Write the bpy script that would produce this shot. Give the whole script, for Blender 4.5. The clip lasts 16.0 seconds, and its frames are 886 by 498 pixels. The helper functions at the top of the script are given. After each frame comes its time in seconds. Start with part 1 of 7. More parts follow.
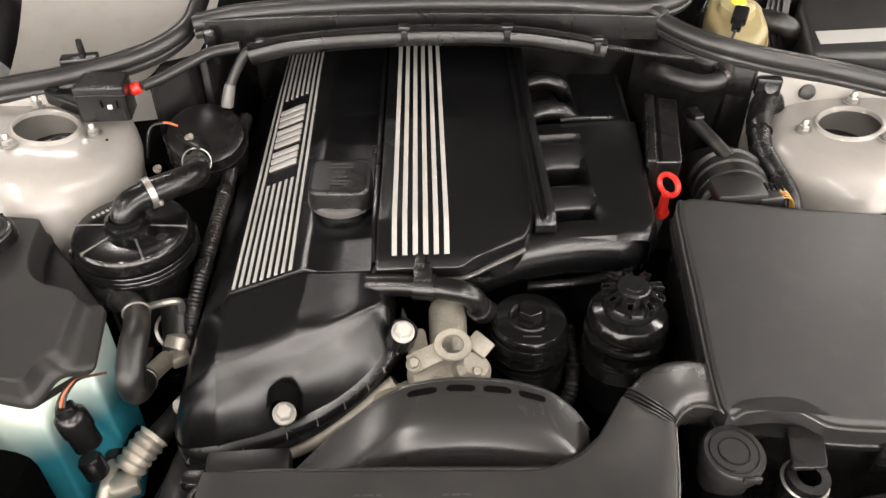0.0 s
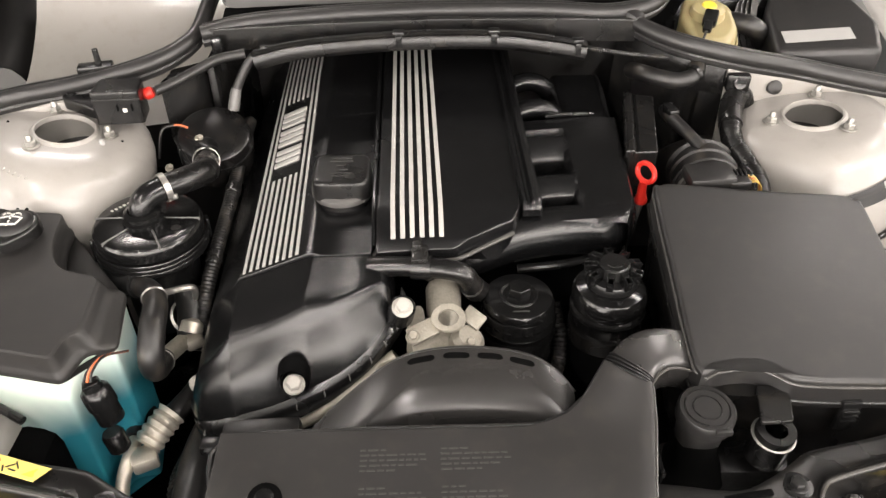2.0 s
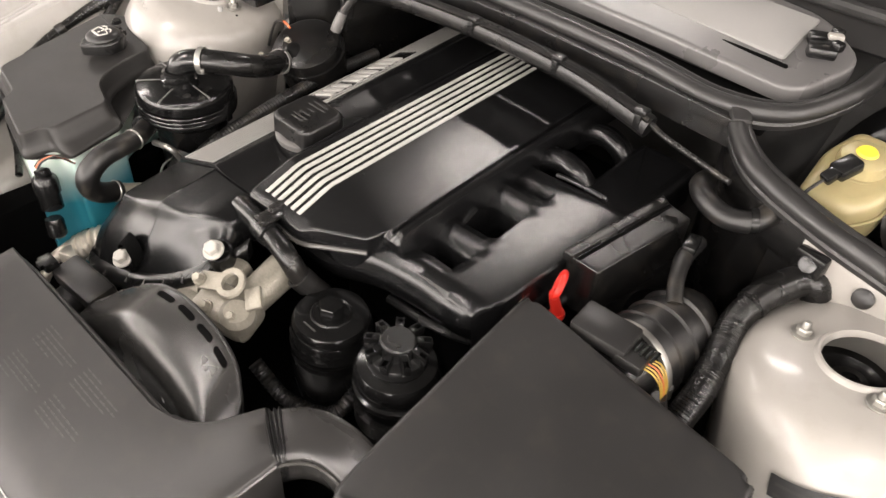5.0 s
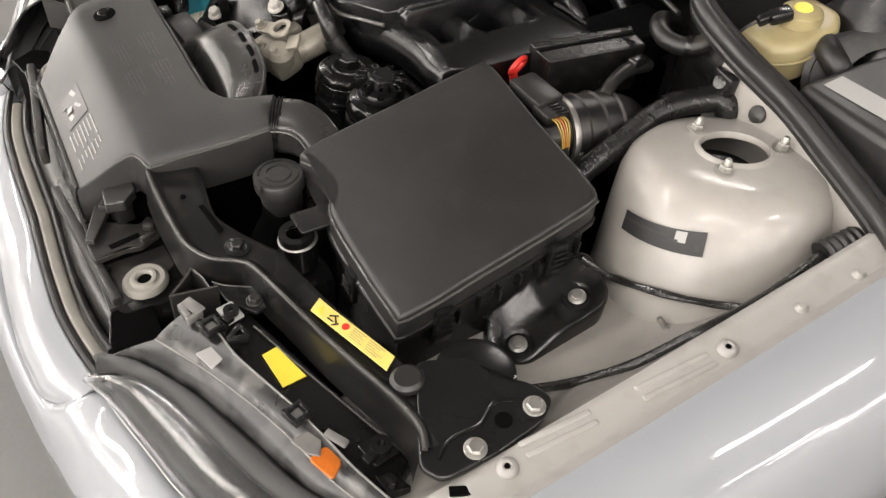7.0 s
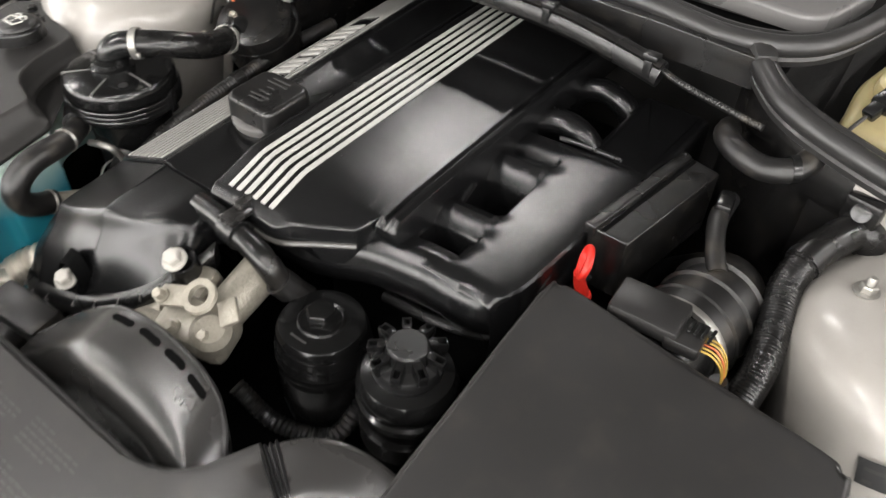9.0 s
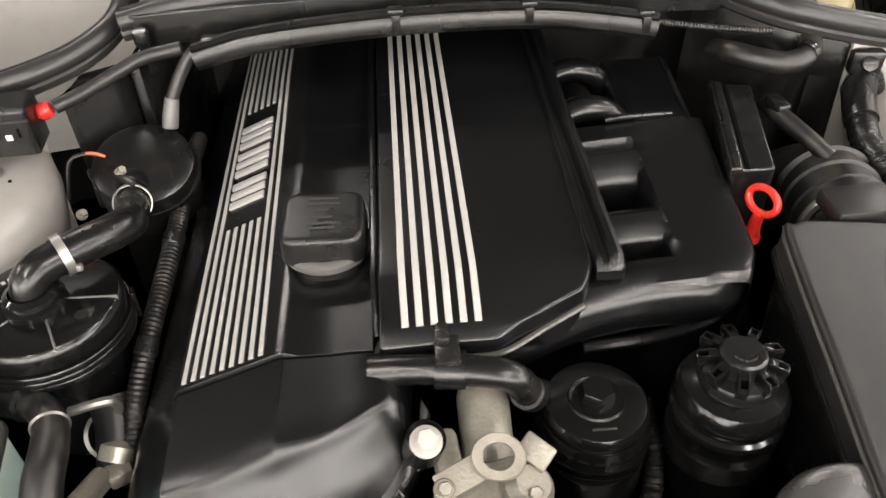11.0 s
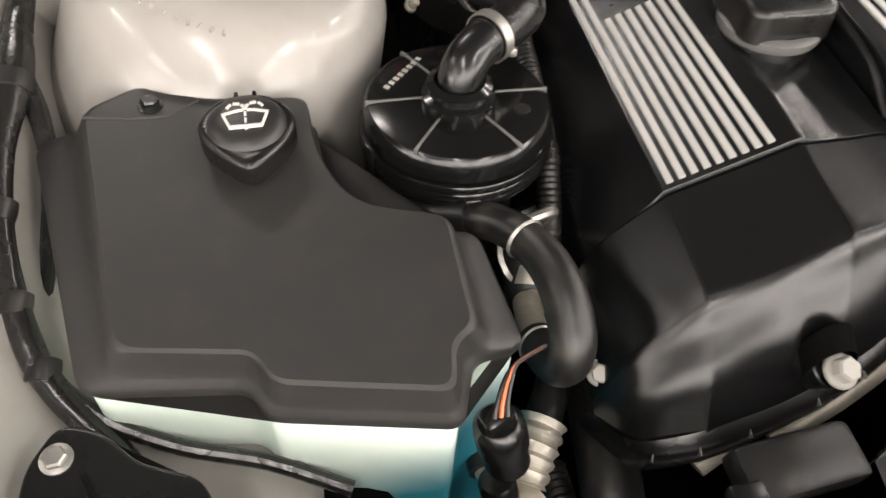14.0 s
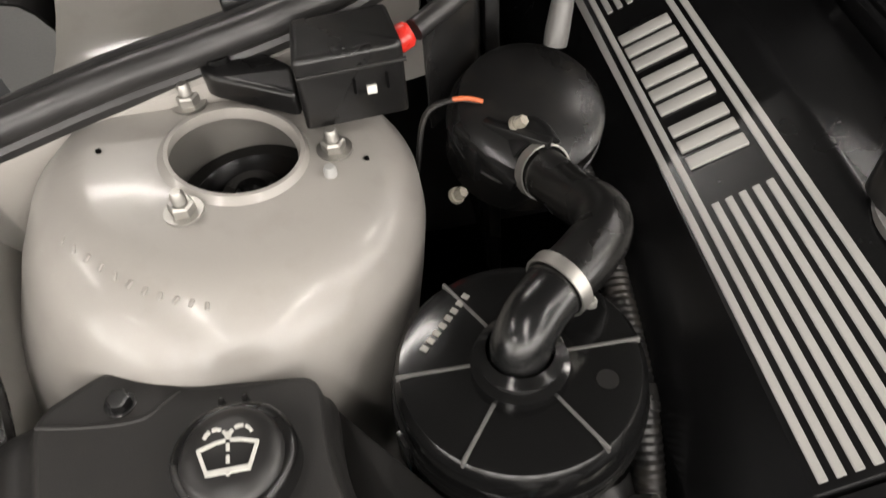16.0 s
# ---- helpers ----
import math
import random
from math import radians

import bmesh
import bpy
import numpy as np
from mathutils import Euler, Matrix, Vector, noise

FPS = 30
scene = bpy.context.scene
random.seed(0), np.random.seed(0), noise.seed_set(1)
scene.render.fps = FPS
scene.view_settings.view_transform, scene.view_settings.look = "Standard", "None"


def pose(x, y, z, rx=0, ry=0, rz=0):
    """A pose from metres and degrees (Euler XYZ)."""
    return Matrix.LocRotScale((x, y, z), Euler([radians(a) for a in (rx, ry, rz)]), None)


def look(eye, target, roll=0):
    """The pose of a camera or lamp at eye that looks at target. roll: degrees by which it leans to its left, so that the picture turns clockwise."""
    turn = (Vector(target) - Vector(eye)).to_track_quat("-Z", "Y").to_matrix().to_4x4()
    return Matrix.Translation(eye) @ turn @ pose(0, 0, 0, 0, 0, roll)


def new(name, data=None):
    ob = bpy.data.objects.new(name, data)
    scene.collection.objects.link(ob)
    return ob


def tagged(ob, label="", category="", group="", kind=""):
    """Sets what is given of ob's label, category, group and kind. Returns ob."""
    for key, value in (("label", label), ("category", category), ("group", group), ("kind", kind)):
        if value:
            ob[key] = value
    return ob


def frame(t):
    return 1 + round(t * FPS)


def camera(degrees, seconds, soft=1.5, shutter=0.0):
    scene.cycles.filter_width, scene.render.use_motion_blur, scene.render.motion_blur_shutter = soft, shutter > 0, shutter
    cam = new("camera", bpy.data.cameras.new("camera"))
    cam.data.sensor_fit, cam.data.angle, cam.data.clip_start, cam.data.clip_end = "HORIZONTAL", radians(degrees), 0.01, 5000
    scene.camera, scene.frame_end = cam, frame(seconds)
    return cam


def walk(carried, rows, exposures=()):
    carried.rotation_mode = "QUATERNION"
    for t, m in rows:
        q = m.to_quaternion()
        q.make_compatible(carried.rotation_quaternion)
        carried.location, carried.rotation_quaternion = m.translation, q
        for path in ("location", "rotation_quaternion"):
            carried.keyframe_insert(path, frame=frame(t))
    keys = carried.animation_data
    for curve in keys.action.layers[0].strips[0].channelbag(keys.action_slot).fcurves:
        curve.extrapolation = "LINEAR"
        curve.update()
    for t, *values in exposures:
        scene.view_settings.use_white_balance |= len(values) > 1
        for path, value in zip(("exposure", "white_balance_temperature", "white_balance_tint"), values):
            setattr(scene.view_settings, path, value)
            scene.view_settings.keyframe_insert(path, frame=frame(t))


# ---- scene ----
cam = camera(60.1, 16.0, soft=1.4, shutter=0.25)
PATH = [
    (0, (-0.022, -0.005, 1.382), (0.012, 1.536, 0.107), 0.6),
    (0.5, (-0.021, -0.078, 1.387), (0.009, 1.477, 0.129), 0.2),
    (1, (-0.04, -0.122, 1.399), (-0.009, 1.451, 0.164), -0.1),
    (1.5, (-0.036, -0.099, 1.398), (0.017, 1.486, 0.18), -0.1),
    (2, (-0.024, -0.087, 1.395), (0.024, 1.483, 0.157), -0.1),
    (2.5, (0.002, -0.081, 1.393), (0.001, 1.47, 0.129), -0.3),
    (3, (0.122, -0.04, 1.411), (-0.052, 1.478, 0.121), -0.1),
    (3.2, (0.184, -0.02, 1.418), (-0.081, 1.475, 0.116), 0.7),
    (5.3, (0.658, 0.265, 1.392), (-0.378, 1.351, 0.07), 4.8),
    (5.5, (0.732, 0.231, 1.39), (-0.34, 1.309, 0.09), 5.0),
    (6, (0.865, 0.179, 1.388), (-0.28, 1.204, 0.108), 6.0),
    (6.5, (0.946, 0.177, 1.375), (-0.225, 1.104, 0.045), 7.7),
    (7, (0.98, 0.194, 1.358), (-0.192, 1.035, -0.027), 8.0),
    (7.5, (0.978, 0.211, 1.361), (-0.188, 1.027, -0.044), 7.0),
    (8, (0.883, 0.234, 1.372), (-0.265, 1.096, -0.021), 5.1),
    (8.5, (0.655, 0.238, 1.365), (-0.39, 1.255, -0.004), 3.5),
    (9, (0.471, 0.29, 1.316), (-0.394, 1.477, -0.042), 2.6),
    (9.2, (0.411, 0.316, 1.303), (-0.372, 1.551, -0.062), 1.9),
    (11.3, (-0.117, 0.217, 1.271), (0.084, 1.735, -0.015), -2.8),
    (11.5, (-0.162, 0.219, 1.274), (0.123, 1.722, -0.015), -3.3),
    (12, (-0.277, 0.178, 1.289), (0.192, 1.636, 0.002), -4.1),
    (12.5, (-0.428, 0.124, 1.314), (0.147, 1.544, 0.028), -4.3),
    (13, (-0.502, 0.114, 1.313), (0.109, 1.513, 0.021), -2.6),
    (13.5, (-0.527, 0.202, 1.232), (0.003, 1.566, -0.131), 2.1),
    (14, (-0.508, 0.301, 1.154), (-0.169, 1.571, -0.353), 4.2),
    (14.5, (-0.487, 0.362, 1.134), (-0.286, 1.559, -0.456), 2.4),
    (15, (-0.462, 0.412, 1.14), (-0.324, 1.619, -0.449), -0.5),
    (15.5, (-0.448, 0.464, 1.15), (-0.339, 1.727, -0.397), -3.2),
    (16, (-0.446, 0.519, 1.164), (-0.318, 1.819, -0.351), -5.3),
]
walk(cam, [(t, look(eye, target, roll)) for t, eye, target, roll in PATH],
     exposures=[(0, 0.0, 6530, 12), (2.2, 0.05, 6530, 12), (3, 0.08, 6530, 12), (5.5, 0.0, 6580, 13), (6, -0.12, 6580, 13), (7, -0.42, 6450, 11), (8, -0.42, 6250, 10), (8.5, -0.10, 6150, 9),
                (9, -0.04, 6200, 9), (11.5, 0.02, 6450, 11), (12, -0.04, 6450, 11), (12.5, -0.05, 6450, 11), (13.2, -0.11, 6470, 11), (14.5, -0.13, 6520, 12), (16, -0.43, 6430, 10)])

import collections
from mathutils.bvhtree import BVHTree

# ---- world, lamps ----
world = bpy.data.worlds.new("garage_air")
world.use_nodes = True
world.node_tree.nodes["Background"].inputs[0].default_value = (0.9, 0.88, 0.85, 1)
world.node_tree.nodes["Background"].inputs[1].default_value = 0.015
scene.world = world
scene.view_settings.exposure = 0.0


# ---- materials ----
def mat(name, color, rough=0.5, metal=0.0, vary=0.15, grain=900.0, bump=0.0, blotch=9.0, coat=0.0, spec=0.5, emit=0.0, trans=0.0, sss=0.0, coat_rough=0.06, dust=0.0, smear=0.15):
    m = bpy.data.materials.new(name)
    m.use_nodes = True
    nt = m.node_tree
    b = nt.nodes["Principled BSDF"]
    tc = nt.nodes.new("ShaderNodeTexCoord")
    n1 = nt.nodes.new("ShaderNodeTexNoise")
    n1.inputs["Scale"].default_value, n1.inputs["Detail"].default_value = blotch, 6
    n2 = nt.nodes.new("ShaderNodeTexNoise")
    n2.inputs["Scale"].default_value, n2.inputs["Detail"].default_value = grain, 2
    for n in (n1, n2):
        nt.links.new(tc.outputs["Object"], n.inputs["Vector"])
    mix = nt.nodes.new("ShaderNodeMix")
    mix.data_type = "RGBA"
    mix.inputs["A"].default_value = (*[c * (1 - vary) for c in color], 1)
    mix.inputs["B"].default_value = (*[min(1, c * (1 + vary)) for c in color], 1)
    add = nt.nodes.new("ShaderNodeMath")
    add.operation = "MULTIPLY_ADD"
    add.inputs[1].default_value, add.inputs[2].default_value = 0.35, 0.0
    nt.links.new(n2.outputs[0], add.inputs[0])
    add2 = nt.nodes.new("ShaderNodeMath")
    add2.operation = "MULTIPLY_ADD"
    add2.inputs[1].default_value = 0.65
    nt.links.new(n1.outputs[0], add2.inputs[0])
    nt.links.new(add.outputs[0], add2.inputs[2])
    nt.links.new(add2.outputs[0], mix.inputs["Factor"])
    tint = mix
    if dust:
        # scattered dust and grime specks
        n3 = nt.nodes.new("ShaderNodeTexNoise")
        n3.inputs["Scale"].default_value, n3.inputs["Detail"].default_value = 42.0, 9
        nt.links.new(tc.outputs["Object"], n3.inputs["Vector"])
        dr = nt.nodes.new("ShaderNodeMapRange")
        dr.inputs["From Min"].default_value, dr.inputs["From Max"].default_value = 0.52, 0.74
        dr.inputs["To Max"].default_value = dust
        nt.links.new(n3.outputs[0], dr.inputs["Value"])
        tint = nt.nodes.new("ShaderNodeMix")
        tint.data_type = "RGBA"
        tint.inputs["B"].default_value = (0.10, 0.085, 0.065, 1)
        nt.links.new(dr.outputs[0], tint.inputs["Factor"])
        nt.links.new(mix.outputs["Result"], tint.inputs["A"])
    nt.links.new(tint.outputs["Result"], b.inputs["Base Color"])
    mr = nt.nodes.new("ShaderNodeMapRange")
    mr.inputs["From Min"].default_value, mr.inputs["From Max"].default_value = 0.3, 0.7
    mr.inputs["To Min"].default_value, mr.inputs["To Max"].default_value = rough * (1 - smear), min(1, rough * (1 + smear))
    nt.links.new(n1.outputs[0], mr.inputs["Value"])
    nt.links.new(mr.outputs[0], b.inputs["Roughness"])
    if bump:
        bp = nt.nodes.new("ShaderNodeBump")
        bp.inputs["Strength"].default_value, bp.inputs["Distance"].default_value = bump, 0.0006
        nt.links.new(n2.outputs[0], bp.inputs["Height"])
        nt.links.new(bp.outputs[0], b.inputs["Normal"])
    b.inputs["Metallic"].default_value = metal
    b.inputs["Specular IOR Level"].default_value = spec
    b.inputs["Coat Weight"].default_value = coat
    b.inputs["Coat Roughness"].default_value = coat_rough
    b.inputs["Transmission Weight"].default_value = trans
    if sss:
        b.inputs["Subsurface Weight"].default_value = sss
        b.inputs["Subsurface Radius"].default_value = (0.02, 0.03, 0.025)
        b.inputs["Subsurface Scale"].default_value = 0.5
    if emit:
        b.inputs["Emission Color"].default_value = (*color, 1)
        b.inputs["Emission Strength"].default_value = emit
    return m


PLASTIC = mat("satin_black_plastic", (0.0060, 0.0058, 0.0057), 0.27, grain=1400, bump=0.10, spec=0.45, dust=0.09, smear=0.18)
LIDPLASTIC = mat("grained_grey_black_plastic", (0.0135, 0.0130, 0.0127), 0.37, grain=1500, bump=0.18, spec=0.48, dust=0.07, smear=0.16)
LATCHP = mat("dusty_black_plastic", (0.019, 0.018, 0.017), 0.36, vary=0.4, grain=700, bump=0.25, blotch=30, dust=0.25)
# paler than the mouldings: the lamp highlight on their edges, as colour
EDGEP = mat("edge_highlight_plastic", (0.05, 0.048, 0.045), 0.24, vary=0.4, grain=600, bump=0.1, blotch=35)
BEAMP = mat("satin_black_beam_paint", (0.006, 0.0058, 0.0056), 0.30, grain=900, bump=0.12, spec=0.30, dust=0.1)
RESLID = mat("coarse_grained_lid_plastic", (0.0205, 0.0196, 0.0187), 0.48, grain=1300, bump=0.3, spec=0.36, dust=0.06, smear=0.16)
DARK = mat("smooth_black_plastic", (0.006, 0.006, 0.006), 0.27)
COVERBLACK = mat("painted_black_cover", (0.0045, 0.0045, 0.0047), 0.25, grain=1600, bump=0.06, spec=0.47, smear=0.1)
GLOSS = mat("gloss_black_plastic", (0.005, 0.005, 0.005), 0.16, bump=0.02, spec=0.45)
RUBBER = mat("black_rubber", (0.008, 0.0077, 0.0075), 0.38, vary=0.3, bump=0.3, blotch=30, dust=0.3)
SEALRUB = mat("seal_rubber", (0.018, 0.0175, 0.017), 0.36, vary=0.25, blotch=25, bump=0.15)
GASKET = mat("smooth_black_gasket", (0.010, 0.0098, 0.0095), 0.42, vary=0.2, blotch=20, spec=0.4)
# near-black without gloss: paints the shade inside holes, slots, pockets and gaps
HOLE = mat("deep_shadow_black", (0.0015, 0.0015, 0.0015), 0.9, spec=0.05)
BODY = mat("engine_bay_paint", (0.280, 0.265, 0.244), 0.36, vary=0.08, blotch=9, coat=0.36, coat_rough=0.12, dust=0.14)
ARCHP = mat("sheened_grey_black_plastic", (0.0180, 0.0172, 0.0164), 0.27, vary=0.06, spec=0.6, smear=0.05)
GUIDEPRINT = mat("faint_duct_print", (0.036, 0.035, 0.033), 0.37, grain=1500, bump=0.1, spec=0.52)
GUIDEP = mat("grained_duct_plastic", (0.0180, 0.0173, 0.0166), 0.36, grain=1500, bump=0.18, spec=0.43, dust=0.07, smear=0.16)
HOSEP = mat("smooth_black_hose_rubber", (0.006, 0.0058, 0.0056), 0.27, vary=0.2, blotch=30, bump=0.1, spec=0.42)
COWLPANEL = mat("grey_cowl_panel", (0.095, 0.092, 0.09), 0.3, vary=0.12, grain=900, bump=0.1)
SILVER = mat("silver_metallic_paint", (0.218, 0.228, 0.244), 0.34, vary=0.05, grain=2500, coat=1.0, coat_rough=0.03)
FLANGEP = mat("overspray_flange_paint", (0.285, 0.274, 0.258), 0.38, vary=0.08, blotch=14, coat=0.2, coat_rough=0.2, dust=0.22)
ALUD = mat("oily_cast_aluminium", (0.27, 0.25, 0.208), 0.42, metal=0.35, vary=0.6, grain=350, bump=0.8, blotch=45)
COWLGREY = mat("grey_cowl_plastic", (0.10, 0.097, 0.093), 0.32, vary=0.12, grain=900, bump=0.1)
COWLPALE = mat("pale_cowl_reflection", (0.22, 0.215, 0.207), 0.24, vary=0.12)
RINGP = mat("aged_grey_rubber", (0.215, 0.205, 0.18), 0.55, vary=0.35, blotch=40)
PALEGREY = mat("weathered_pale_plastic", (0.33, 0.315, 0.285), 0.5, vary=0.3, blotch=40)
REFLECT = mat("dark_headlight_bezel", (0.030, 0.030, 0.030), 0.34, metal=0.2, vary=0.3, blotch=12)
FLAPM = mat("pale_translucent_plastic", (0.15, 0.145, 0.138), 0.2, vary=0.4, blotch=60)
STRIPE = mat("silver_painted_rib", (0.375, 0.366, 0.345), 0.36, metal=0.0, vary=0.07, bump=0.1)
ALU = mat("cast_aluminium", (0.62, 0.58, 0.5), 0.42, metal=0.75, vary=0.25, grain=500, bump=0.7, blotch=40)
STEEL = mat("zinc_steel", (0.36, 0.35, 0.325), 0.40, metal=0.85, vary=0.2, blotch=60)
RED = mat("red_plastic", (0.56, 0.026, 0.017), 0.3, vary=0.1)
TANK = mat("milky_tank_plastic", (0.62, 0.72, 0.64), 0.4, vary=0.1, blotch=6, sss=0.25)


def add_fluid(m):
    """Blue-green washer fluid showing through the milky wall, up to an uneven level."""
    nt = m.node_tree
    b = nt.nodes["Principled BSDF"]
    old = b.inputs["Base Color"].links[0].from_socket
    tc = nt.nodes.new("ShaderNodeTexCoord")
    sep = nt.nodes.new("ShaderNodeSeparateXYZ")
    nt.links.new(tc.outputs["Object"], sep.inputs[0])
    nz = nt.nodes.new("ShaderNodeTexNoise")
    nz.inputs["Scale"].default_value, nz.inputs["Detail"].default_value = 9.0, 3
    nt.links.new(tc.outputs["Object"], nz.inputs["Vector"])
    a = nt.nodes.new("ShaderNodeMath")
    a.operation = "MULTIPLY_ADD"
    a.inputs[1].default_value, a.inputs[2].default_value = 0.10, -0.05
    nt.links.new(nz.outputs[0], a.inputs[0])
    c = nt.nodes.new("ShaderNodeMath")
    c.operation = "SUBTRACT"
    nt.links.new(sep.outputs[2], c.inputs[0])
    nt.links.new(a.outputs[0], c.inputs[1])
    d = nt.nodes.new("ShaderNodeMath")
    d.operation = "MULTIPLY_ADD"
    d.inputs[1].default_value = -0.62
    nt.links.new(sep.outputs[0], d.inputs[0])
    nt.links.new(c.outputs[0], d.inputs[2])
    mr = nt.nodes.new("ShaderNodeMapRange")
    mr.inputs["From Min"].default_value, mr.inputs["From Max"].default_value = 0.91, 1.005
    nt.links.new(d.outputs[0], mr.inputs["Value"])
    mx = nt.nodes.new("ShaderNodeMix")
    mx.data_type = "RGBA"
    mx.inputs["A"].default_value = (0.02, 0.18, 0.235, 1)
    nt.links.new(mr.outputs[0], mx.inputs["Factor"])
    nt.links.new(old, mx.inputs["B"])
    nt.links.new(mx.outputs["Result"], b.inputs["Base Color"])


add_fluid(TANK)


def add_clouds(m, dark, pale):
    """Milky clouds in a clear plastic over a dark inside."""
    nt = m.node_tree
    tc = nt.nodes.new("ShaderNodeTexCoord")
    nz = nt.nodes.new("ShaderNodeTexNoise")
    nz.inputs["Scale"].default_value, nz.inputs["Detail"].default_value = 26.0, 2.5
    nt.links.new(tc.outputs["Object"], nz.inputs["Vector"])
    mr = nt.nodes.new("ShaderNodeMapRange")
    mr.interpolation_type = "SMOOTHSTEP"
    mr.inputs["From Min"].default_value, mr.inputs["From Max"].default_value = 0.45, 0.60
    nt.links.new(nz.outputs[0], mr.inputs["Value"])
    mx = nt.nodes.new("ShaderNodeMix")
    mx.data_type = "RGBA"
    mx.inputs["A"].default_value, mx.inputs["B"].default_value = (*dark, 1), (*pale, 1)
    nt.links.new(mr.outputs[0], mx.inputs["Factor"])
    nt.links.new(mx.outputs["Result"], nt.nodes["Principled BSDF"].inputs["Base Color"])


AMBER = mat("yellowed_tank_plastic", (0.31, 0.26, 0.135), 0.35, vary=0.35, blotch=28, sss=0.3)
YELLOW = mat("yellow_sticker", (0.74, 0.57, 0.05), 0.4, vary=0.06)
PALEYELLOW = mat("pale_yellow_sticker", (0.68, 0.54, 0.13), 0.4, vary=0.06)
WHITE = mat("white_mark", (0.58, 0.57, 0.53), 0.5, vary=0.06)
GREYMARK = mat("grey_print", (0.3, 0.3, 0.29), 0.6, vary=0.1)
FAINT = mat("moulded_faint_print", (0.023, 0.022, 0.021), 0.6, vary=0.35)
OCHRE = mat("faded_sticker_print", (0.36, 0.29, 0.12), 0.5, vary=0.2)
BLACKMARK = mat("black_print", (0.01, 0.01, 0.01), 0.5)
ORANGE = mat("orange_lens", (0.42, 0.11, 0.015), 0.22, vary=0.5, blotch=60)
WIREY = mat("yellow_wire", (0.42, 0.27, 0.05), 0.4)
WIREO = mat("orange_red_wire", (0.5, 0.12, 0.04), 0.4)
TAPE = mat("cloth_taped_loom", (0.012, 0.0115, 0.011), 0.26, vary=0.5, grain=130, bump=1.0, blotch=70)
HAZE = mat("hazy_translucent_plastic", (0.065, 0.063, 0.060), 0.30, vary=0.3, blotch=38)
# darker copy of HAZE for the housing's lower slope
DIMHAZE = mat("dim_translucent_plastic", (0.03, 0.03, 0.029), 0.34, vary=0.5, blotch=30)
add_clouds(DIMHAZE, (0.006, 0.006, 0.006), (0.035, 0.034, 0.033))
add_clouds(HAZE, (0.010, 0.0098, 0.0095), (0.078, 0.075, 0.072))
FLOORM = mat("glossy_grey_floor_paint", (0.16, 0.16, 0.155), 0.2, vary=0.25, grain=120, bump=0.04, blotch=2, smear=0.3)
WALLM = mat("white_wall_paint", (0.80, 0.78, 0.75), 0.7, vary=0.06, grain=150, bump=0.2, blotch=1.5)
CEILM = mat("grey_concrete_ceiling", (0.13, 0.127, 0.123), 0.8, vary=0.12, grain=90, bump=0.3, blotch=1.2)
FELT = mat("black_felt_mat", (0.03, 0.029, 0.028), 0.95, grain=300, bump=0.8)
PAPER = mat("paper_label", (0.30, 0.297, 0.285), 0.5, vary=0.12, blotch=40)
LAMP = mat("lamp_diffuser_glow", (1.0, 0.937, 0.875), 0.5, emit=88.0)
PANEL = mat("light_panel_glow", (1.0, 0.95, 0.90), 0.5, emit=10.0)


def glass_mat(name, color, rough=0.03):
    m = bpy.data.materials.new(name)
    m.use_nodes = True
    b = m.node_tree.nodes["Principled BSDF"]
    b.inputs["Base Color"].default_value = (*color, 1)
    b.inputs["Transmission Weight"].default_value = 1.0
    b.inputs["Roughness"].default_value = rough
    b.inputs["IOR"].default_value = 1.45
    return m


LENS = glass_mat("headlight_polycarbonate", (0.9, 0.9, 0.9), 0.09)
SCREEN = glass_mat("windscreen_glass", (0.75, 0.85, 0.8), 0.02)


# ---- mesh helpers ----
def thing(name, loc, label, category, group="", kind=""):
    ob = new(name)
    ob.empty_display_size = 0.02
    ob.matrix_world = Matrix.Translation(loc)
    return tagged(ob, label, category, group, kind)


def finish(bm, name, material):
    bmesh.ops.remove_doubles(bm, verts=bm.verts, dist=0.00005)
    bmesh.ops.recalc_face_normals(bm, faces=bm.faces)
    for e in bm.edges:
        if len(e.link_faces) == 2 and e.calc_face_angle(0) > 0.6:
            e.smooth = False
    me = bpy.data.meshes.new(name)
    bm.to_mesh(me)
    bm.free()
    me.materials.append(material)
    return me


def part(name, bm, material, parent, label=""):
    ob = new(name, finish(bm, name, material))
    ob.parent = parent
    ob.matrix_parent_inverse = (Matrix.Identity(4) if parent.parent else Matrix(parent.matrix_basis).inverted())
    return tagged(ob, label)


def solid(name, bm, material, label, category, kind="", group=""):
    return tagged(new(name, finish(bm, name, material)), label, category, group, kind)


def join(*bms):
    out = bmesh.new()
    for b in bms:
        me = bpy.data.meshes.new("join")
        b.to_mesh(me)
        b.free()
        out.from_mesh(me)
        bpy.data.meshes.remove(me)
    return out


def rings(loops, closed=True, cap0=True, cap1=True):
    bm = bmesh.new()
    vs = [[bm.verts.new(p) for p in l] for l in loops]
    n = len(vs[0])
    for a, b in zip(vs, vs[1:]):
        for i in range(n if closed else n - 1):
            j = (i + 1) % n
            bm.faces.new((a[i], a[j], b[j], b[i])).smooth = True
    caps = []
    if closed and cap0:
        caps.append(bm.faces.new(vs[0][::-1]))
    if closed and cap1:
        caps.append(bm.faces.new(vs[-1]))
    caps = [f for f in caps if len(f.verts) > 4]
    if caps:
        bmesh.ops.triangulate(bm, faces=caps, ngon_method="EAR_CLIP")
    return bm


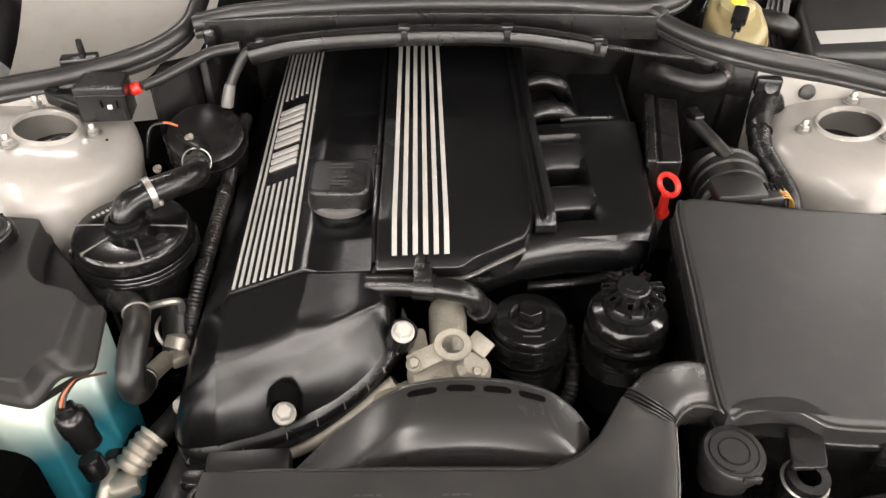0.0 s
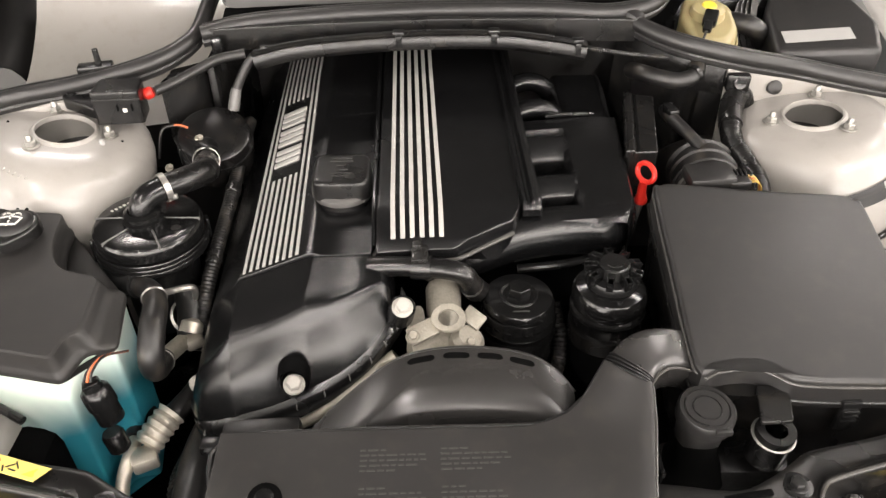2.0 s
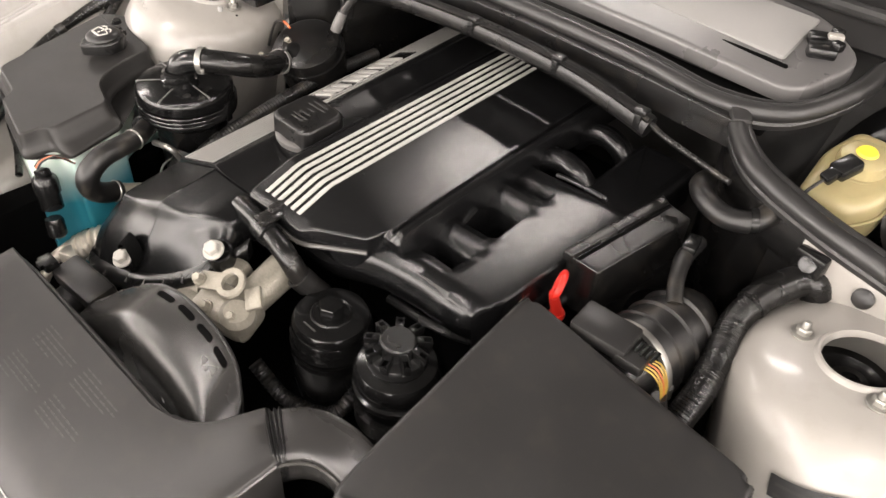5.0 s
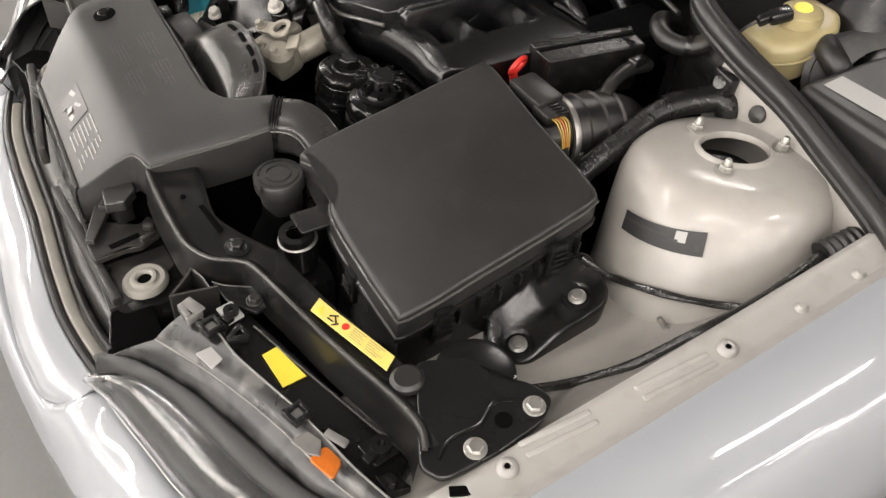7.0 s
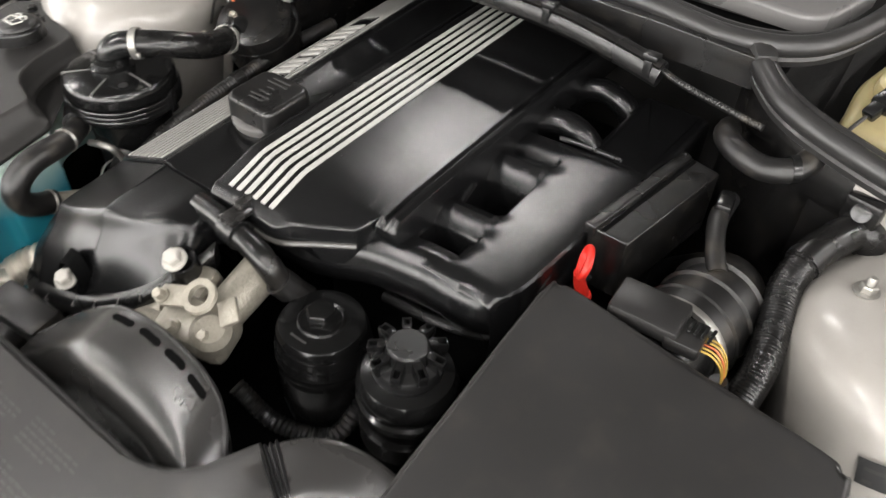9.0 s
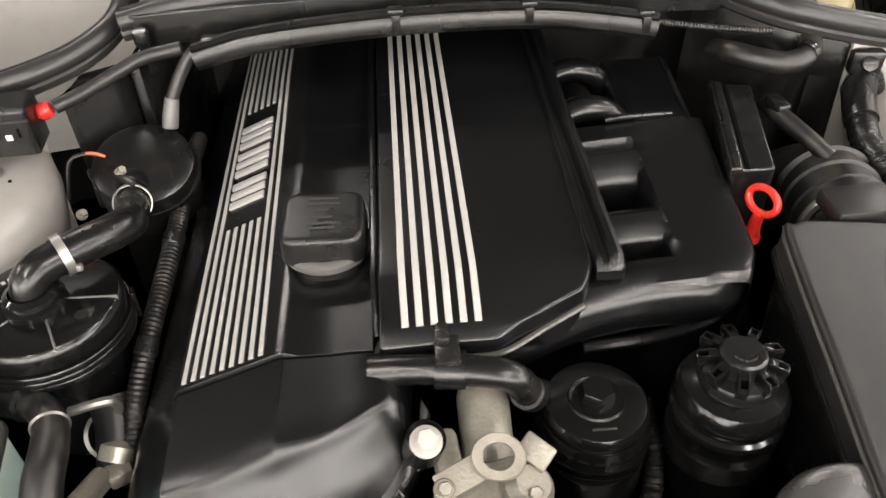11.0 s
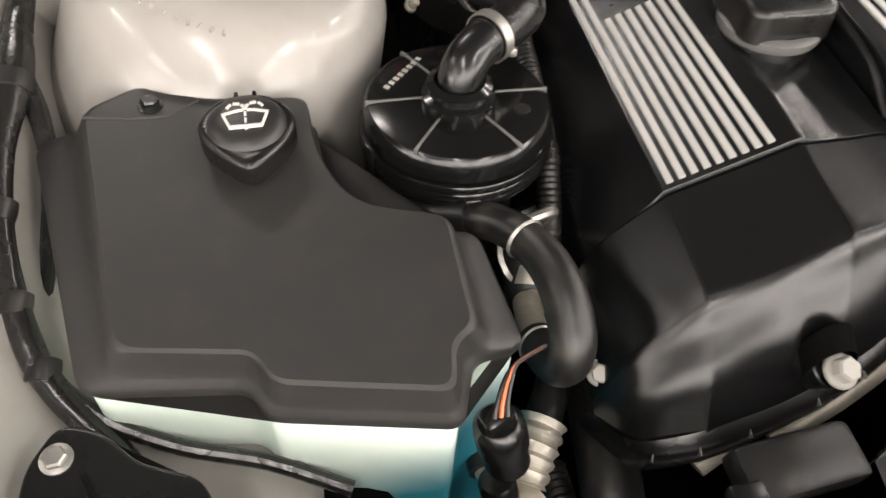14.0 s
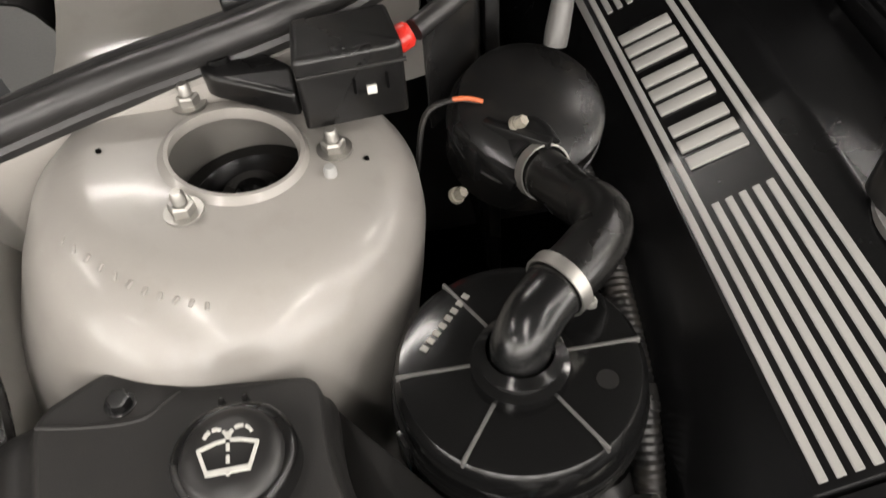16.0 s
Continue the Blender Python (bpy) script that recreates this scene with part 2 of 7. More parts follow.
def spline(pts, sub=6, closed=False):
    """Catmull-Rom through pts (tuples of any length)."""
    P = [np.array(p, float) for p in pts]
    n = len(P)
    out = []
    for i in range(n if closed else n - 1):
        p1, p2 = P[i], P[(i + 1) % n]
        p0 = P[i - 1] if (closed or i > 0) else 2 * p1 - p2
        p3 = P[(i + 2) % n] if (closed or i + 2 < n) else 2 * p2 - p1
        for k in range(sub):
            t = k / sub
            out.append(0.5 * (2 * p1 + (p2 - p0) * t + (2 * p0 - 5 * p1 + 4 * p2 - p3) * t * t + (3 * p1 - p0 - 3 * p2 + p3) * t ** 3))
    if not closed:
        out.append(P[-1])
    return out


def tube(pts, r, n=16, sub=6, ribs=None, caps=True, squash=1.0):
    """A hose along a smooth line; r a number or one a point; ribs=(pitch, depth) makes it corrugated."""
    rs = r if isinstance(r, (list, tuple)) else [r] * len(pts)
    line = spline([(*p, q) for p, q in zip(pts, rs)], sub)
    if ribs:
        dense = [line[0]]
        for a, b in zip(line, line[1:]):
            k = max(1, int(np.linalg.norm((b - a)[:3]) / (ribs[0] / 4)))
            dense += [a + (b - a) * (i + 1) / k for i in range(k)]
        line = dense
    up = Vector((0.13, 0.21, 0.97))
    loops, run = [], 0.0
    for i, p in enumerate(line):
        a, b = line[max(0, i - 1)], line[min(len(line) - 1, i + 1)]
        d = Vector((b - a)[:3]).normalized()
        s = d.cross(up)
        if s.length < 0.05:
            s = d.cross(Vector((1, 0, 0)))
        s.normalize()
        u = s.cross(d)
        up = u
        run += float(np.linalg.norm((p - line[i - 1])[:3])) if i else 0
        q = p[3] + (ribs[1] * (0.5 + 0.5 * math.cos(2 * math.pi * run / ribs[0])) if ribs else 0)
        loops.append([Vector(p[:3]) + s * (q * math.cos(w)) + u * (q * squash * math.sin(w)) for w in [2 * math.pi * k / n for k in range(n)]])
    return rings(loops, True, caps, caps)


def turn(axis):
    return Vector(axis).to_track_quat("Z", "Y").to_matrix().to_4x4()


def lathe(profile, c=(0, 0, 0), axis=(0, 0, 1), n=40):
    """Turn (radius, height) pairs round an axis through c."""
    m = Matrix.Translation(c) @ turn(axis)
    bm = bmesh.new()
    prev = None
    for r, h in profile:
        if r < 1e-6:
            row = [bm.verts.new(m @ Vector((0, 0, h)))]
        else:
            row = [bm.verts.new(m @ Vector((r * math.cos(2 * math.pi * k / n), r * math.sin(2 * math.pi * k / n), h))) for k in range(n)]
        if prev:
            for k in range(n):
                q = [prev[k % len(prev)], prev[(k + 1) % len(prev)], row[(k + 1) % len(row)], row[k % len(row)]]
                q = list(dict.fromkeys(q))
                if len(q) > 2:
                    bm.faces.new(q).smooth = True
        prev = row
    return bm


def fillet(poly, r, n=5):
    """Round the corners of a plan outline; r one radius or one a corner."""
    out = []
    for i, p in enumerate(poly):
        p = Vector(p[:2])
        a, b = Vector(poly[i - 1][:2]), Vector(poly[(i + 1) % len(poly)][:2])
        q = r[i] if isinstance(r, (list, tuple)) else r
        q = min(q, (a - p).length * 0.48, (b - p).length * 0.48)
        if q < 1e-5:
            out.append(tuple(p))
            continue
        s, e = p + (a - p).normalized() * q, p + (b - p).normalized() * q
        for k in range(n + 1):
            t = k / n
            out.append(tuple(s * (1 - t) ** 2 + p * (2 * t * (1 - t)) + e * t * t))
    return out


def inset(loop, d):
    n = len(loop)
    area = sum(loop[i][0] * loop[(i + 1) % n][1] - loop[(i + 1) % n][0] * loop[i][1] for i in range(n))
    sg = 1 if area > 0 else -1
    out = []
    for i, p in enumerate(loop):
        a, b = Vector(loop[i - 1][:2]), Vector(loop[(i + 1) % n][:2])
        t = (b - a)
        t = t.normalized() if t.length > 1e-9 else Vector((1, 0))
        out.append((p[0] - t.y * d * sg, p[1] + t.x * d * sg))
    return out


def slab(poly, z0, z1, rnd=0.004, steps=4, draft=0.0):
    """A plate with the plan outline poly from z0 to z1 and a rounded upper edge."""
    ls = [[(x, y, z0) for x, y in inset(poly, -draft)]]
    for k in range(steps + 1):
        w = math.pi / 2 * k / steps
        ls.append([(x, y, z1 - rnd + rnd * math.sin(w)) for x, y in inset(poly, rnd * (1 - math.cos(w)) + 1e-6)])
    ls.append([(x, y, z1) for x, y in inset(poly, rnd + 0.0012)])
    return rings(ls)


def cut(bm, axis, values):
    no = Vector([axis == c for c in "xyz"])
    for v in values:
        bmesh.ops.bisect_plane(bm, geom=bm.verts[:] + bm.edges[:] + bm.faces[:], plane_co=no * v, plane_no=no)
    return bm


def smooth(bm):
    for f in bm.faces:
        f.smooth = True
    return bm


def warp(bm, fn):
    for v in bm.verts:
        v.co = Vector(fn(*v.co))
    return bm


def box(c, s, bev=0.003, rot=None, seg=2):
    bm = bmesh.new()
    bmesh.ops.create_cube(bm, size=1)
    for v in bm.verts:
        v.co = Vector((v.co.x * s[0], v.co.y * s[1], v.co.z * s[2]))
    if bev:
        bmesh.ops.bevel(bm, geom=bm.edges[:] + bm.verts[:], offset=bev, segments=seg, profile=0.5, affect="EDGES", clamp_overlap=True)
    if bev:
        for f in bm.faces:
            f.smooth = True
    m = Matrix.Translation(c) @ (rot.to_4x4() if rot else Matrix.Identity(4))
    bmesh.ops.transform(bm, matrix=m, verts=bm.verts)
    return bm


def rz(a, b=0, c=0):
    return Euler((radians(b), radians(c), radians(a))).to_matrix()


def loft(rows, su=5, sv=5, thick=0.0):
    """A smooth skin over a few rows of guide points."""
    fine = [spline(r, su) for r in rows]
    cols = [spline([f[i] for f in fine], sv) for i in range(len(fine[0]))]
    bm = rings([[Vector(c[j]) for c in cols] for j in range(len(cols[0]))], False)
    if thick:
        bmesh.ops.recalc_face_normals(bm, faces=bm.faces)
        bmesh.ops.solidify(bm, geom=bm.faces[:], thickness=thick)
        for f in bm.faces:
            f.smooth = True
    return bm


def skirt(bm, steps):
    """Turn the open border of a sheet outwards and down."""
    bm.normal_update()
    for o, dz in steps:
        border = [e for e in bm.edges if len(e.link_faces) == 1]
        away = collections.defaultdict(Vector)
        for e in border:
            f = e.link_faces[0]
            t = (e.verts[1].co - e.verts[0].co).normalized()
            d = (e.verts[0].co + e.verts[1].co) / 2 - f.calc_center_median()
            d = d - t * d.dot(t)
            d.z = 0
            for v in e.verts:
                away[v.co.copy().freeze()] += d.normalized() if d.length > 1e-9 else d
        made = bmesh.ops.extrude_edge_only(bm, edges=border)["geom"]
        for v in [g for g in made if isinstance(g, bmesh.types.BMVert)]:
            a = away[v.co.copy().freeze()]
            a = a.normalized() if a.length > 1e-9 else a
            v.co += Vector((a.x * o, a.y * o, dz))
    return smooth(bm)


def lerp(x, xs, ys):
    return float(np.interp(x, xs, ys))


def bolt(name, c, parent, axis=(0, 0, 1), r=0.009, h=0.008, material=None, label=""):
    """A flanged hexagon bolt head with a washer face."""
    m = Matrix.Translation(c) @ turn(axis)
    hexa = [[(q * math.cos(math.pi / 3 * k), q * math.sin(math.pi / 3 * k), z) for k in range(6)] for q, z in ((r * 0.72, 0), (r * 0.72, h * 0.85), (r * 0.6, h))]
    b = rings(hexa)
    bmesh.ops.transform(b, matrix=m, verts=b.verts)
    return part(name, join(lathe([(0, 0), (r, 0), (r, h * 0.2), (r * 0.9, h * 0.3), (0, h * 0.3)], c, axis, 20), b), material or STEEL, parent, label)


def skin_of(bm):
    """The surface of a mesh, to lay small things on it from above."""
    tree = BVHTree.FromBMesh(bm)

    def height(x, y, lift=0.0):
        hit = tree.ray_cast(Vector((x, y, 3)), Vector((0, 0, -1)))[0]
        return (hit.z if hit else 0) + lift
    return height


# ---- room ----
solid("floor", box((0, 1.75, -0.05), (14, 14.7, 0.1), 0), FLOORM, "grey painted concrete garage floor", "floor", "structure")
for nm, c, s in (("wall_north", (0, 9.05, 1.5), (14, 0.1, 3)), ("wall_south", (0, -5.55, 1.5), (14, 0.1, 3)), ("wall_east", (6.55, 1.75, 1.5), (0.1, 14.5, 3)), ("wall_west", (-6.55, 1.75, 1.5), (0.1, 14.5, 3))):
    solid(nm, box(c, s, 0), WALLM, "plain white painted garage wall", "wall", "structure")
solid("ceiling", box((0, 1.75, 3.06), (14.2, 14.9, 0.1), 0), CEILM, "grey concrete garage ceiling", "ceiling", "structure")


def tube_lamp(x, y, across=False, half=0.72):
    t = thing("ceiling_light", (x, y, 3.0), "fluorescent trough light with a glowing diffuser", "ceiling light", "garage ceiling lights")
    part("housing", box((x, y, 2.985), (2 * half + 0.06, 0.16, 0.04) if across else (0.16, 2 * half + 0.06, 0.04), 0.006), WHITE, t)
    a, b = (half, 0.06) if across else (0.06, half)
    bm = bmesh.new()
    bm.faces.new([bm.verts.new((x + sx * a, y + sy * b, 2.960)) for sx, sy in ((-1, -1), (-1, 1), (1, 1), (1, -1))])
    part("diffuser", bm, LAMP, t, "glowing white diffuser")
    return t


for lx in (-1.15, 1.3):
    for ly in (-0.9, -2.9, -4.6):
        tube_lamp(lx, ly)
# row beside the south wall, added to brighten it for reflections
for lx in (-5.2, -3.4, -1.7, 0.1, 1.9, 3.6, 5.3):
    tube_lamp(lx, -5.0, True)
for lx, ly in ((-3.9, -2.0), (-3.6, 0.9), (3.3, 0.0)):
    tube_lamp(lx, ly)
tube_lamp(-1.2, 2.75, True, 0.5)
tube_lamp(3.3, 3.3, False, 0.42)
# two more added to wash the west wall, which the black plastic mirrors
for ly in (-4.2, -2.6):
    tube_lamp(-6.15, ly)
for k, lx in enumerate((2.2, 4.3, 5.0, 5.7, 6.4)):
    for j in range(3 if k == 0 else 4):
        tube_lamp(lx, -2.2 + 1.9 * j + 0.55 * (k % 3), False, 0.33)


def wall_panel(x, y, z, wide, high, axis):
    """A flat light panel, added out of view on a wall and facing into the room."""
    t = thing("wall_light", (x, y, z), "broad flat light panel added on the wall, out of view", "wall light", "garage wall lights")
    s = (wide + 0.05, 0.04, high + 0.05) if axis == "y" else (0.04, wide + 0.05, high + 0.05)
    part("frame", box((x, y, z), s, 0.006), WHITE, t)
    bm = bmesh.new()
    for u, v in ((-0.5, -0.5), (0.5, -0.5), (0.5, 0.5), (-0.5, 0.5)):
        bm.verts.new((x + u * wide, y + 0.022, z + v * high) if axis == "y" else (x - math.copysign(0.022, x), y + u * wide, z + v * high))
    bm.faces.new(bm.verts)
    part("diffuser", bm, PANEL, t, "softly glowing white diffuser")


# all out of view, added for broad low reflections on the black plastic
for lx in (-4.2, -2.5, -0.8, 0.9, 2.6, 4.3):
    wall_panel(lx, -5.475, 1.75, 1.4, 1.6, "y")
for ly in (-4.5, -3.0, -1.5):
    wall_panel(-6.475, ly, 1.35, 1.3, 1.2, "x")
for ly in (-4.6, -3.1, -1.6):
    wall_panel(6.475, ly, 1.7, 1.3, 1.7, "x")

# ---- car body ----
car = thing("car_body", (0, 0.9, 0), "front of a silver car with its engine bay open", "car body")


def fender_z(y):
    return 0.755 + 0.19 * (y - 0.425) + 0.06 * (y - 0.425) ** 2


def side(sgn):
    """One side: strut tower, inner wing, flange and outer fender."""
    cx, cy = (0.548, 0.900) if sgn > 0 else (-0.530, 0.891)
    prof = [(0.0385, 0.8495), (0.0385, 0.8535), (0.039, 0.8568), (0.0415, 0.8568), (0.045, 0.853), (0.084, 0.8515), (0.103, 0.846), (0.118, 0.831), (0.127, 0.808), (0.134, 0.772), (0.142, 0.72), (0.152, 0.66), (0.165, 0.6), (0.19, 0.45)]
    loops = []
    for r, z in prof:
        drift = max(0, 0.86 - z) * 0.32
        loops.append([(cx + sgn * drift + r * math.cos(w), cy - max(0, 0.86 - z) * 0.12 + r * 1.02 * math.sin(w), z + 0.17 * min(r, 0.11) * lerp(z, (0.70, 0.80, 0.85), (0.0, 0.5, 1.0)) * math.cos(w) * sgn) for w in [2 * math.pi * k / 64 for k in range(64)]])
    tower_bm = rings(loops, True, False, False)
    tower_z = skin_of(tower_bm)
    tower = part("strut_tower", tower_bm, BODY, car, "rounded beige-white painted suspension strut tower")
    part("strut_mount", lathe([(0, 0.816), (0.009, 0.816), (0.010, 0.822), (0.019, 0.820), (0.021, 0.808), (0.030, 0.800), (0.040, 0.815), (0.050, 0.815)], (cx, cy, 0), n=32), PLASTIC, tower, "dark suspension top mount inside the tower hole")
    for k in range(3):
        w = radians((180, 63, -58)[k]) if sgn > 0 else radians((122, 240, 0)[k])
        r = 0.058
        x, y = cx + r * math.cos(w), cy + r * math.sin(w)
        z = 0.8525 + 0.17 * r * math.cos(w) * sgn
        hexa = rings([[(x + q * math.cos(math.pi / 3 * j), y + q * math.sin(math.pi / 3 * j), z + h) for j in range(6)] for q, h in ((0.0078, 0), (0.0078, 0.0075), (0.0066, 0.009))])
        part("mount_nut", join(lathe([(0, z), (0.0115, z), (0.0115, z + 0.002), (0, z + 0.002)], (x, y, 0), n=20), hexa, lathe([(0, z), (0.0042, z), (0.0042, z + 0.015), (0.003, z + 0.017), (0, z + 0.017)], (x, y, 0), n=14)), STEEL, tower, "zinc-plated nut on a threaded stud")
    if sgn < 0:
        for k in range(11):
            u = k / 10
            x, y = -0.626 + 0.078 * u, 0.834 - 0.053 * u - 0.010 * math.sin(math.pi * u)
            part("stamped_mark", box((x, y, tower_z(x, y, 0.0003)), (0.0026, 0.0048, 0.0020), 0.0008, rz(-34 + (0, 25, -18)[k % 3], 22)), BODY, tower)
        for x, y, z in ((-0.611, 0.897, 0.8655), (-0.453, 0.883, 0.8385)):
            part("drill_mark", lathe([(0, 0.001), (0.0017, 0.001), (0.0019, -0.004)], (x, y, z), (0.1, 0, 1), 10), HOLE, tower)
        part("plastic_stud", lathe([(0, 0.006), (0.003, 0.0055), (0.0042, 0.003), (0.0042, -0.006)], (-0.476, 0.869, 0.8440), n=12), PAPER, tower, "small white plastic stud")
    # apron between the tower and the flange
    rows = []
    for y in (0.30, 0.40, 0.50, 0.60, 0.70, 0.80, 0.90, 0.95):
        f = fender_z(y)
        lo = lerp(y, (0.3, 0.5, 0.7, 0.9, 1.1), (0.62, 0.675, 0.70, 0.73, 0.78))
        rows.append([(sgn * 0.515, y, lo - 0.06), (sgn * 0.53, y, lo - 0.012), (sgn * 0.60, y, lo), (sgn * 0.66, y, lo + 0.018), (sgn * 0.697, y, lo * 0.4 + (f - 0.02) * 0.6), (sgn * 0.722, y, f - 0.004)])
    part("inner_wing", loft(rows, 4, 3), BODY, car, "beige-white painted inner wing panel")
    # black box added to keep the gap beside the engine dark
    part("gap_shade_box", box((sgn * 0.50, 0.78, 0.52), (0.06, 0.70, 0.26), 0.02), HOLE, car, "black box added for the shade beside the engine")
    rows = []
    for y in (0.38, 0.43, 0.5, 0.6, 0.7, 0.8, 0.9, 1.0, 1.15, 1.4):
        f = fender_z(y)
        k = lerp(y, (0.38, 0.5, 0.7, 1.0), (0.0, 0.02, 0.03, 0.035))
        rows.append([(sgn * p[0], y, f + p[1]) for p in ((0.722, -0.004), (0.732, 0.0), (0.757, 0.0), (0.764, 0.004), (0.775, 0.016), (0.80, 0.012), (0.835 + k * 0.5, -0.012), (0.862 + k * 0.6, -0.055), (0.872 + k, -0.13), (0.874 + k, -0.25), (0.86 + k, -0.42))])
    fen = part("fender", loft([r[4:] for r in rows], 4, 3), SILVER, car, "silver metallic painted front fender")
    flange = part("flange", loft([r[:5] for r in rows], 3, 3), FLANGEP, fen, "beige-silver painted fender flange")
    for y, x in ((0.469, 0.738), (0.706, 0.749)):
        bo = part("fender_bolt", join(lathe([(0, 0.004), (0.0035, 0.004), (0.0045, 0.0055), (0.007, 0.0045), (0.0098, 0.0022), (0.0105, 0)], (sgn * x, y, fender_z(y)), (0, -0.2, 1), 24)), FLANGEP, fen, "fender bolt painted body colour")
        part("socket", lathe([(0, 0.0046), (0.0030, 0.0046), (0.0032, 0.003)], (sgn * x, y, fender_z(y)), (0, -0.2, 1), 6), HOLE, bo)
    for y, x in ((0.794, 0.753), (0.867, 0.755)):
        part("painted_stud", lathe([(0, 0.006), (0.0035, 0.0055), (0.0048, 0.003), (0.0065, 0.001), (0.007, -0.001)], (sgn * x, y, fender_z(y)), (0, -0.2, 1), 18), FLANGEP, fen, "small painted stud")
    # slot as a raised patch in shadow black
    part("flange_slot", box((sgn * 0.735, 0.425, fender_z(0.425)), (0.010, 0.022, 0.0022), 0.001, rz(-25 * sgn)), HOLE, fen, "dark slot through the flange")
    for y, l in ((0.525, 0.072), (0.648, 0.080)):
        for dx in (-0.0055, 0.0065):
            x = 0.734 + 0.09 * (y - 0.525) + dx
            part("pressed_bead", warp(box((0, 0, 0), (0.0062, l, 0.0046), 0.0022, None, 4), lambda a, b, c, y=y, x=x: (sgn * (x + 0.09 * b) + a, y + b, fender_z(y + b) - 0.0006 + c)), FLANGEP, fen)
    # rear wall behind the tower, up to the bulkhead seal
    top = ((0.44, 0.974, 0.892), (0.54, 0.972, 0.875), (0.62, 0.954, 0.864), (0.72, 0.922, 0.855), (0.80, 0.885, 0.848)) if sgn > 0 else ((0.448, 0.972, 0.884), (0.50, 0.952, 0.876), (0.60, 0.932, 0.865), (0.70, 0.904, 0.854), (0.80, 0.874, 0.845))
    rows = [[(sgn * x, y - 0.016, 0.62), (sgn * x, y - 0.008, 0.76), (sgn * x, y - 0.001, z - 0.03), (sgn * x, y, z), (sgn * x, y + 0.014, z + 0.002)] for x, y, z in top]
    part("tower_bulkhead", loft(rows, 3, 3, 0.004), BODY, car, "beige-white bulkhead panel behind the strut tower")
    # plenum well floor and side wall behind the seal
    rows = [[(sgn * x, y, z) for x, y, z in r] for r in (((0.36, 1.02, 0.80), (0.50, 0.99, 0.80), (0.70, 0.965, 0.80)), ((0.36, 1.15, 0.80), (0.52, 1.15, 0.80), (0.70, 1.12, 0.80)), ((0.36, 1.27, 0.86), (0.52, 1.27, 0.86), (0.70, 1.25, 0.88)), ((0.36, 1.36, 1.0), (0.52, 1.36, 1.0), (0.70, 1.33, 1.0)))]
    # right floor takes the matte black of FELT, left the body paint
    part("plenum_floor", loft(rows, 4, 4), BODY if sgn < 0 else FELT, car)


for sg in (1, -1):
    side(sg)

# front wheels under the fenders
for sg in (1, -1):
    w = thing("front_wheel", (sg * 0.74, 0.93, 0), "black tyre on a silver wheel", "wheel", "front wheels")
    part("tyre", lathe([(0.20, -0.10), (0.29, -0.105), (0.312, -0.09), (0.316, 0), (0.312, 0.09), (0.29, 0.105), (0.20, 0.10)], (sg * 0.74, 0.93, 0.316), (1, 0, 0), 56), RUBBER, w)
    part("rim", lathe([(0, 0.05), (0.05, 0.055), (0.15, 0.05), (0.19, 0.08), (0.203, 0.095), (0.203, -0.095), (0.17, -0.05), (0, -0.05)], (sg * 0.74, 0.93, 0.316), (sg, 0, 0), 40), STEEL, w)
    part("axle", box((sg * 0.60, 0.93, 0.316), (0.30, 0.06, 0.06), 0.01), DARK, w)

# black sheet added for the darkness below the engine
part("undertray_shade", box((0, 0.85, 0.28), (1.3, 1.2, 0.04), 0.01), HOLE, car, "black sheet added for the shade far below the engine")

# ---- bulkhead and cowl ----
part("firewall", box((0, 1.31, 0.66), (1.30, 0.02, 0.80), 0.004), FELT, car, "black padded firewall")
part("firewall_side", box((-0.345, 1.16, 0.72), (0.012, 0.30, 0.36), 0.003), PLASTIC, car)
part("firewall_side", box((0.425, 1.15, 0.72), (0.012, 0.30, 0.30), 0.003), PLASTIC, car)

seal = thing("bulkhead_seal", (0, 1.05, 0.92), "black rubber bulkhead seal with a raised lip", "seal")
SL = [(-0.80, 0.882, 0.862), (-0.70, 0.912, 0.872), (-0.608, 0.938, 0.884), (-0.55, 0.954, 0.888), (-0.491, 0.962, 0.898), (-0.440, 0.975, 0.908), (-0.398, 1.0, 0.917), (-0.368, 1.045, 0.928), (-0.366, 1.12, 0.937), (-0.37, 1.22, 0.945)]
SR = [(0.82, 0.885, 0.865), (0.72, 0.930, 0.873), (0.62, 0.962, 0.882), (0.54, 0.980, 0.893), (0.45, 0.979, 0.911), (0.366, 0.992, 0.928), (0.318, 1.033, 0.936), (0.295, 1.066, 0.945)]
SM = [(-0.352, 1.03, 0.937), (-0.27, 1.044, 0.948), (-0.07, 1.052, 0.958), (0.15, 1.056, 0.957), (0.27, 1.056, 0.95), (0.345, 1.085, 0.955), (0.385, 1.15, 0.972), (0.392, 1.22, 0.98)]
for nm, line in (("side_seal", SL), ("side_seal", SR), ("cross_seal", SM)):
    s = part(nm, tube(line, 0.0115, 14, 6), SEALRUB, seal)
    part("seal_lip", tube([(x, y + 0.013, z + 0.004) for x, y, z in line], 0.0065, 10, 6), SEALRUB, s)
    part("seal_foot", tube([(x, y - 0.001, z - 0.014) for x, y, z in line], 0.008, 8, 6), SEALRUB, s)
part("bulkhead_cover", loft([[(x, y + 0.004, z - 0.006), (x + 0.002, y - 0.002, z - 0.04 - d), (x, y + 0.004 + d, z - 0.09), (x, y + 0.006, 0.68)] for x, y, z, d in ((0.452, 0.980, 0.905, 0.0), (0.41, 0.984, 0.912, 0.008), (0.366, 0.996, 0.920, -0.004), (0.318, 1.036, 0.928, 0.008), (0.292, 1.075, 0.936, 0.0))], 4, 4, 0.003), PLASTIC, seal, "folded black rubber bulkhead cover")
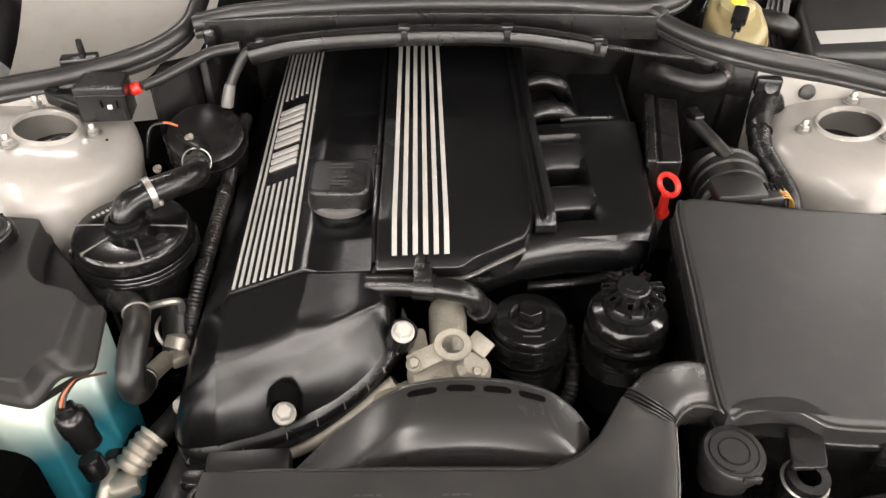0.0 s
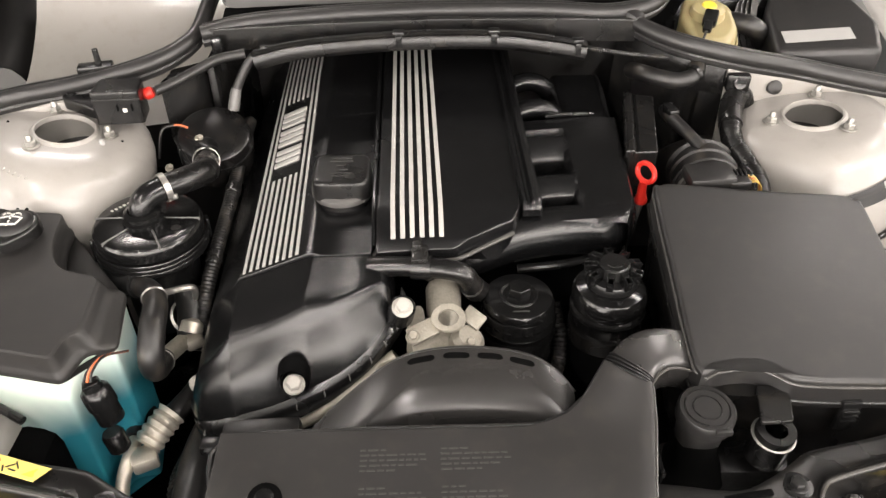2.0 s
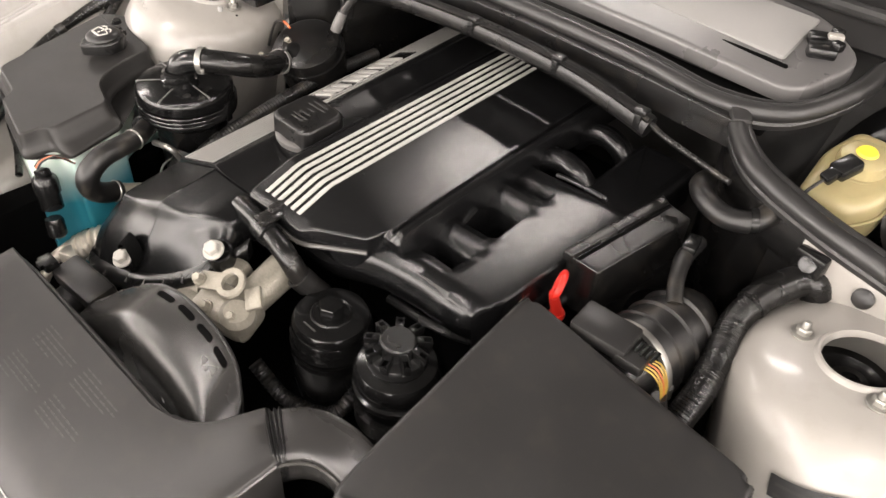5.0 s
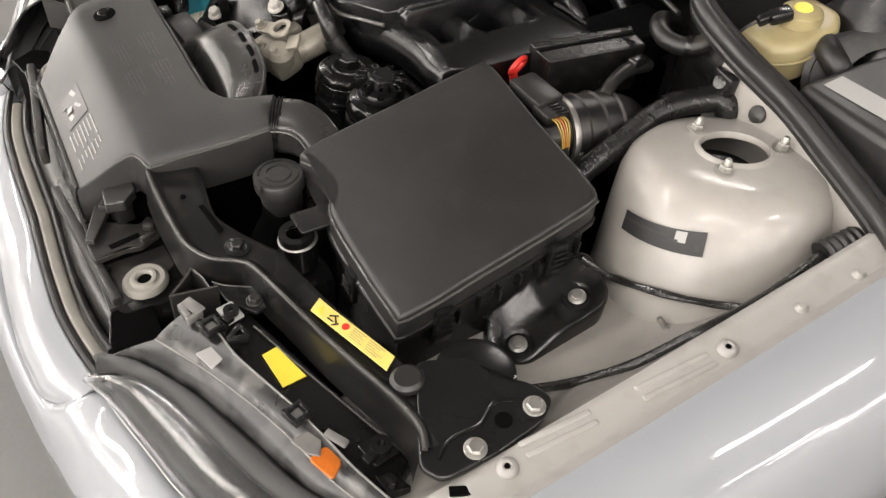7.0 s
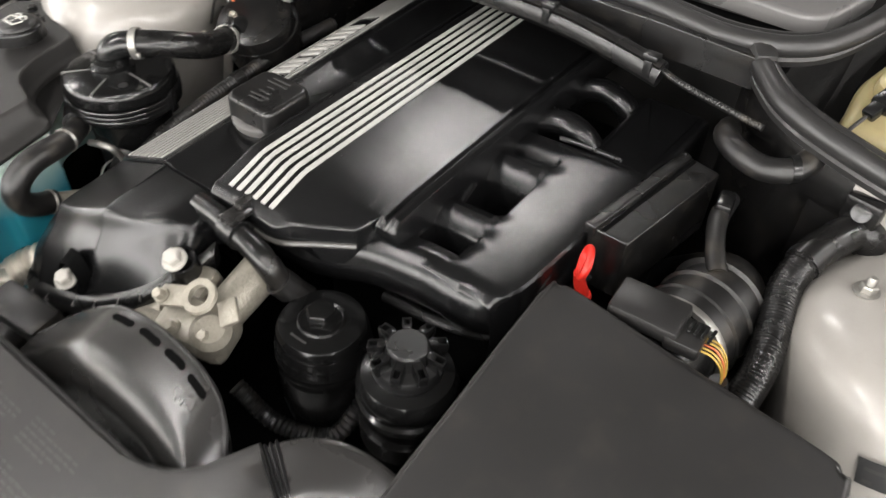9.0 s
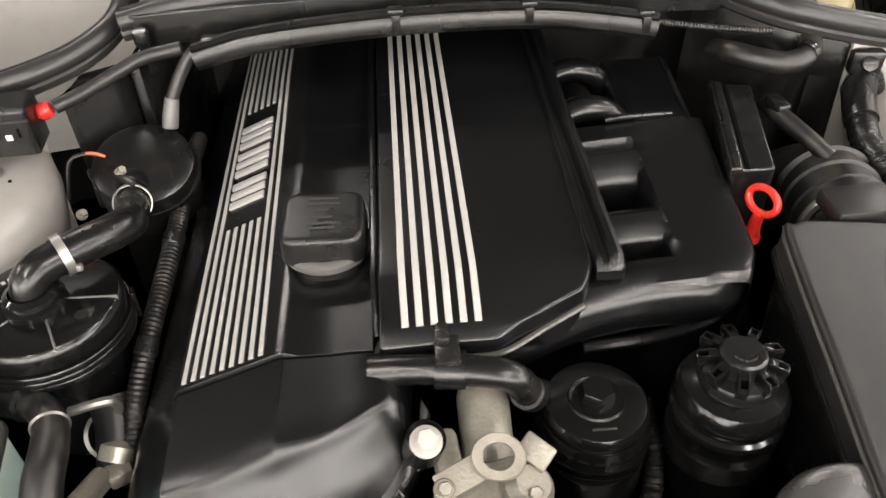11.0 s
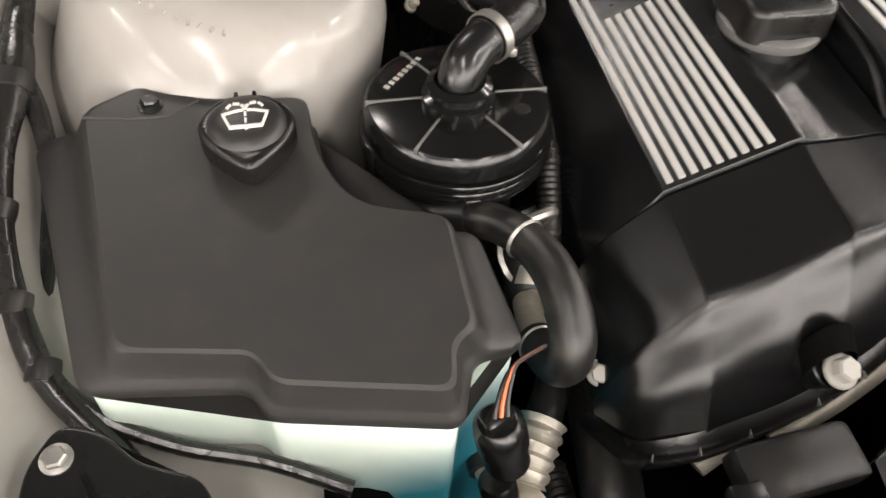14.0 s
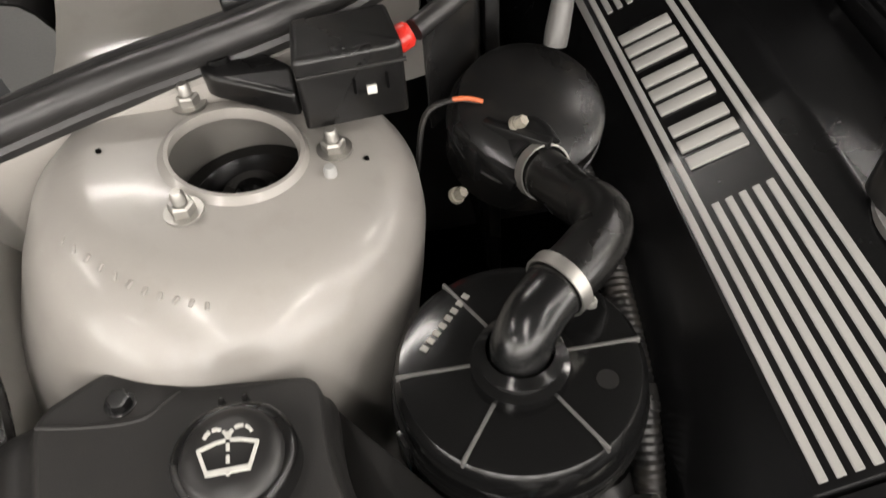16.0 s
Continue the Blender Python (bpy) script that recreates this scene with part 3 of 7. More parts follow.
part("seal_corner", join(box((0.30, 1.06, 0.943), (0.026, 0.05, 0.028), 0.008, rz(35, 10))), SEALRUB, seal, "folded corner of the rubber seal")

cowl = thing("cowl_panel", (0, 1.1, 0.9), "grey-black plastic cabin air cowl panel", "cowl panel")
part("panel", warp(cut(slab(fillet([(-0.335, 1.098), (0.34, 1.108), (0.375, 1.20), (0.30, 1.25), (-0.30, 1.25), (-0.345, 1.18)], 0.03), 0, 0.02, 0.005), "x", [-0.2, 0, 0.2]), lambda x, y, z: (x, y, 0.94 + z + 0.25 * (y - 1.075) + 0.01 * math.cos(4 * x))), COWLPANEL, cowl)
# black boxes stand in for the shaded gaps along the cowl
part("under_gap", box((0.0, 1.088, 0.935), (0.66, 0.05, 0.02), 0.003, rz(1, 10)), HOLE, cowl)
# the pale colour stands in for lamps reflected along the cowl
part("rear_strip", box((0.0, 1.190, 0.9935), (0.60, 0.088, 0.010), 0.004, rz(0, 15)), COWLPALE, cowl, "glossy cowl strip with a lamp reflection in its pale colour")
part("gap_strip", box((0.0, 1.139, 0.978), (0.62, 0.006, 0.008), 0.002, rz(0, 14)), HOLE, cowl)
for x, y in ((0.318, 1.20), (0.332, 1.165)):
    part("clip", join(box((x, y, 1.0), (0.034, 0.018, 0.014), 0.004, rz(30)), box((x + 0.012, y + 0.01, 1.008), (0.014, 0.012, 0.012), 0.003, rz(-20))), DARK, cowl, "black cowl clip")
part("clip_tag", box((0.334, 1.192, 1.011), (0.018, 0.012, 0.006), 0.002, rz(30)), PALEGREY, cowl)
part("front_wall", warp(cut(slab(fillet([(-0.34, 1.022), (0.31, 1.036), (0.31, 1.05), (-0.34, 1.035)], 0.003), 0.90, 0.935, 0.002), "x", [-0.2, 0, 0.2]), lambda x, y, z: (x, y, z + 0.02 * (z > 0.85) * math.cos(3 * x))), PLASTIC, cowl)
ws = thing("windscreen", (0, 1.45, 1.0), "lower edge of the tinted windscreen", "windscreen")
screen_glass = part("glass", loft([[(x, 1.42 + 0.05 * (1 - (x / 0.7) ** 2) * -1 + k * 0.55, 1.03 + k * 0.36) for x in (-0.70, -0.35, 0, 0.35, 0.70)] for k in (0, 0.5, 1)], 3, 2, 0.005), SCREEN, ws)
screen_glass.visible_shadow = False
part("dashboard", box((0, 1.85, 0.98), (1.36, 0.75, 0.08), 0.02), FELT, ws)
part("trim_bead", tube([(x, 1.432 - 0.05 * (1 - (x / 0.7) ** 2), 1.048) for x in (-0.72, -0.35, 0, 0.35, 0.72)], 0.006, 10, 5), COWLGREY, ws, "grey trim bead under the glass")
part("lower_bead", tube([(x, 1.30 - 0.05 * (1 - (x / 0.7) ** 2), 1.022) for x in (-0.72, -0.35, 0, 0.35, 0.72)], 0.009, 10, 5), SEALRUB, ws)
part("scuttle_trim", loft([[(x, y - 0.05 * (1 - (x / 0.7) ** 2), z) for x in (-0.72, -0.35, 0, 0.35, 0.72)] for y, z in ((1.27, 0.99), (1.33, 1.03), (1.43, 1.04))], 4, 3, 0.006), LIDPLASTIC, ws, "black plastic scuttle trim below the glass")
for wx, wy in ((-0.45, 0.25), (0.12, 0.7)):
    part("wiper_arm", tube([(wx, 1.30, 1.045), (wx + 0.05, 1.34, 1.065), (wx + wy * 0.6, 1.375, 1.075), (wx + wy, 1.40, 1.085)], [0.012, 0.01, 0.007, 0.005], 10, 4), PLASTIC, ws)

# ---- cable duct along the bulkhead ----
duct = thing("cable_duct", (0, 1.0, 0.93), "black plastic cable duct clipped along the bulkhead", "cable duct")
DL = [(-0.272, 0.995, 0.916), (-0.20, 1.0, 0.930), (-0.054, 1.003, 0.940), (0.085, 1.003, 0.940), (0.17, 1.003, 0.930), (0.225, 1.002, 0.920)]
part("channel", tube([(x, y, z - 0.008) for x, y, z in DL], 0.013, 10, 6, squash=1.1), PLASTIC, duct)
part("lid", tube([(x, y - 0.001, z + 0.003) for x, y, z in DL], 0.0105, 8, 6, squash=0.5), PLASTIC, duct)
for x, y, z in ((-0.253, 1.001, 0.926), (-0.056, 1.002, 0.946), (0.085, 1.003, 0.947), (0.212, 1.003, 0.930)):
    part("clip", join(box((x, y - 0.004, z), (0.017, 0.014, 0.008), 0.002), box((x, y - 0.012, z - 0.01), (0.009, 0.004, 0.018), 0.001)), DARK, duct)

# ---- engine: covers ----
FY = (0.638, 0.648, 0.70, 1.20)
FZ = (0.820, 0.830, 0.8475, 0.866)


def cover_z(y):
    return lerp(y, FY, FZ) if y < 1.2 else FZ[3] + 0.037 * (y - 1.2)


def crown(x):
    return -0.42 * (x - 0.012) ** 2


def skin(cols, ys, zf, drop=0.03):
    """A moulded lid: columns across, rows along, with turned-down edges."""
    rowsv = []
    for y in ys:
        row = [(x, y, zf(x, y)) for x in cols]
        a, b = row[0], row[-1]
        rowsv.append([(a[0] - 0.0012, y, a[2] - drop), (a[0] - 0.0012, y, a[2] - 0.0022), (a[0] - 0.0004, y, a[2] - 0.0006)] + row + [(b[0] + 0.0004, y, b[2] - 0.0006), (b[0] + 0.0012, y, b[2] - 0.0022), (b[0] + 0.0012, y, b[2] - drop)])
    first = [(x, y - 0.0012, z - 0.0025) for x, y, z in rowsv[0]]
    low = [(x, y, z - drop) for x, y, z in first]
    return rings([low, first] + rowsv, False)


eng = thing("engine_cover", (0, 0.9, 0.84), "black engine cover with six silver ribs", "engine cover")
poly = fillet([(-0.083, 0.640), (0.013, 0.640), (0.087, 0.676), (0.099, 0.70), (0.101, 1.26), (-0.083, 1.26)], (0.004, 0.006, 0.006, 0.006, 0.01, 0.01))
part("shell", smooth(warp(cut(cut(slab(poly, 0, 0.05, 0.003), "y", [0.648, 0.66, 0.68, 0.697, 0.703, 0.74, 0.78, 0.83, 0.88, 0.94, 1.0, 1.06, 1.12, 1.18]), "x", [-0.06, -0.04, -0.02, 0.0, 0.02, 0.04, 0.06, 0.08]), lambda x, y, z: (x, y, cover_z(y) + crown(x) + (z - 0.05) * (0.9 if y > 0.66 else 0.35)))), COVERBLACK, eng)
part("front_lip", tube([(-0.084, 0.66, 0.805), (-0.083, 0.641, 0.806), (-0.03, 0.638, 0.806), (0.013, 0.639, 0.806), (0.05, 0.657, 0.811), (0.088, 0.676, 0.817)], 0.003, 8, 4), EDGEP, eng, "lower edge of the cover, its highlight in a paler colour")
for k in range(6):
    ys = (0.652, 0.664, 0.68, 0.694, 0.706, 0.9, 1.1, 1.24)
    loops = []
    for y in ys:
        p = lerp(y, (0.652, 0.70, 1.1, 1.24), (0.01180, 0.01195, 0.0114, 0.0113))
        x = lerp(y, (0.652, 0.70, 1.1, 1.24), (-0.0652, -0.0662, -0.0692, -0.0700)) + p * k
        loops.append([(x + dx * p, y, cover_z(y) + crown(x) + dz) for dx, dz in ((0, -0.002), (0.03, 0.0012), (0.08, 0.0018), (0.46, 0.0018), (0.51, 0.0012), (0.54, -0.002))])
    part("rib", rings(loops), STRIPE, eng, "silver painted raised rib" if k == 0 else "")
RAIL = ((0, -0.03), (0.0, 0.004), (0.0015, 0.0068), (0.005, 0.0068), (0.0075, 0.003), (0.011, 0.0035), (0.0145, 0.0095), (0.019, 0.0105), (0.0235, 0.0085), (0.026, 0.002), (0.0265, -0.03))
part("edge_rail", rings([[(x0 + dx * w, y, cover_z(y) - 0.003 + (dz * h if dz > 0 else dz * d)) for dx, dz in RAIL] for y, x0, w, h, d in ((0.6895, 0.100, 0.86, 0.1, 0.3), (0.692, 0.100, 0.95, 0.6, 0.4), (0.698, 0.0995, 1, 1, 0.5), (0.73, 0.0985, 1, 1, 1), (0.93, 0.096, 1, 1, 1), (1.25, 0.096, 1, 1, 1))]), COVERBLACK, eng, "raised rail along the cover's edge")
part("side_rail", tube([(-0.0855, 0.66, 0.812), (-0.0865, 0.72, 0.838), (-0.0885, 0.9, 0.846), (-0.0905, 1.2, 0.857)], 0.0035, 8, 4), COVERBLACK, eng, "narrow bead along the cover's edge")

ign = thing("ignition_cover", (-0.17, 0.9, 0.80), "black ignition coil cover with nine silver ribs", "engine cover")


def ign_z(x, y):
    return lerp(x, (-0.30, -0.272, -0.262, -0.256, -0.170, -0.164, -0.158, -0.150, -0.12, -0.083), (0.72, 0.752, 0.7655, 0.7758, 0.8120, 0.8138, 0.8130, 0.8095, 0.8098, 0.8120)) + 0.062 * (y - 0.645)


part("shell", skin((-0.300, -0.286, -0.272, -0.262, -0.256, -0.23, -0.20, -0.170, -0.164, -0.158, -0.150, -0.12, -0.0945, -0.0895), [0.6475, 0.66, 0.75, 0.85, 0.95, 1.05, 1.15, 1.26], ign_z, 0.05), COVERBLACK, ign)
NR = 9
for k in range(NR):
    u0, u1 = (k + 0.14) / NR, (k + 0.70) / NR
    for a, b in (((0.652, 1.24),) if k in (0, 1, 7, 8) else ((0.652, 0.834), (1.045, 1.24))):
        loops = []
        for y in np.linspace(a, b, 5):
            xl = lerp(y, (0.65, 1.13), (-0.2535, -0.260))
            wd = lerp(y, (0.65, 1.13), (0.0775, 0.070))
            xa, xb = xl + wd * u0, xl + wd * u1
            loops.append([(xa, y, ign_z(xa, y) - 0.002), (xa + 0.0004, y, ign_z(xa, y) + 0.0014), (xb - 0.0004, y, ign_z(xb, y) + 0.0014), (xb, y, ign_z(xb, y) - 0.002)])
        part("rib", rings(loops), STRIPE, ign, "silver painted raised rib" if k == 0 else "")
# plain silver emblem shapes on the dark field
slope = math.degrees(math.atan2(0.0362, 0.086))
for y in (0.993, 0.941, 0.887):
    x = -0.2205 - 0.0025 * (y - 0.85) / 0.1
    m = rz(0, 3.5, -slope)
    bm = join(*[box((Vector((x, y, ign_z(x, y) + 0.0012)) + m @ Vector((0, (i - 1) * 0.0155, 0))), (0.041, 0.0105, 0.003), 0.0009, m) for i in range(3)])
    part("emblem_shape", bm, STRIPE, ign, "plain raised silver emblem shape")

# ---- cylinder head cover in front of the ignition cover ----
head = thing("cylinder_head_cover", (-0.17, 0.57, 0.70), "satin black plastic cylinder head cover with two bolts", "engine cover")
# columns of the cover: x, front edge, rear height, height a third of the way, height at the front edge
HEAD = (
    (-0.318, 0.545, 0.66, 0.66, 0.651),
    (-0.3, 0.517, 0.722, 0.716, 0.661),
    (-0.27, 0.509, 0.758, 0.751, 0.672),
    (-0.254, 0.506, 0.7726, 0.7671, 0.679),
    (-0.252, 0.506, 0.7745, 0.769, 0.68),
    (-0.21, 0.509, 0.7915, 0.786, 0.694),
    (-0.166, 0.516, 0.81, 0.8047, 0.71),
    (-0.163, 0.517, 0.811, 0.806, 0.712),
    (-0.16, 0.518, 0.81, 0.806, 0.716),
    (-0.125, 0.53, 0.81, 0.807, 0.728),
    (-0.098, 0.543, 0.811, 0.809, 0.741),
    (-0.08, 0.556, 0.808, 0.807, 0.756),
    (-0.068, 0.57, 0.795, 0.796, 0.766),
    (-0.061, 0.588, 0.765, 0.768, 0.767),
)
def head_column(x, yf, z0, z1, z6):
    """One fore-and-aft line: the flat top, a crease, and the facet that falls to the flange."""
    yc = lerp(x, (-0.30, -0.252, -0.20, -0.163, -0.125, -0.098, -0.08, -0.061), (0.556, 0.557, 0.560, 0.564, 0.574, 0.586, 0.597, 0.606))
    tilt = (z1 - z0) / (0.28 * (0.644 - yf))
    flat = lambda y: z0 + tilt * (0.644 - y)
    zc = flat(yc) - 0.001
    a, b = lerp(x, (-0.27, -0.15), (0.13, 0.20)), lerp(x, (-0.27, -0.15), (0.42, 0.57))
    down = lambda u, v: (x, yc + (yf - yc) * u, zc + (z6 - zc) * v)
    return [(x, 0.644, z0), (x, 0.322 + yc * 0.5, flat(0.322 + yc * 0.5)), (x, yc + 0.009, flat(yc + 0.009)), (x, yc, zc), down(0.20, a), down(0.60, b), down(1.0, 1.0)]


rows = [list(r) for r in zip(*[head_column(*c) for c in HEAD])]
# the creases of the top fade out on the facet
for i, fade in ((3, 0.5), (4, 1.0), (5, 1.0)):
    keep = [p for k, p in enumerate(rows[i]) if k not in (3, 4, 6, 7, 8)]
    xs, zs = [p[0] for p in keep], [p[2] for p in keep]
    even = lambda x: sum(math.exp(-(d / 2) ** 2 / 2) * lerp(x + 0.008 * d, xs, zs) for d in range(-5, 6)) / sum(math.exp(-(d / 2) ** 2 / 2) for d in range(-5, 6))
    rows[i] = [(x, y, z + ((even(x) if -0.28 < x < -0.09 else lerp(x, xs, zs)) - z) * fade) for x, y, z in rows[i]]
part("shell", loft(rows, 4, 5), COVERBLACK, head)
part("seam_edge", loft([[(c[0], y, c[2] - d) for c in HEAD[1:-1]] for y, d in ((0.6440, 0.0), (0.6445, 0.004), (0.6450, 0.02))], 4, 2), EDGEP, head, "thin bright edge along the seam")
RIM = [(-0.318, 0.548, 0.645), (-0.300, 0.514, 0.657), (-0.270, 0.505, 0.668), (-0.240, 0.504, 0.679), (-0.190, 0.510, 0.696), (-0.155, 0.517, 0.710), (-0.125, 0.528, 0.723), (-0.098, 0.541, 0.737), (-0.080, 0.554, 0.751), (-0.066, 0.568, 0.763), (-0.054, 0.588, 0.770), (-0.050, 0.612, 0.778)]
rim = spline(RIM, 4)
part("flange", rings([[(p[0] + dx, p[1] + dy, p[2] + dz) for dx, dy, dz in ((-0.003, 0.006, -0.02), (0.0030, -0.0055, -0.022), (0.0038, -0.0070, -0.012), (0.0034, -0.0062, -0.003), (0.001, -0.003, 0.002), (-0.003, 0.004, 0.006))] for p in rim]), DARK, head, "satin black sealing flange")
for i in range(5, len(rim) - 3, 4):
    p, q = rim[i], rim[i + 1]
    a = math.degrees(math.atan2(q[1] - p[1], q[0] - p[0]))
    # the paler grey puts the highlights on the rib edges into the colour
    part("flange_rib", box((p[0] + 0.0030, p[1] - 0.0052, p[2] - 0.0035), (0.0010, 0.0065, 0.007), 0.0004, rz(a, 28)), COWLGREY, head)
for c, lab in (((-0.051, 0.572, 0.790), 1), ((-0.178, 0.515, 0.730), 0)):
    part("bolt_pocket", lathe([(0.0, -0.010), (0.0125, -0.010), (0.0130, 0.002), (0.0145, 0.0035), (0.0156, 0.002), (0.0160, -0.02)], c, (0.1, -0.55, 0.85) if lab == 0 else (0.2, -0.25, 0.95), 28), COVERBLACK, head)
    if lab == 0:
        # shell in shadow black, the shade of the recess as colour
        part("bolt_recess", rings([[(c[0] + 0.019 * wx * math.cos(math.pi * k / 16), c[1] + y0, c[2] + dz + 0.026 * wx * math.sin(math.pi * k / 16)) for k in range(17)] for y0, wx, dz in ((-0.002, 1.0, -0.006), (0.0135, 1.0, 0.004), (0.0145, 0.94, 0.005), (0.013, 0.5, 0.006), (0.012, 0.1, 0.008))], False), HOLE, head, "dark arched recess above the bolt")
    bolt("cover_bolt", (c[0] + (0.002 if lab == 0 else 0), c[1] - 0.006, c[2] + (0.002 if lab == 0 else 0.005)), head, (0.1, -0.4, 0.9), 0.0125, 0.012, PALEGREY, "pale capped cover bolt")

bolt("flange_bolt", (-0.310, 0.568, 0.674), head, (-0.3, -0.5, 0.8), 0.0105, 0.010, PALEGREY, "pale capped flange bolt")

# ---- oil filler cap ----
oc = thing("oil_filler_cap", (-0.131, 0.765, 0.80), "black square-topped oil filler cap with worn print", "oil filler cap")
part("neck", lathe([(0.0, 0.0), (0.037, 0.0), (0.037, 0.012), (0.035, 0.020), (0.0, 0.020)], (-0.131, 0.766, 0.812), n=36), PLASTIC, oc)
part("skirt", lathe([(0.033, 0.0), (0.0395, 0.001), (0.041, 0.004), (0.041, 0.009), (0.038, 0.011), (0.033, 0.011)], (-0.131, 0.767, 0.822), n=40), COWLGREY, oc, "grey worn skirt of the cap")
part("grip", warp(slab(fillet([(-0.037, -0.034), (0.037, -0.034), (0.037, 0.034), (-0.037, 0.034)], 0.016, 7), 0, 0.027, 0.006, 5, 0.001), lambda x, y, z: (-0.131 + x, 0.770 + y, 0.831 + z + 0.05 * y)), PLASTIC, oc)
for y, l in ((0.022, 0.026), (0.015, 0.030), (0.006, 0.012), (-0.004, 0.018), (-0.012, 0.028), (-0.018, 0.022)):
    part("print_bar", box((-0.131, 0.770 + y, 0.8585 + 0.05 * y), (l, 0.0028, 0.0008), 0.0002), FAINT, oc)

# ---- intake manifold ----
man = thing("intake_manifold", (0.18, 0.85, 0.78), "black plastic intake manifold with curved runners", "intake manifold")
# the plenum with its open windows
def man_z(x, y):
    return lerp(x, (0.05, 0.12, 0.20, 0.232, 0.25, 0.265), (0.822, 0.826, 0.832, 0.830, 0.818, 0.79)) + 0.06 * (y - 0.73)


def man_out(y):
    return lerp(y, (0.688, 0.72, 0.80, 0.925), (0.236, 0.250, 0.256, 0.266))


def plenum_deck():
    """The moulded top of the plenum with two sunk windows."""
    bm = bmesh.new()
    ys = [0.688, 0.692, 0.700, 0.711, 0.716, 0.733, 0.748, 0.752, 0.760, 0.770, 0.780, 0.789, 0.794, 0.815, 0.837, 0.844, 0.854, 0.863, 0.872, 0.882, 0.888, 0.896, 0.922, 0.926]
    xs = [0.108, 0.123, 0.128, 0.140, 0.152, 0.164, 0.176, 0.182, 0.195]
    tail = ((-0.034, 0.0), (-0.010, -0.0003), (-0.0035, -0.0012), (-0.0008, -0.0038), (0.0, -0.009), (0.002, -0.045), (0.0, -0.085))
    rowsv = []
    for y in ys:
        row = []
        drop = 0.012 if y == 0.688 else 0.004 if y == 0.692 else 0.012 if y == 0.926 else 0.0
        for x in xs:
            win = 0.128 <= x <= 0.176 and (0.716 <= y <= 0.748 or 0.794 <= y <= 0.837)
            mid = 0.770 if 0.748 <= y <= 0.794 else 0.863 if 0.837 <= y <= 0.888 else None
            bar = (0.007 - 0.021 * ((y - mid) / 0.024) ** 2) * (1.0 if x < 0.178 else 0.0) if mid else (-0.0035 if win else 0.0)
            row.append(bm.verts.new((x, y, man_z(x, y) - drop + bar)))
        for d, dz in tail:
            x = man_out(y) + d
            row.append(bm.verts.new((x, y, 0.832 + 0.06 * (y - 0.73) - drop * 0.7 + dz)))
        rowsv.append(row)
    gone = lambda i, j: 2 <= j < 6 and (4 <= i < 6 or 12 <= i < 14)
    for i in range(len(ys) - 1):
        for j in range(len(rowsv[0]) - 1):
            if not gone(i, j):
                bm.faces.new((rowsv[i][j], rowsv[i][j + 1], rowsv[i + 1][j + 1], rowsv[i + 1][j])).smooth = True
    for i0, i1 in ((4, 6), (12, 14)):
        loop = [rowsv[i0][j] for j in range(2, 7)] + [rowsv[i][6] for i in range(i0 + 1, i1)] + [rowsv[i1][j] for j in range(6, 1, -1)] + [rowsv[i][2] for i in range(i1 - 1, i0, -1)]
        c = sum((v.co for v in loop), Vector()) / len(loop)
        low = [bm.verts.new((v.co.x + (c.x - v.co.x) * 0.08, v.co.y + (c.y - v.co.y) * 0.08, v.co.z - 0.035)) for v in loop]
        for k in range(len(loop)):
            bm.faces.new((loop[k], loop[(k + 1) % len(loop)], low[(k + 1) % len(loop)], low[k])).smooth = True
    return bm


part("plenum_deck", plenum_deck(), COVERBLACK, man, "moulded black plenum top with sunk windows")
for y in (0.957, 1.048):
    part("runner", tube([(0.108, y - 0.003, 0.815), (0.122, y - 0.002, 0.833), (0.145, y, 0.841), (0.168, y, 0.836), (0.186, y + 0.002, 0.818), (0.20, y + 0.002, 0.79)], 0.0165, 18, 5, squash=0.9), COVERBLACK, man, "rounded black intake runner")
part("runner_lip", tube([(0.160, 0.924, 0.8445), (0.185, 0.925, 0.847), (0.232, 0.927, 0.847)], 0.0028, 8, 4), DARK, man)
part("rear_cover", warp(slab(fillet([(0.186, 0.930), (0.266, 0.93), (0.272, 1.08), (0.186, 1.08)], 0.012), 0, 0.05, 0.012, 6), lambda x, y, z: (x, y, man_z(0.2, y) - 0.062 + z)), COVERBLACK, man)
rowsb = []
for x, y, z in ((-0.02, 0.668, 0.800), (0.03, 0.668, 0.806), (0.09, 0.680, 0.822), (0.15, 0.687, 0.828), (0.205, 0.689, 0.828), (0.235, 0.706, 0.824), (0.254, 0.742, 0.818)):
    rowsb.append([(x - 0.002, y + 0.032, z - 0.002), (x, y + 0.018, z), (x, y + 0.008, z - 0.004), (x + 0.001, y, z - 0.011), (x + 0.002, y - 0.005, z - 0.022), (x + 0.002, y - 0.006, z - 0.036), (x, y + 0.010, z - 0.066), (x - 0.004, y + 0.05, z - 0.095)])
part("front_shell", loft(rowsb, 5, 5), COVERBLACK, man, "rounded black front of the manifold")
# black boxes stand in for the shade under the manifold windows
part("window_shade", box((0.15, 0.85, 0.765), (0.10, 0.30, 0.01), 0.002), HOLE, man)
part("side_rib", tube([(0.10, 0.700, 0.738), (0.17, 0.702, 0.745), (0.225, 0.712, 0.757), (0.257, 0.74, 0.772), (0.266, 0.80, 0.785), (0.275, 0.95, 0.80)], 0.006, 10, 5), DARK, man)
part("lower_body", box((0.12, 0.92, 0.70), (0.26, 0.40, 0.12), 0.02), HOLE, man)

# breather hose across the front
br = thing("breather_hose", (-0.02, 0.62, 0.80), "black plastic breather pipe with elbow", "hose")
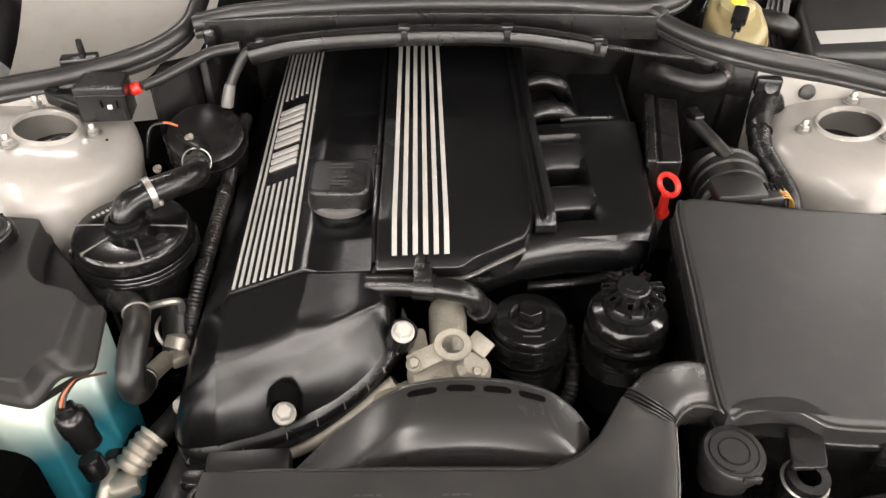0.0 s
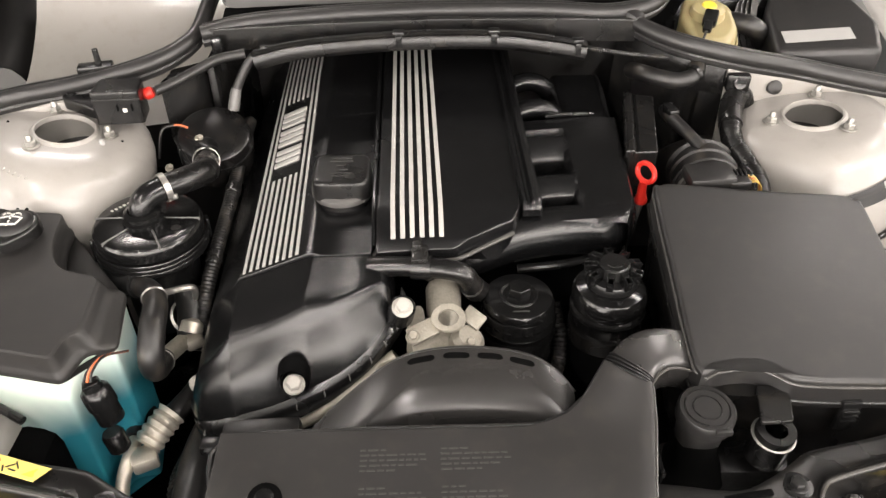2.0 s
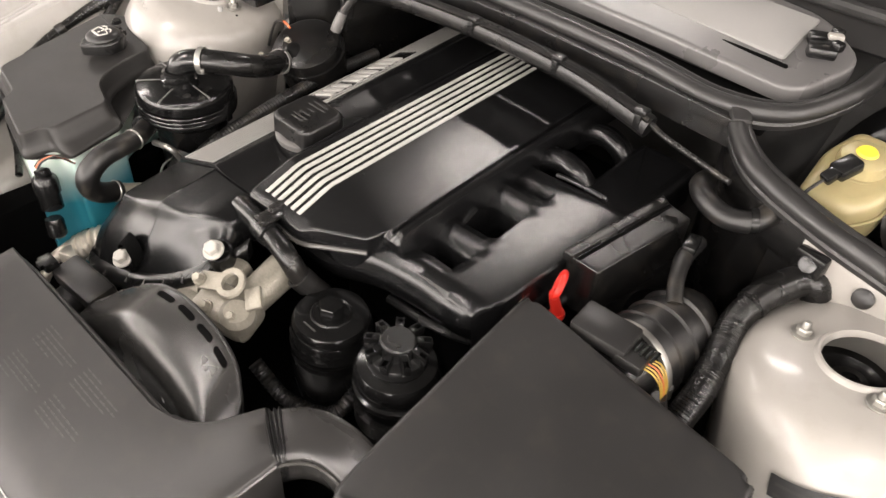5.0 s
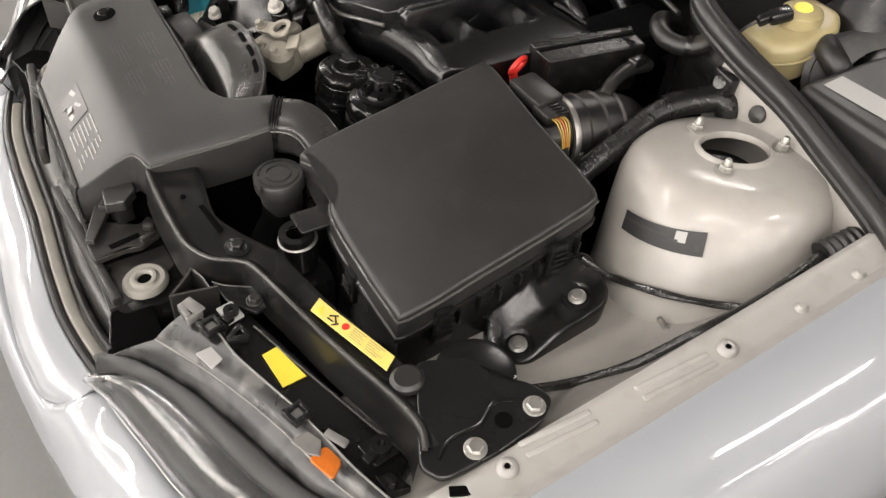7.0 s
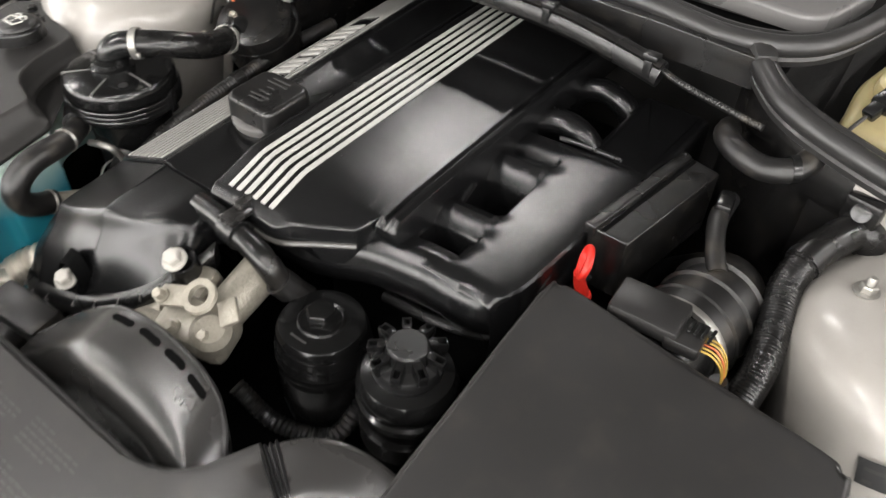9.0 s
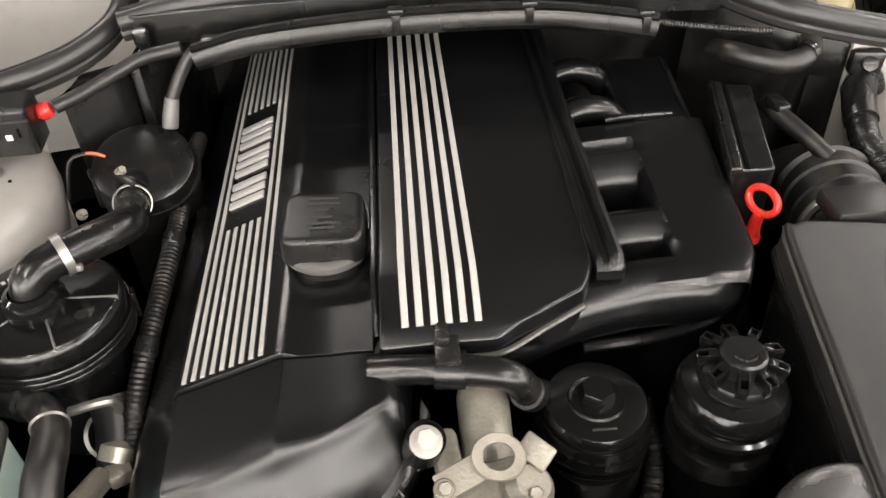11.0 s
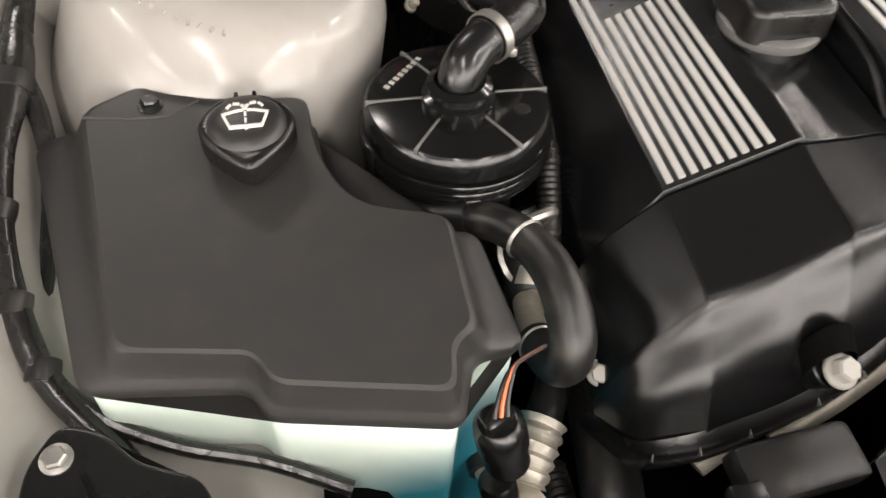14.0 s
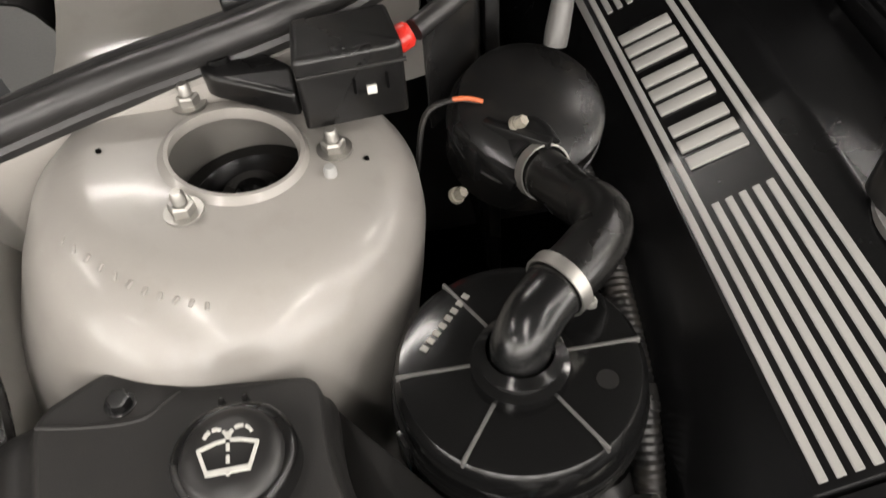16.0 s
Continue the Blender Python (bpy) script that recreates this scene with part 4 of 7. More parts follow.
part("pipe", tube([(-0.092, 0.632, 0.802), (-0.06, 0.628, 0.806), (-0.02, 0.622, 0.808), (0.012, 0.617, 0.806), (0.026, 0.617, 0.796), (0.034, 0.622, 0.778), (0.05, 0.64, 0.75)], [0.013, 0.0125, 0.0125, 0.0125, 0.0125, 0.0125, 0.0125], 18, 5), PLASTIC, br)
part("collar", lathe([(0.0128, -0.012), (0.0155, -0.012), (0.0155, 0.012), (0.0128, 0.012)], (-0.028, 0.6235, 0.8075), (1, -0.12, 0.02), 24), DARK, br)
part("spring_clip", join(box((-0.030, 0.63, 0.823), (0.02, 0.03, 0.006), 0.002), box((-0.033, 0.645, 0.826), (0.011, 0.02, 0.012), 0.002)), TAPE, br, "brown clip on the breather pipe")
part("end_collar", lathe([(0.012, -0.009), (0.015, -0.009), (0.015, 0.009), (0.012, 0.009)], (0.036, 0.624, 0.772), (0.35, 0.45, -0.8), 24), RUBBER, br)

# thermostat housing and lifting eye
th = thing("thermostat_housing", (0, 0.57, 0.74), "cast aluminium thermostat housing with a lifting eye", "engine part")
part("outlet", lathe([(0.0, 0.0), (0.021, 0.0), (0.022, 0.06), (0.020, 0.066), (0.0, 0.066)], (-0.002, 0.573, 0.745), (0.0, 0.80, 0.28), 28), ALUD, th)
part("body", box((-0.008, 0.548, 0.742), (0.075, 0.05, 0.045), 0.012, rz(12, 20)), ALUD, th)
part("foot", box((-0.05, 0.535, 0.722), (0.07, 0.03, 0.035), 0.01, rz(28)), ALUD, th)
part("boss", lathe([(0, 0), (0.02, 0), (0.02, 0.02), (0.014, 0.028), (0, 0.028)], (0.018, 0.545, 0.748), (0.3, -0.2, 0.9), 24), ALUD, th)
part("stiffening_rib", box((-0.035, 0.575, 0.755), (0.022, 0.05, 0.022), 0.006, rz(10, 20)), ALUD, th)
b = rings([[(q * math.cos(2 * math.pi * k / 24) * 1.15, q * math.sin(2 * math.pi * k / 24), z) for k in range(24)] for q, z in ((0.0105, 0), (0.017, 0), (0.018, 0.002), (0.017, 0.005), (0.0105, 0.005), (0.0105, 0))], True, False, False)
bmesh.ops.transform(b, matrix=Matrix.Translation((0.002, 0.553, 0.788)) @ rz(-15, 25).to_4x4(), verts=b.verts)
part("lifting_eye", join(b, box((-0.028, 0.545, 0.777), (0.035, 0.022, 0.006), 0.002, rz(20, 25, -15)), box((0.031, 0.560, 0.782), (0.026, 0.02, 0.006), 0.002, rz(-35, 25, 20))), ALUD, th, "bright aluminium lifting eye")
for c in ((-0.040, 0.538, 0.775), (0.026, 0.535, 0.765), (-0.015, 0.527, 0.757)):
    bolt("housing_bolt", c, th, (0.1, -0.5, 0.85), 0.008, 0.012, ALUD)
part("block_edge", tube([(-0.20, 0.503, 0.658), (-0.17, 0.508, 0.668), (-0.14, 0.516, 0.684), (-0.10, 0.531, 0.708), (-0.06, 0.548, 0.735)], [0.005, 0.007, 0.008, 0.009, 0.009], 12, 4), ALUD, th, "cast aluminium engine block edge")
part("block_stub", tube([(-0.238, 0.514, 0.606), (-0.218, 0.522, 0.616), (-0.198, 0.528, 0.626)], [0.011, 0.0125, 0.010], 14, 3), ALUD, th, "cast aluminium stub on the block")

# ---- oil filter housing ----
of = thing("oil_filter_housing", (0.085, 0.622, 0.66), "black round oil filter cap with a hexagon top", "oil filter")
OX, OY = 0.0915, 0.6190
part("cap", lathe([(0, 0.7645), (0.036, 0.7640), (0.0415, 0.7625), (0.0445, 0.7585), (0.0458, 0.7525), (0.0450, 0.7500), (0.0465, 0.7480), (0.0475, 0.7300), (0.0490, 0.7280), (0.0490, 0.7230), (0.0478, 0.7210), (0.0478, 0.7170), (0.0490, 0.7150), (0.0490, 0.7100), (0.046, 0.7080)], (OX, OY, 0), n=56), GLOSS, of, "gloss black screw cap")
part("hex_top", rings([[(OX + q * math.cos(math.pi / 3 * k + 0.5), OY + q * math.sin(math.pi / 3 * k + 0.5), z) for k in range(6)] for q, z in ((0.0155, 0.7630), (0.0150, 0.7770), (0.0135, 0.7790))]), GLOSS, of)
part("hex_ring", lathe([(0.016, 0.7635), (0.020, 0.7642), (0.0225, 0.7660), (0.0240, 0.7642)], (OX, OY, 0), n=32), PLASTIC, of)
part("arrow_mark", box((OX, OY - 0.031, 0.7647), (0.020, 0.0022, 0.0008), 0.0002), FAINT, of)
for k in range(9):
    w = radians(200 + 16 * k)
    part("grip_mark", box((OX + 0.0465 * math.cos(w), OY + 0.0465 * math.sin(w), 0.7390), (0.003, 0.009, 0.005), 0.001, rz(math.degrees(w))), GLOSS, of)
part("housing", lathe([(0.046, 0.7120), (0.048, 0.6900), (0.048, 0.67), (0.044, 0.64), (0, 0.60)], (OX, OY, 0), n=40), DARK, of)
part("bottom_hose", tube([(0.03, 0.55, 0.68), (0.08, 0.555, 0.655), (0.135, 0.575, 0.66), (0.148, 0.61, 0.69), (0.143, 0.65, 0.72)], 0.008, 10, 6, ribs=(0.006, 0.0018)), RUBBER, of, "thin corrugated hose")

# ---- power steering reservoir ----
ps = thing("power_steering_reservoir", (0.205, 0.61, 0.66), "black power steering fluid reservoir with a lobed cap", "reservoir")
PX, PY = 0.2025, 0.6145
part("tank", lathe([(0.028, 0.795), (0.0305, 0.791), (0.0305, 0.784), (0.034, 0.7825), (0.0415, 0.780), (0.0455, 0.774), (0.0468, 0.766), (0.0455, 0.759), (0.0430, 0.756), (0.0430, 0.753), (0.0465, 0.7510), (0.0478, 0.7475), (0.0465, 0.7440), (0.0440, 0.7425), (0.0430, 0.735), (0.0415, 0.66), (0.03, 0.63), (0, 0.63)], (PX, PY, 0), n=56), GLOSS, ps, "gloss black ringed fluid tank")
cap = part("cap", lathe([(0, 0.8165), (0.0165, 0.8165), (0.0185, 0.8150), (0.0195, 0.8110), (0.0205, 0.802), (0.0300, 0.798), (0.0320, 0.794), (0.0320, 0.787)], (PX, PY, 0), n=40), DARK, ps, "lobed black screw cap")
for k in range(9):
    w = 2 * math.pi * k / 9 + 0.2
    cw, sw = math.cos(w), math.sin(w)
    part("lobe", join(*[box((PX + 0.0262 * cw - d * sw, PY + 0.0262 * sw + d * cw, 0.8055), (0.0145, 0.0016, 0.016), 0.0005, rz(math.degrees(w), 0, 10)) for d in (-0.0036, 0.0036)], box((PX + 0.0335 * cw, PY + 0.0335 * sw, 0.8035), (0.0018, 0.0088, 0.014), 0.0006, rz(math.degrees(w), 0, 10)), box((PX + 0.0225 * cw, PY + 0.0225 * sw, 0.8120), (0.0080, 0.0080, 0.003), 0.0008, rz(math.degrees(w), 0, 10))), GLOSS, cap)
for k in range(5):
    w = radians(215 + 22 * k)
    part("cap_print", box((PX + 0.0105 * math.cos(w), PY + 0.0105 * math.sin(w), 0.8167), (0.0032, 0.0012, 0.0006), 0, rz(math.degrees(w) + 90)), FAINT, cap)
part("strap", lathe([(0.0425, 0.70), (0.046, 0.70), (0.046, 0.722), (0.0425, 0.722)], (PX, PY, 0), n=40), PLASTIC, ps)

# ---- dipstick ----
dp = thing("dipstick", (0.277, 0.77, 0.78), "red plastic oil dipstick loop handle", "dipstick")
rn = Vector((-0.82, -0.38, 0.28)).normalized()
ru = Vector((-0.42, 0.91, 0.0)).normalized()
rv = ru.cross(rn)
rc = Vector((0.2765, 0.7785, 0.8365))
lp = []
for k in range(40):
    w = 2 * math.pi * k / 40
    o = ru * math.cos(w) + rv * math.sin(w)
    p = rc + ru * (0.0165 * math.cos(w)) + rv * (0.0118 * math.sin(w))
    lp.append([p + o * (0.0036 * math.cos(q)) + rn * (0.0036 * math.sin(q)) for q in [2 * math.pi * j / 10 for j in range(10)]])
lp.append(lp[0])
part("loop_handle", rings(lp, True, False, False), RED, dp)
part("stem", tube([(0.2745, 0.7745, 0.8255), (0.275, 0.778, 0.812), (0.277, 0.782, 0.798), (0.278, 0.784, 0.789)], [0.0055, 0.0060, 0.0068, 0.0085], 14, 3), RED, dp)
part("stem_collar", lathe([(0, 0.004), (0.0085, 0.004), (0.0095, 0.0), (0.0085, -0.004), (0, -0.004)], (0.278, 0.784, 0.789), (-0.1, -0.1, 1), 18), RED, dp)
part("guide_tube", tube([(0.278, 0.784, 0.790), (0.270, 0.785, 0.74), (0.25, 0.785, 0.64)], 0.006, 10, 4), STEEL, dp)

# ---- fan shroud arch ----
fs = thing("fan_cover", (0, 0.48, 0.70), "satin black arched fan cover with slots", "fan cover")


ARCH = ((-0.165, -0.12, -0.08, -0.045, 0.0, 0.05, 0.092, 0.118, 0.134), (0.458, 0.480, 0.493, 0.500, 0.503, 0.501, 0.493, 0.479, 0.463), (0.700, 0.738, 0.768, 0.786, 0.793, 0.792, 0.786, 0.775, 0.762))
rows = []
for x, yr, zt in zip(*ARCH):
    rows.append([(x, yr + 0.002, zt - 0.03), (x, yr, zt - 0.002), (x, yr - 0.002, zt), (x, yr - 0.015, zt - 0.0035), (x, yr - 0.030, zt - 0.0085), (x, yr - 0.043, zt - 0.014), (x, yr - 0.054, zt - 0.0225), (x, yr - 0.0625, zt - 0.034), (x, yr - 0.068, zt - 0.052), (x, yr - 0.070, zt - 0.11)])
arch_bm = loft(rows, 5, 6)
arch_z = skin_of(arch_bm)
part("arch", arch_bm, ARCHP, fs)
part("rear_lip", tube([tuple(r[1]) for r in rows[2:]], 0.0028, 8, 5), LIDPLASTIC, fs)
# black patches laid on the arch for the shade inside the slots
for x0, x1 in ((-0.045, -0.016), (-0.006, 0.022), (0.031, 0.058), (0.066, 0.092)):
    loops = []
    for x in np.linspace(x0, x1, 9):
        yr = lerp(x, ARCH[0], ARCH[1])
        e = 0.0018 if x in (x0, x1) else 0.0
        loops.append([(x, yr - 0.007 - e, arch_z(x, yr - 0.007 - e, 0.0005)), (x, yr - 0.010, arch_z(x, yr - 0.010, 0.0006)), (x, yr - 0.0135 + e, arch_z(x, yr - 0.0135 + e, 0.0005)), (x, yr - 0.0135, arch_z(x, yr - 0.0135, -0.004)), (x, yr - 0.007, arch_z(x, yr - 0.007, -0.004))])
    part("slot", rings(loops), HOLE, fs, "dark ventilation slot")

# ---- air guide over the radiator ----
ag = thing("air_guide", (-0.02, 0.36, 0.70), "grained black plastic air guide with moulded print", "air duct")


def ag_z(y):
    return lerp(y, (0.215, 0.231, 0.256, 0.275, 0.288, 0.299, 0.312, 0.365, 0.42, 0.475, 0.55), (0.664, 0.685, 0.710, 0.7275, 0.738, 0.7450, 0.7505, 0.763, 0.775, 0.789, 0.80))


MAIN = (((-0.145, 0.227), (0.112, 0.227)), ((-0.160, 0.240), (0.121, 0.240)), ((-0.176, 0.254), (0.129, 0.254)), ((-0.190, 0.268), (0.135, 0.268)), ((-0.203, 0.282), (0.139, 0.282)), ((-0.210, 0.290), (0.142, 0.290)), ((-0.220, 0.299), (0.146, 0.298)), ((-0.228, 0.307), (0.165, 0.305)), ((-0.234, 0.316), (0.187, 0.310)), ((-0.236, 0.35), (0.194, 0.350)), ((-0.2335, 0.385), (0.2005, 0.385)), ((-0.232, 0.410), (0.2055, 0.408)))
NECK = (((0.075, None), (0.2055, 0.408)), ((0.100, 0.4145), (0.2075, 0.420)), ((0.120, 0.4225), (0.209, 0.430)), ((0.138, 0.437), (0.2105, 0.442)), ((0.152, 0.4555), (0.2115, 0.449)), ((0.166, 0.4765), (0.212, 0.4535)))


def guide_top():
    """The top of the duct: a broad sheet and the narrowing neck that leaves it."""
    bm = bmesh.new()

    def put(p):
        x, y = p
        return bm.verts.new((x, y, ag_z(y) + 0.006 * math.exp(-((x - 0.165) / 0.03) ** 2) * max(0, min(1, (y - 0.40) / 0.05))))

    def net(rows):
        vs = [[put(p) for p in r] for r in rows]
        for a, b in zip(vs, vs[1:]):
            for i in range(len(a) - 1):
                bm.faces.new((a[i], a[i + 1], b[i + 1], b[i])).smooth = True

    split = (0.075 + 0.232) / (0.2055 + 0.232)
    us = [split * k / 12 for k in range(12)] + [split + (1 - split) * k / 8 for k in range(9)]
    mix = lambda a, b, u: (a[0] + (b[0] - a[0]) * u, a[1] + (b[1] - a[1]) * u)
    net([[mix(a, b, u) for u in us] for a, b in MAIN])
    start = mix(*MAIN[-1], split)
    rowsn = [(start, NECK[0][1])] + list(NECK[1:])
    net([[mix(a, b, k / 8) for k in range(9)] for a, b in rowsn])
    bmesh.ops.remove_doubles(bm, verts=bm.verts, dist=0.0003)
    return skirt(bm, ((0.0012, -0.0006), (0.0014, -0.0018), (0.0008, -0.0030), (0.0004, -0.058)))


part("body", guide_top(), GUIDEP, ag)
part("edge_bead", tube([(-0.233, 0.30, 0.718), (-0.233, 0.34, 0.750), (-0.231, 0.405, 0.766), (-0.10, 0.414, 0.768), (0.075, 0.4135, 0.769), (0.100, 0.4175, 0.770), (0.120, 0.4255, 0.772), (0.138, 0.440, 0.777)], 0.0026, 8, 4), LIDPLASTIC, ag)
rim_xy = [(0.215, 0.452), (0.212, 0.43), (0.2085, 0.405), (0.197, 0.350), (0.190, 0.310), (0.180, 0.3045), (0.165, 0.302), (0.150, 0.296), (0.142, 0.284), (0.133, 0.262), (0.115, 0.228)]
part("front_rim", tube([(x, y, ag_z(y) - 0.0045) for x, y in rim_xy], 0.0016, 8, 3), EDGEP, ag, "edge of the moulding, its highlight in a paler colour")
# flat oval elbow from the bellows to the air filter box
EL = (((0.166, 0.4765), (0.2115, 0.4535), 0.793, 0.783), ((0.178, 0.492), (0.2190, 0.4640), 0.798, 0.785), ((0.194, 0.507), (0.2285, 0.4735), 0.801, 0.786), ((0.215, 0.519), (0.241, 0.4805), 0.801, 0.785), ((0.242, 0.526), (0.256, 0.4845), 0.797, 0.780), ((0.272, 0.529), (0.270, 0.4860), 0.787, 0.772), ((0.300, 0.530), (0.290, 0.4860), 0.775, 0.764))


def duct_loop(a, b, za, zb, grow=0.0):
    """A rounded, flattened section between a rear and a front edge."""
    loop = []
    for k in range(28):
        w = 2 * math.pi * k / 28
        cu, su = math.cos(w), math.sin(w)
        u = 0.5 - 0.5 * math.copysign(abs(cu) ** 0.55, cu) * (1 + grow)
        v = math.copysign(abs(su) ** 0.6, su)
        z = za + (zb - za) * u - 0.009 + v * (0.009 + grow * 0.03) if v > 0 else za + (zb - za) * u - 0.009 + v * 0.045
        loop.append((a[0] + (b[0] - a[0]) * u, a[1] + (b[1] - a[1]) * u, z))
    return loop


part("elbow", rings([duct_loop(*[np.array(q[i]) if i < 2 else float(q[i]) for i in range(4)]) for q in [(r[:2], r[2:4], r[4], r[5]) for r in spline([(*a, *b, c, d) for a, b, c, d in EL], 5)]]), ARCHP, ag, "satin black intake elbow")
part("elbow_rim", tube([(b[0] + 0.0006, b[1] - 0.001, d - 0.0085) for a, b, c, d in EL[:6]], 0.0018, 8, 5), EDGEP, ag, "moulding seam along the elbow")
for k in range(4):
    t = k / 3
    a = np.array((0.1655, 0.4760)) + t * np.array((0.0085, 0.0115))
    b = np.array((0.2115, 0.4530)) + t * np.array((0.0055, 0.0080))
    d = np.array((0.0007, 0.0011))
    part("bellows_rib", rings([duct_loop(a - d, b - d, 0.7935 + 0.003 * t, 0.7835, 0.0), duct_loop(a - d * 0.5, b - d * 0.5, 0.7945 + 0.003 * t, 0.7845, 0.06), duct_loop(a + d * 0.5, b + d * 0.5, 0.7945 + 0.003 * t, 0.7845, 0.06), duct_loop(a + d, b + d, 0.7935 + 0.003 * t, 0.7835, 0.0)]), DARK, ag)
part("screw_well", lathe([(0, 0.0015), (0.014, 0.0015), (0.0165, 0.001), (0.0170, -0.004)], (-0.181, 0.342, 0.758), (0, -0.22, 0.97), 28), HOLE, ag, "dark round screw well")
part("screw", lathe([(0, 0.006), (0.007, 0.006), (0.0095, 0.004), (0.010, 0.0), (0, 0.0)], (-0.181, 0.342, 0.7585), (0, -0.22, 0.97), 24), GLOSS, ag, "round black expanding rivet")
words = random.Random(8)
for bx, by in ((-0.092, 0.388), (-0.012, 0.388), (-0.092, 0.350), (-0.012, 0.350)):
    for j in range(5):
        y, x = by - 0.0052 * j, bx
        end = bx + ((0.028, 0.066, 0.070, 0.062, 0.040) if by > 0.36 else (0.026, 0.060, 0.066, 0.055, 0.030))[j]
        while x < end - 0.004:
            l = min(words.uniform(0.004, 0.011), end - x)
            part("print_bar", box((x + l / 2, y, ag_z(y) + 0.0001), (l, 0.0017, 0.0006), 0, rz(0, 12.5)), GUIDEPRINT, ag)
            x += l + 0.0022
for row in range(7):
    for k in range(2):
        y = 0.2705 - 0.0052 * row
        l = (0.046, 0.030)[k] - 0.005 * ((row * 7 + k * 3) % 4)
        part("print_bar", box(((0.018, 0.070)[k] + l / 2, y, ag_z(y) + 0.0007), (l, 0.0016, 0.0006), 0, rz(0, 42)), GREYMARK, ag)
part("emblem_patch", box((-0.026, 0.2560, ag_z(0.2560) + 0.0005), (0.070, 0.040, 0.0006), 0, rz(0, 43)), LATCHP, ag, "plain printed patch")
for x, y, l, w, a in ((-0.046, 0.262, 0.020, 0.007, 20), (-0.030, 0.252, 0.024, 0.009, -15), (-0.014, 0.264, 0.018, 0.005, 40), (-0.006, 0.250, 0.016, 0.008, 10), (-0.040, 0.246, 0.014, 0.005, -30)):
    part("patch_mark", box((x, y, ag_z(y) + 0.0011), (l, w, 0.0006), 0, rz(a, 42)), GREYMARK, ag)
part("bottom_lip", tube([(-0.150, 0.2255, 0.680), (-0.06, 0.2255, 0.680), (0.05, 0.2255, 0.680), (0.113, 0.2258, 0.680)], 0.0030, 8, 4), EDGEP, ag, "lower lip of the slope, its highlight in a paler colour")
part("front_apron", loft([[(x, 0.2265, 0.682), (x, 0.2235, 0.660), (x, 0.226, 0.628)] for x in (-0.148, -0.05, 0.05, 0.114)], 2, 3, 0.003), PLASTIC, ag, "black plastic apron below the slope")

# small box beside the air guide
cb = thing("connector_box", (-0.215, 0.475, 0.69), "small flat black connector box", "connector box")
part("body", box((-0.212, 0.468, 0.690), (0.088, 0.040, 0.026), 0.006, rz(4, 8)), RUBBER, cb)
part("plug", join(box((-0.262, 0.448, 0.704), (0.024, 0.018, 0.014), 0.003), box((-0.262, 0.438, 0.706), (0.012, 0.006, 0.008), 0.001)), DARK, cb)

# ---- air filter box ----
ab = thing("air_filter_box", (0.41, 0.6, 0.70), "black air filter box with a large flat lid", "air filter box")


def lid_z(x, y):
    return 0.782 - 0.05 * (x - 0.27) + 0.29 * (y - 0.48)


LO = [(0.268, 0.478), (0.292, 0.477), (0.312, 0.480), (0.335, 0.481), (0.352, 0.477), (0.366, 0.468), (0.382, 0.463), (0.43, 0.461), (0.53, 0.463), (0.547, 0.474), (0.545, 0.56), (0.540, 0.695), (0.530, 0.710), (0.512, 0.717), (0.40, 0.722), (0.30, 0.729), (0.280, 0.726), (0.270, 0.715), (0.268, 0.60)]
LS = [tuple(p) for p in spline(LO, 4, True)]
lid = part("lid", warp(slab(LS, 0, 0.032, 0.005, 4, 0.001), lambda x, y, z: (x, y, lid_z(x, y) - 0.032 + z)), LIDPLASTIC, ab, "grained grey-black plastic lid")
lid_rim = inset(LS, -0.0008)
part("lid_rim", tube([(p[0], p[1], lid_z(p[0], p[1]) - 0.0085) for p in list(lid_rim[::2]) + [lid_rim[0]]], 0.0019, 8, 1), EDGEP, lid, "rim under the lid's edge, its highlight in a paler colour")
part("lid_flange", warp(slab(inset(LS, -0.004), 0, 0.006, 0.002, 2), lambda x, y, z: (x, y, lid_z(x, y) - 0.037 + z)), PLASTIC, ab)
part("base", warp(slab(inset(LS, 0.006), 0, 0.14, 0.003, 2), lambda x, y, z: (x + (0.008 if z < 0.1 else 0), y, lid_z(x, y) - 0.036 - 0.14 + z)), PLASTIC, ab)
for k in range(8):
    y = 0.51 + 0.025 * k
    part("base_rib", box((0.549, y, lid_z(0.545, y) - 0.048), (0.010, 0.003, 0.022), 0.0008), DARK, ab)
for y in (0.515, 0.655):
    z = lid_z(0.55, y)
    part("spring_clip", join(box((0.552, y, z - 0.045), (0.008, 0.022, 0.05), 0.002), *[box((0.557, y, z - 0.03 - 0.008 * k), (0.006, 0.018, 0.003), 0.001) for k in range(4)]), DARK, ab)
z = lid_z(0.44, 0.46)
part("front_clip", join(box((0.445, 0.458, z - 0.05), (0.022, 0.008, 0.045), 0.002), *[box((0.445, 0.453, z - 0.04 - 0.007 * k), (0.018, 0.006, 0.003), 0.001) for k in range(3)]), DARK, ab)
foot = fillet([(0.535, 0.715), (0.535, 0.585), (0.560, 0.570), (0.598, 0.574), (0.613, 0.592), (0.604, 0.700), (0.590, 0.716), (0.560, 0.722)], 0.014)
part("foot_bracket", smooth(warp(cut(cut(slab(foot, 0, 0.03, 0.007, 4), "y", [0.6, 0.615, 0.63, 0.64, 0.65, 0.665, 0.68]), "x", [0.552, 0.562, 0.572, 0.582]), lambda x, y, z: (x, y, 0.692 + 0.36 * (y - 0.593) + z - 0.028 + 0.5 * max(0, 0.572 - x) + 0.010 * math.exp(-((y - 0.64) / 0.022) ** 2)))), PLASTIC, ab, "moulded black mounting foot")
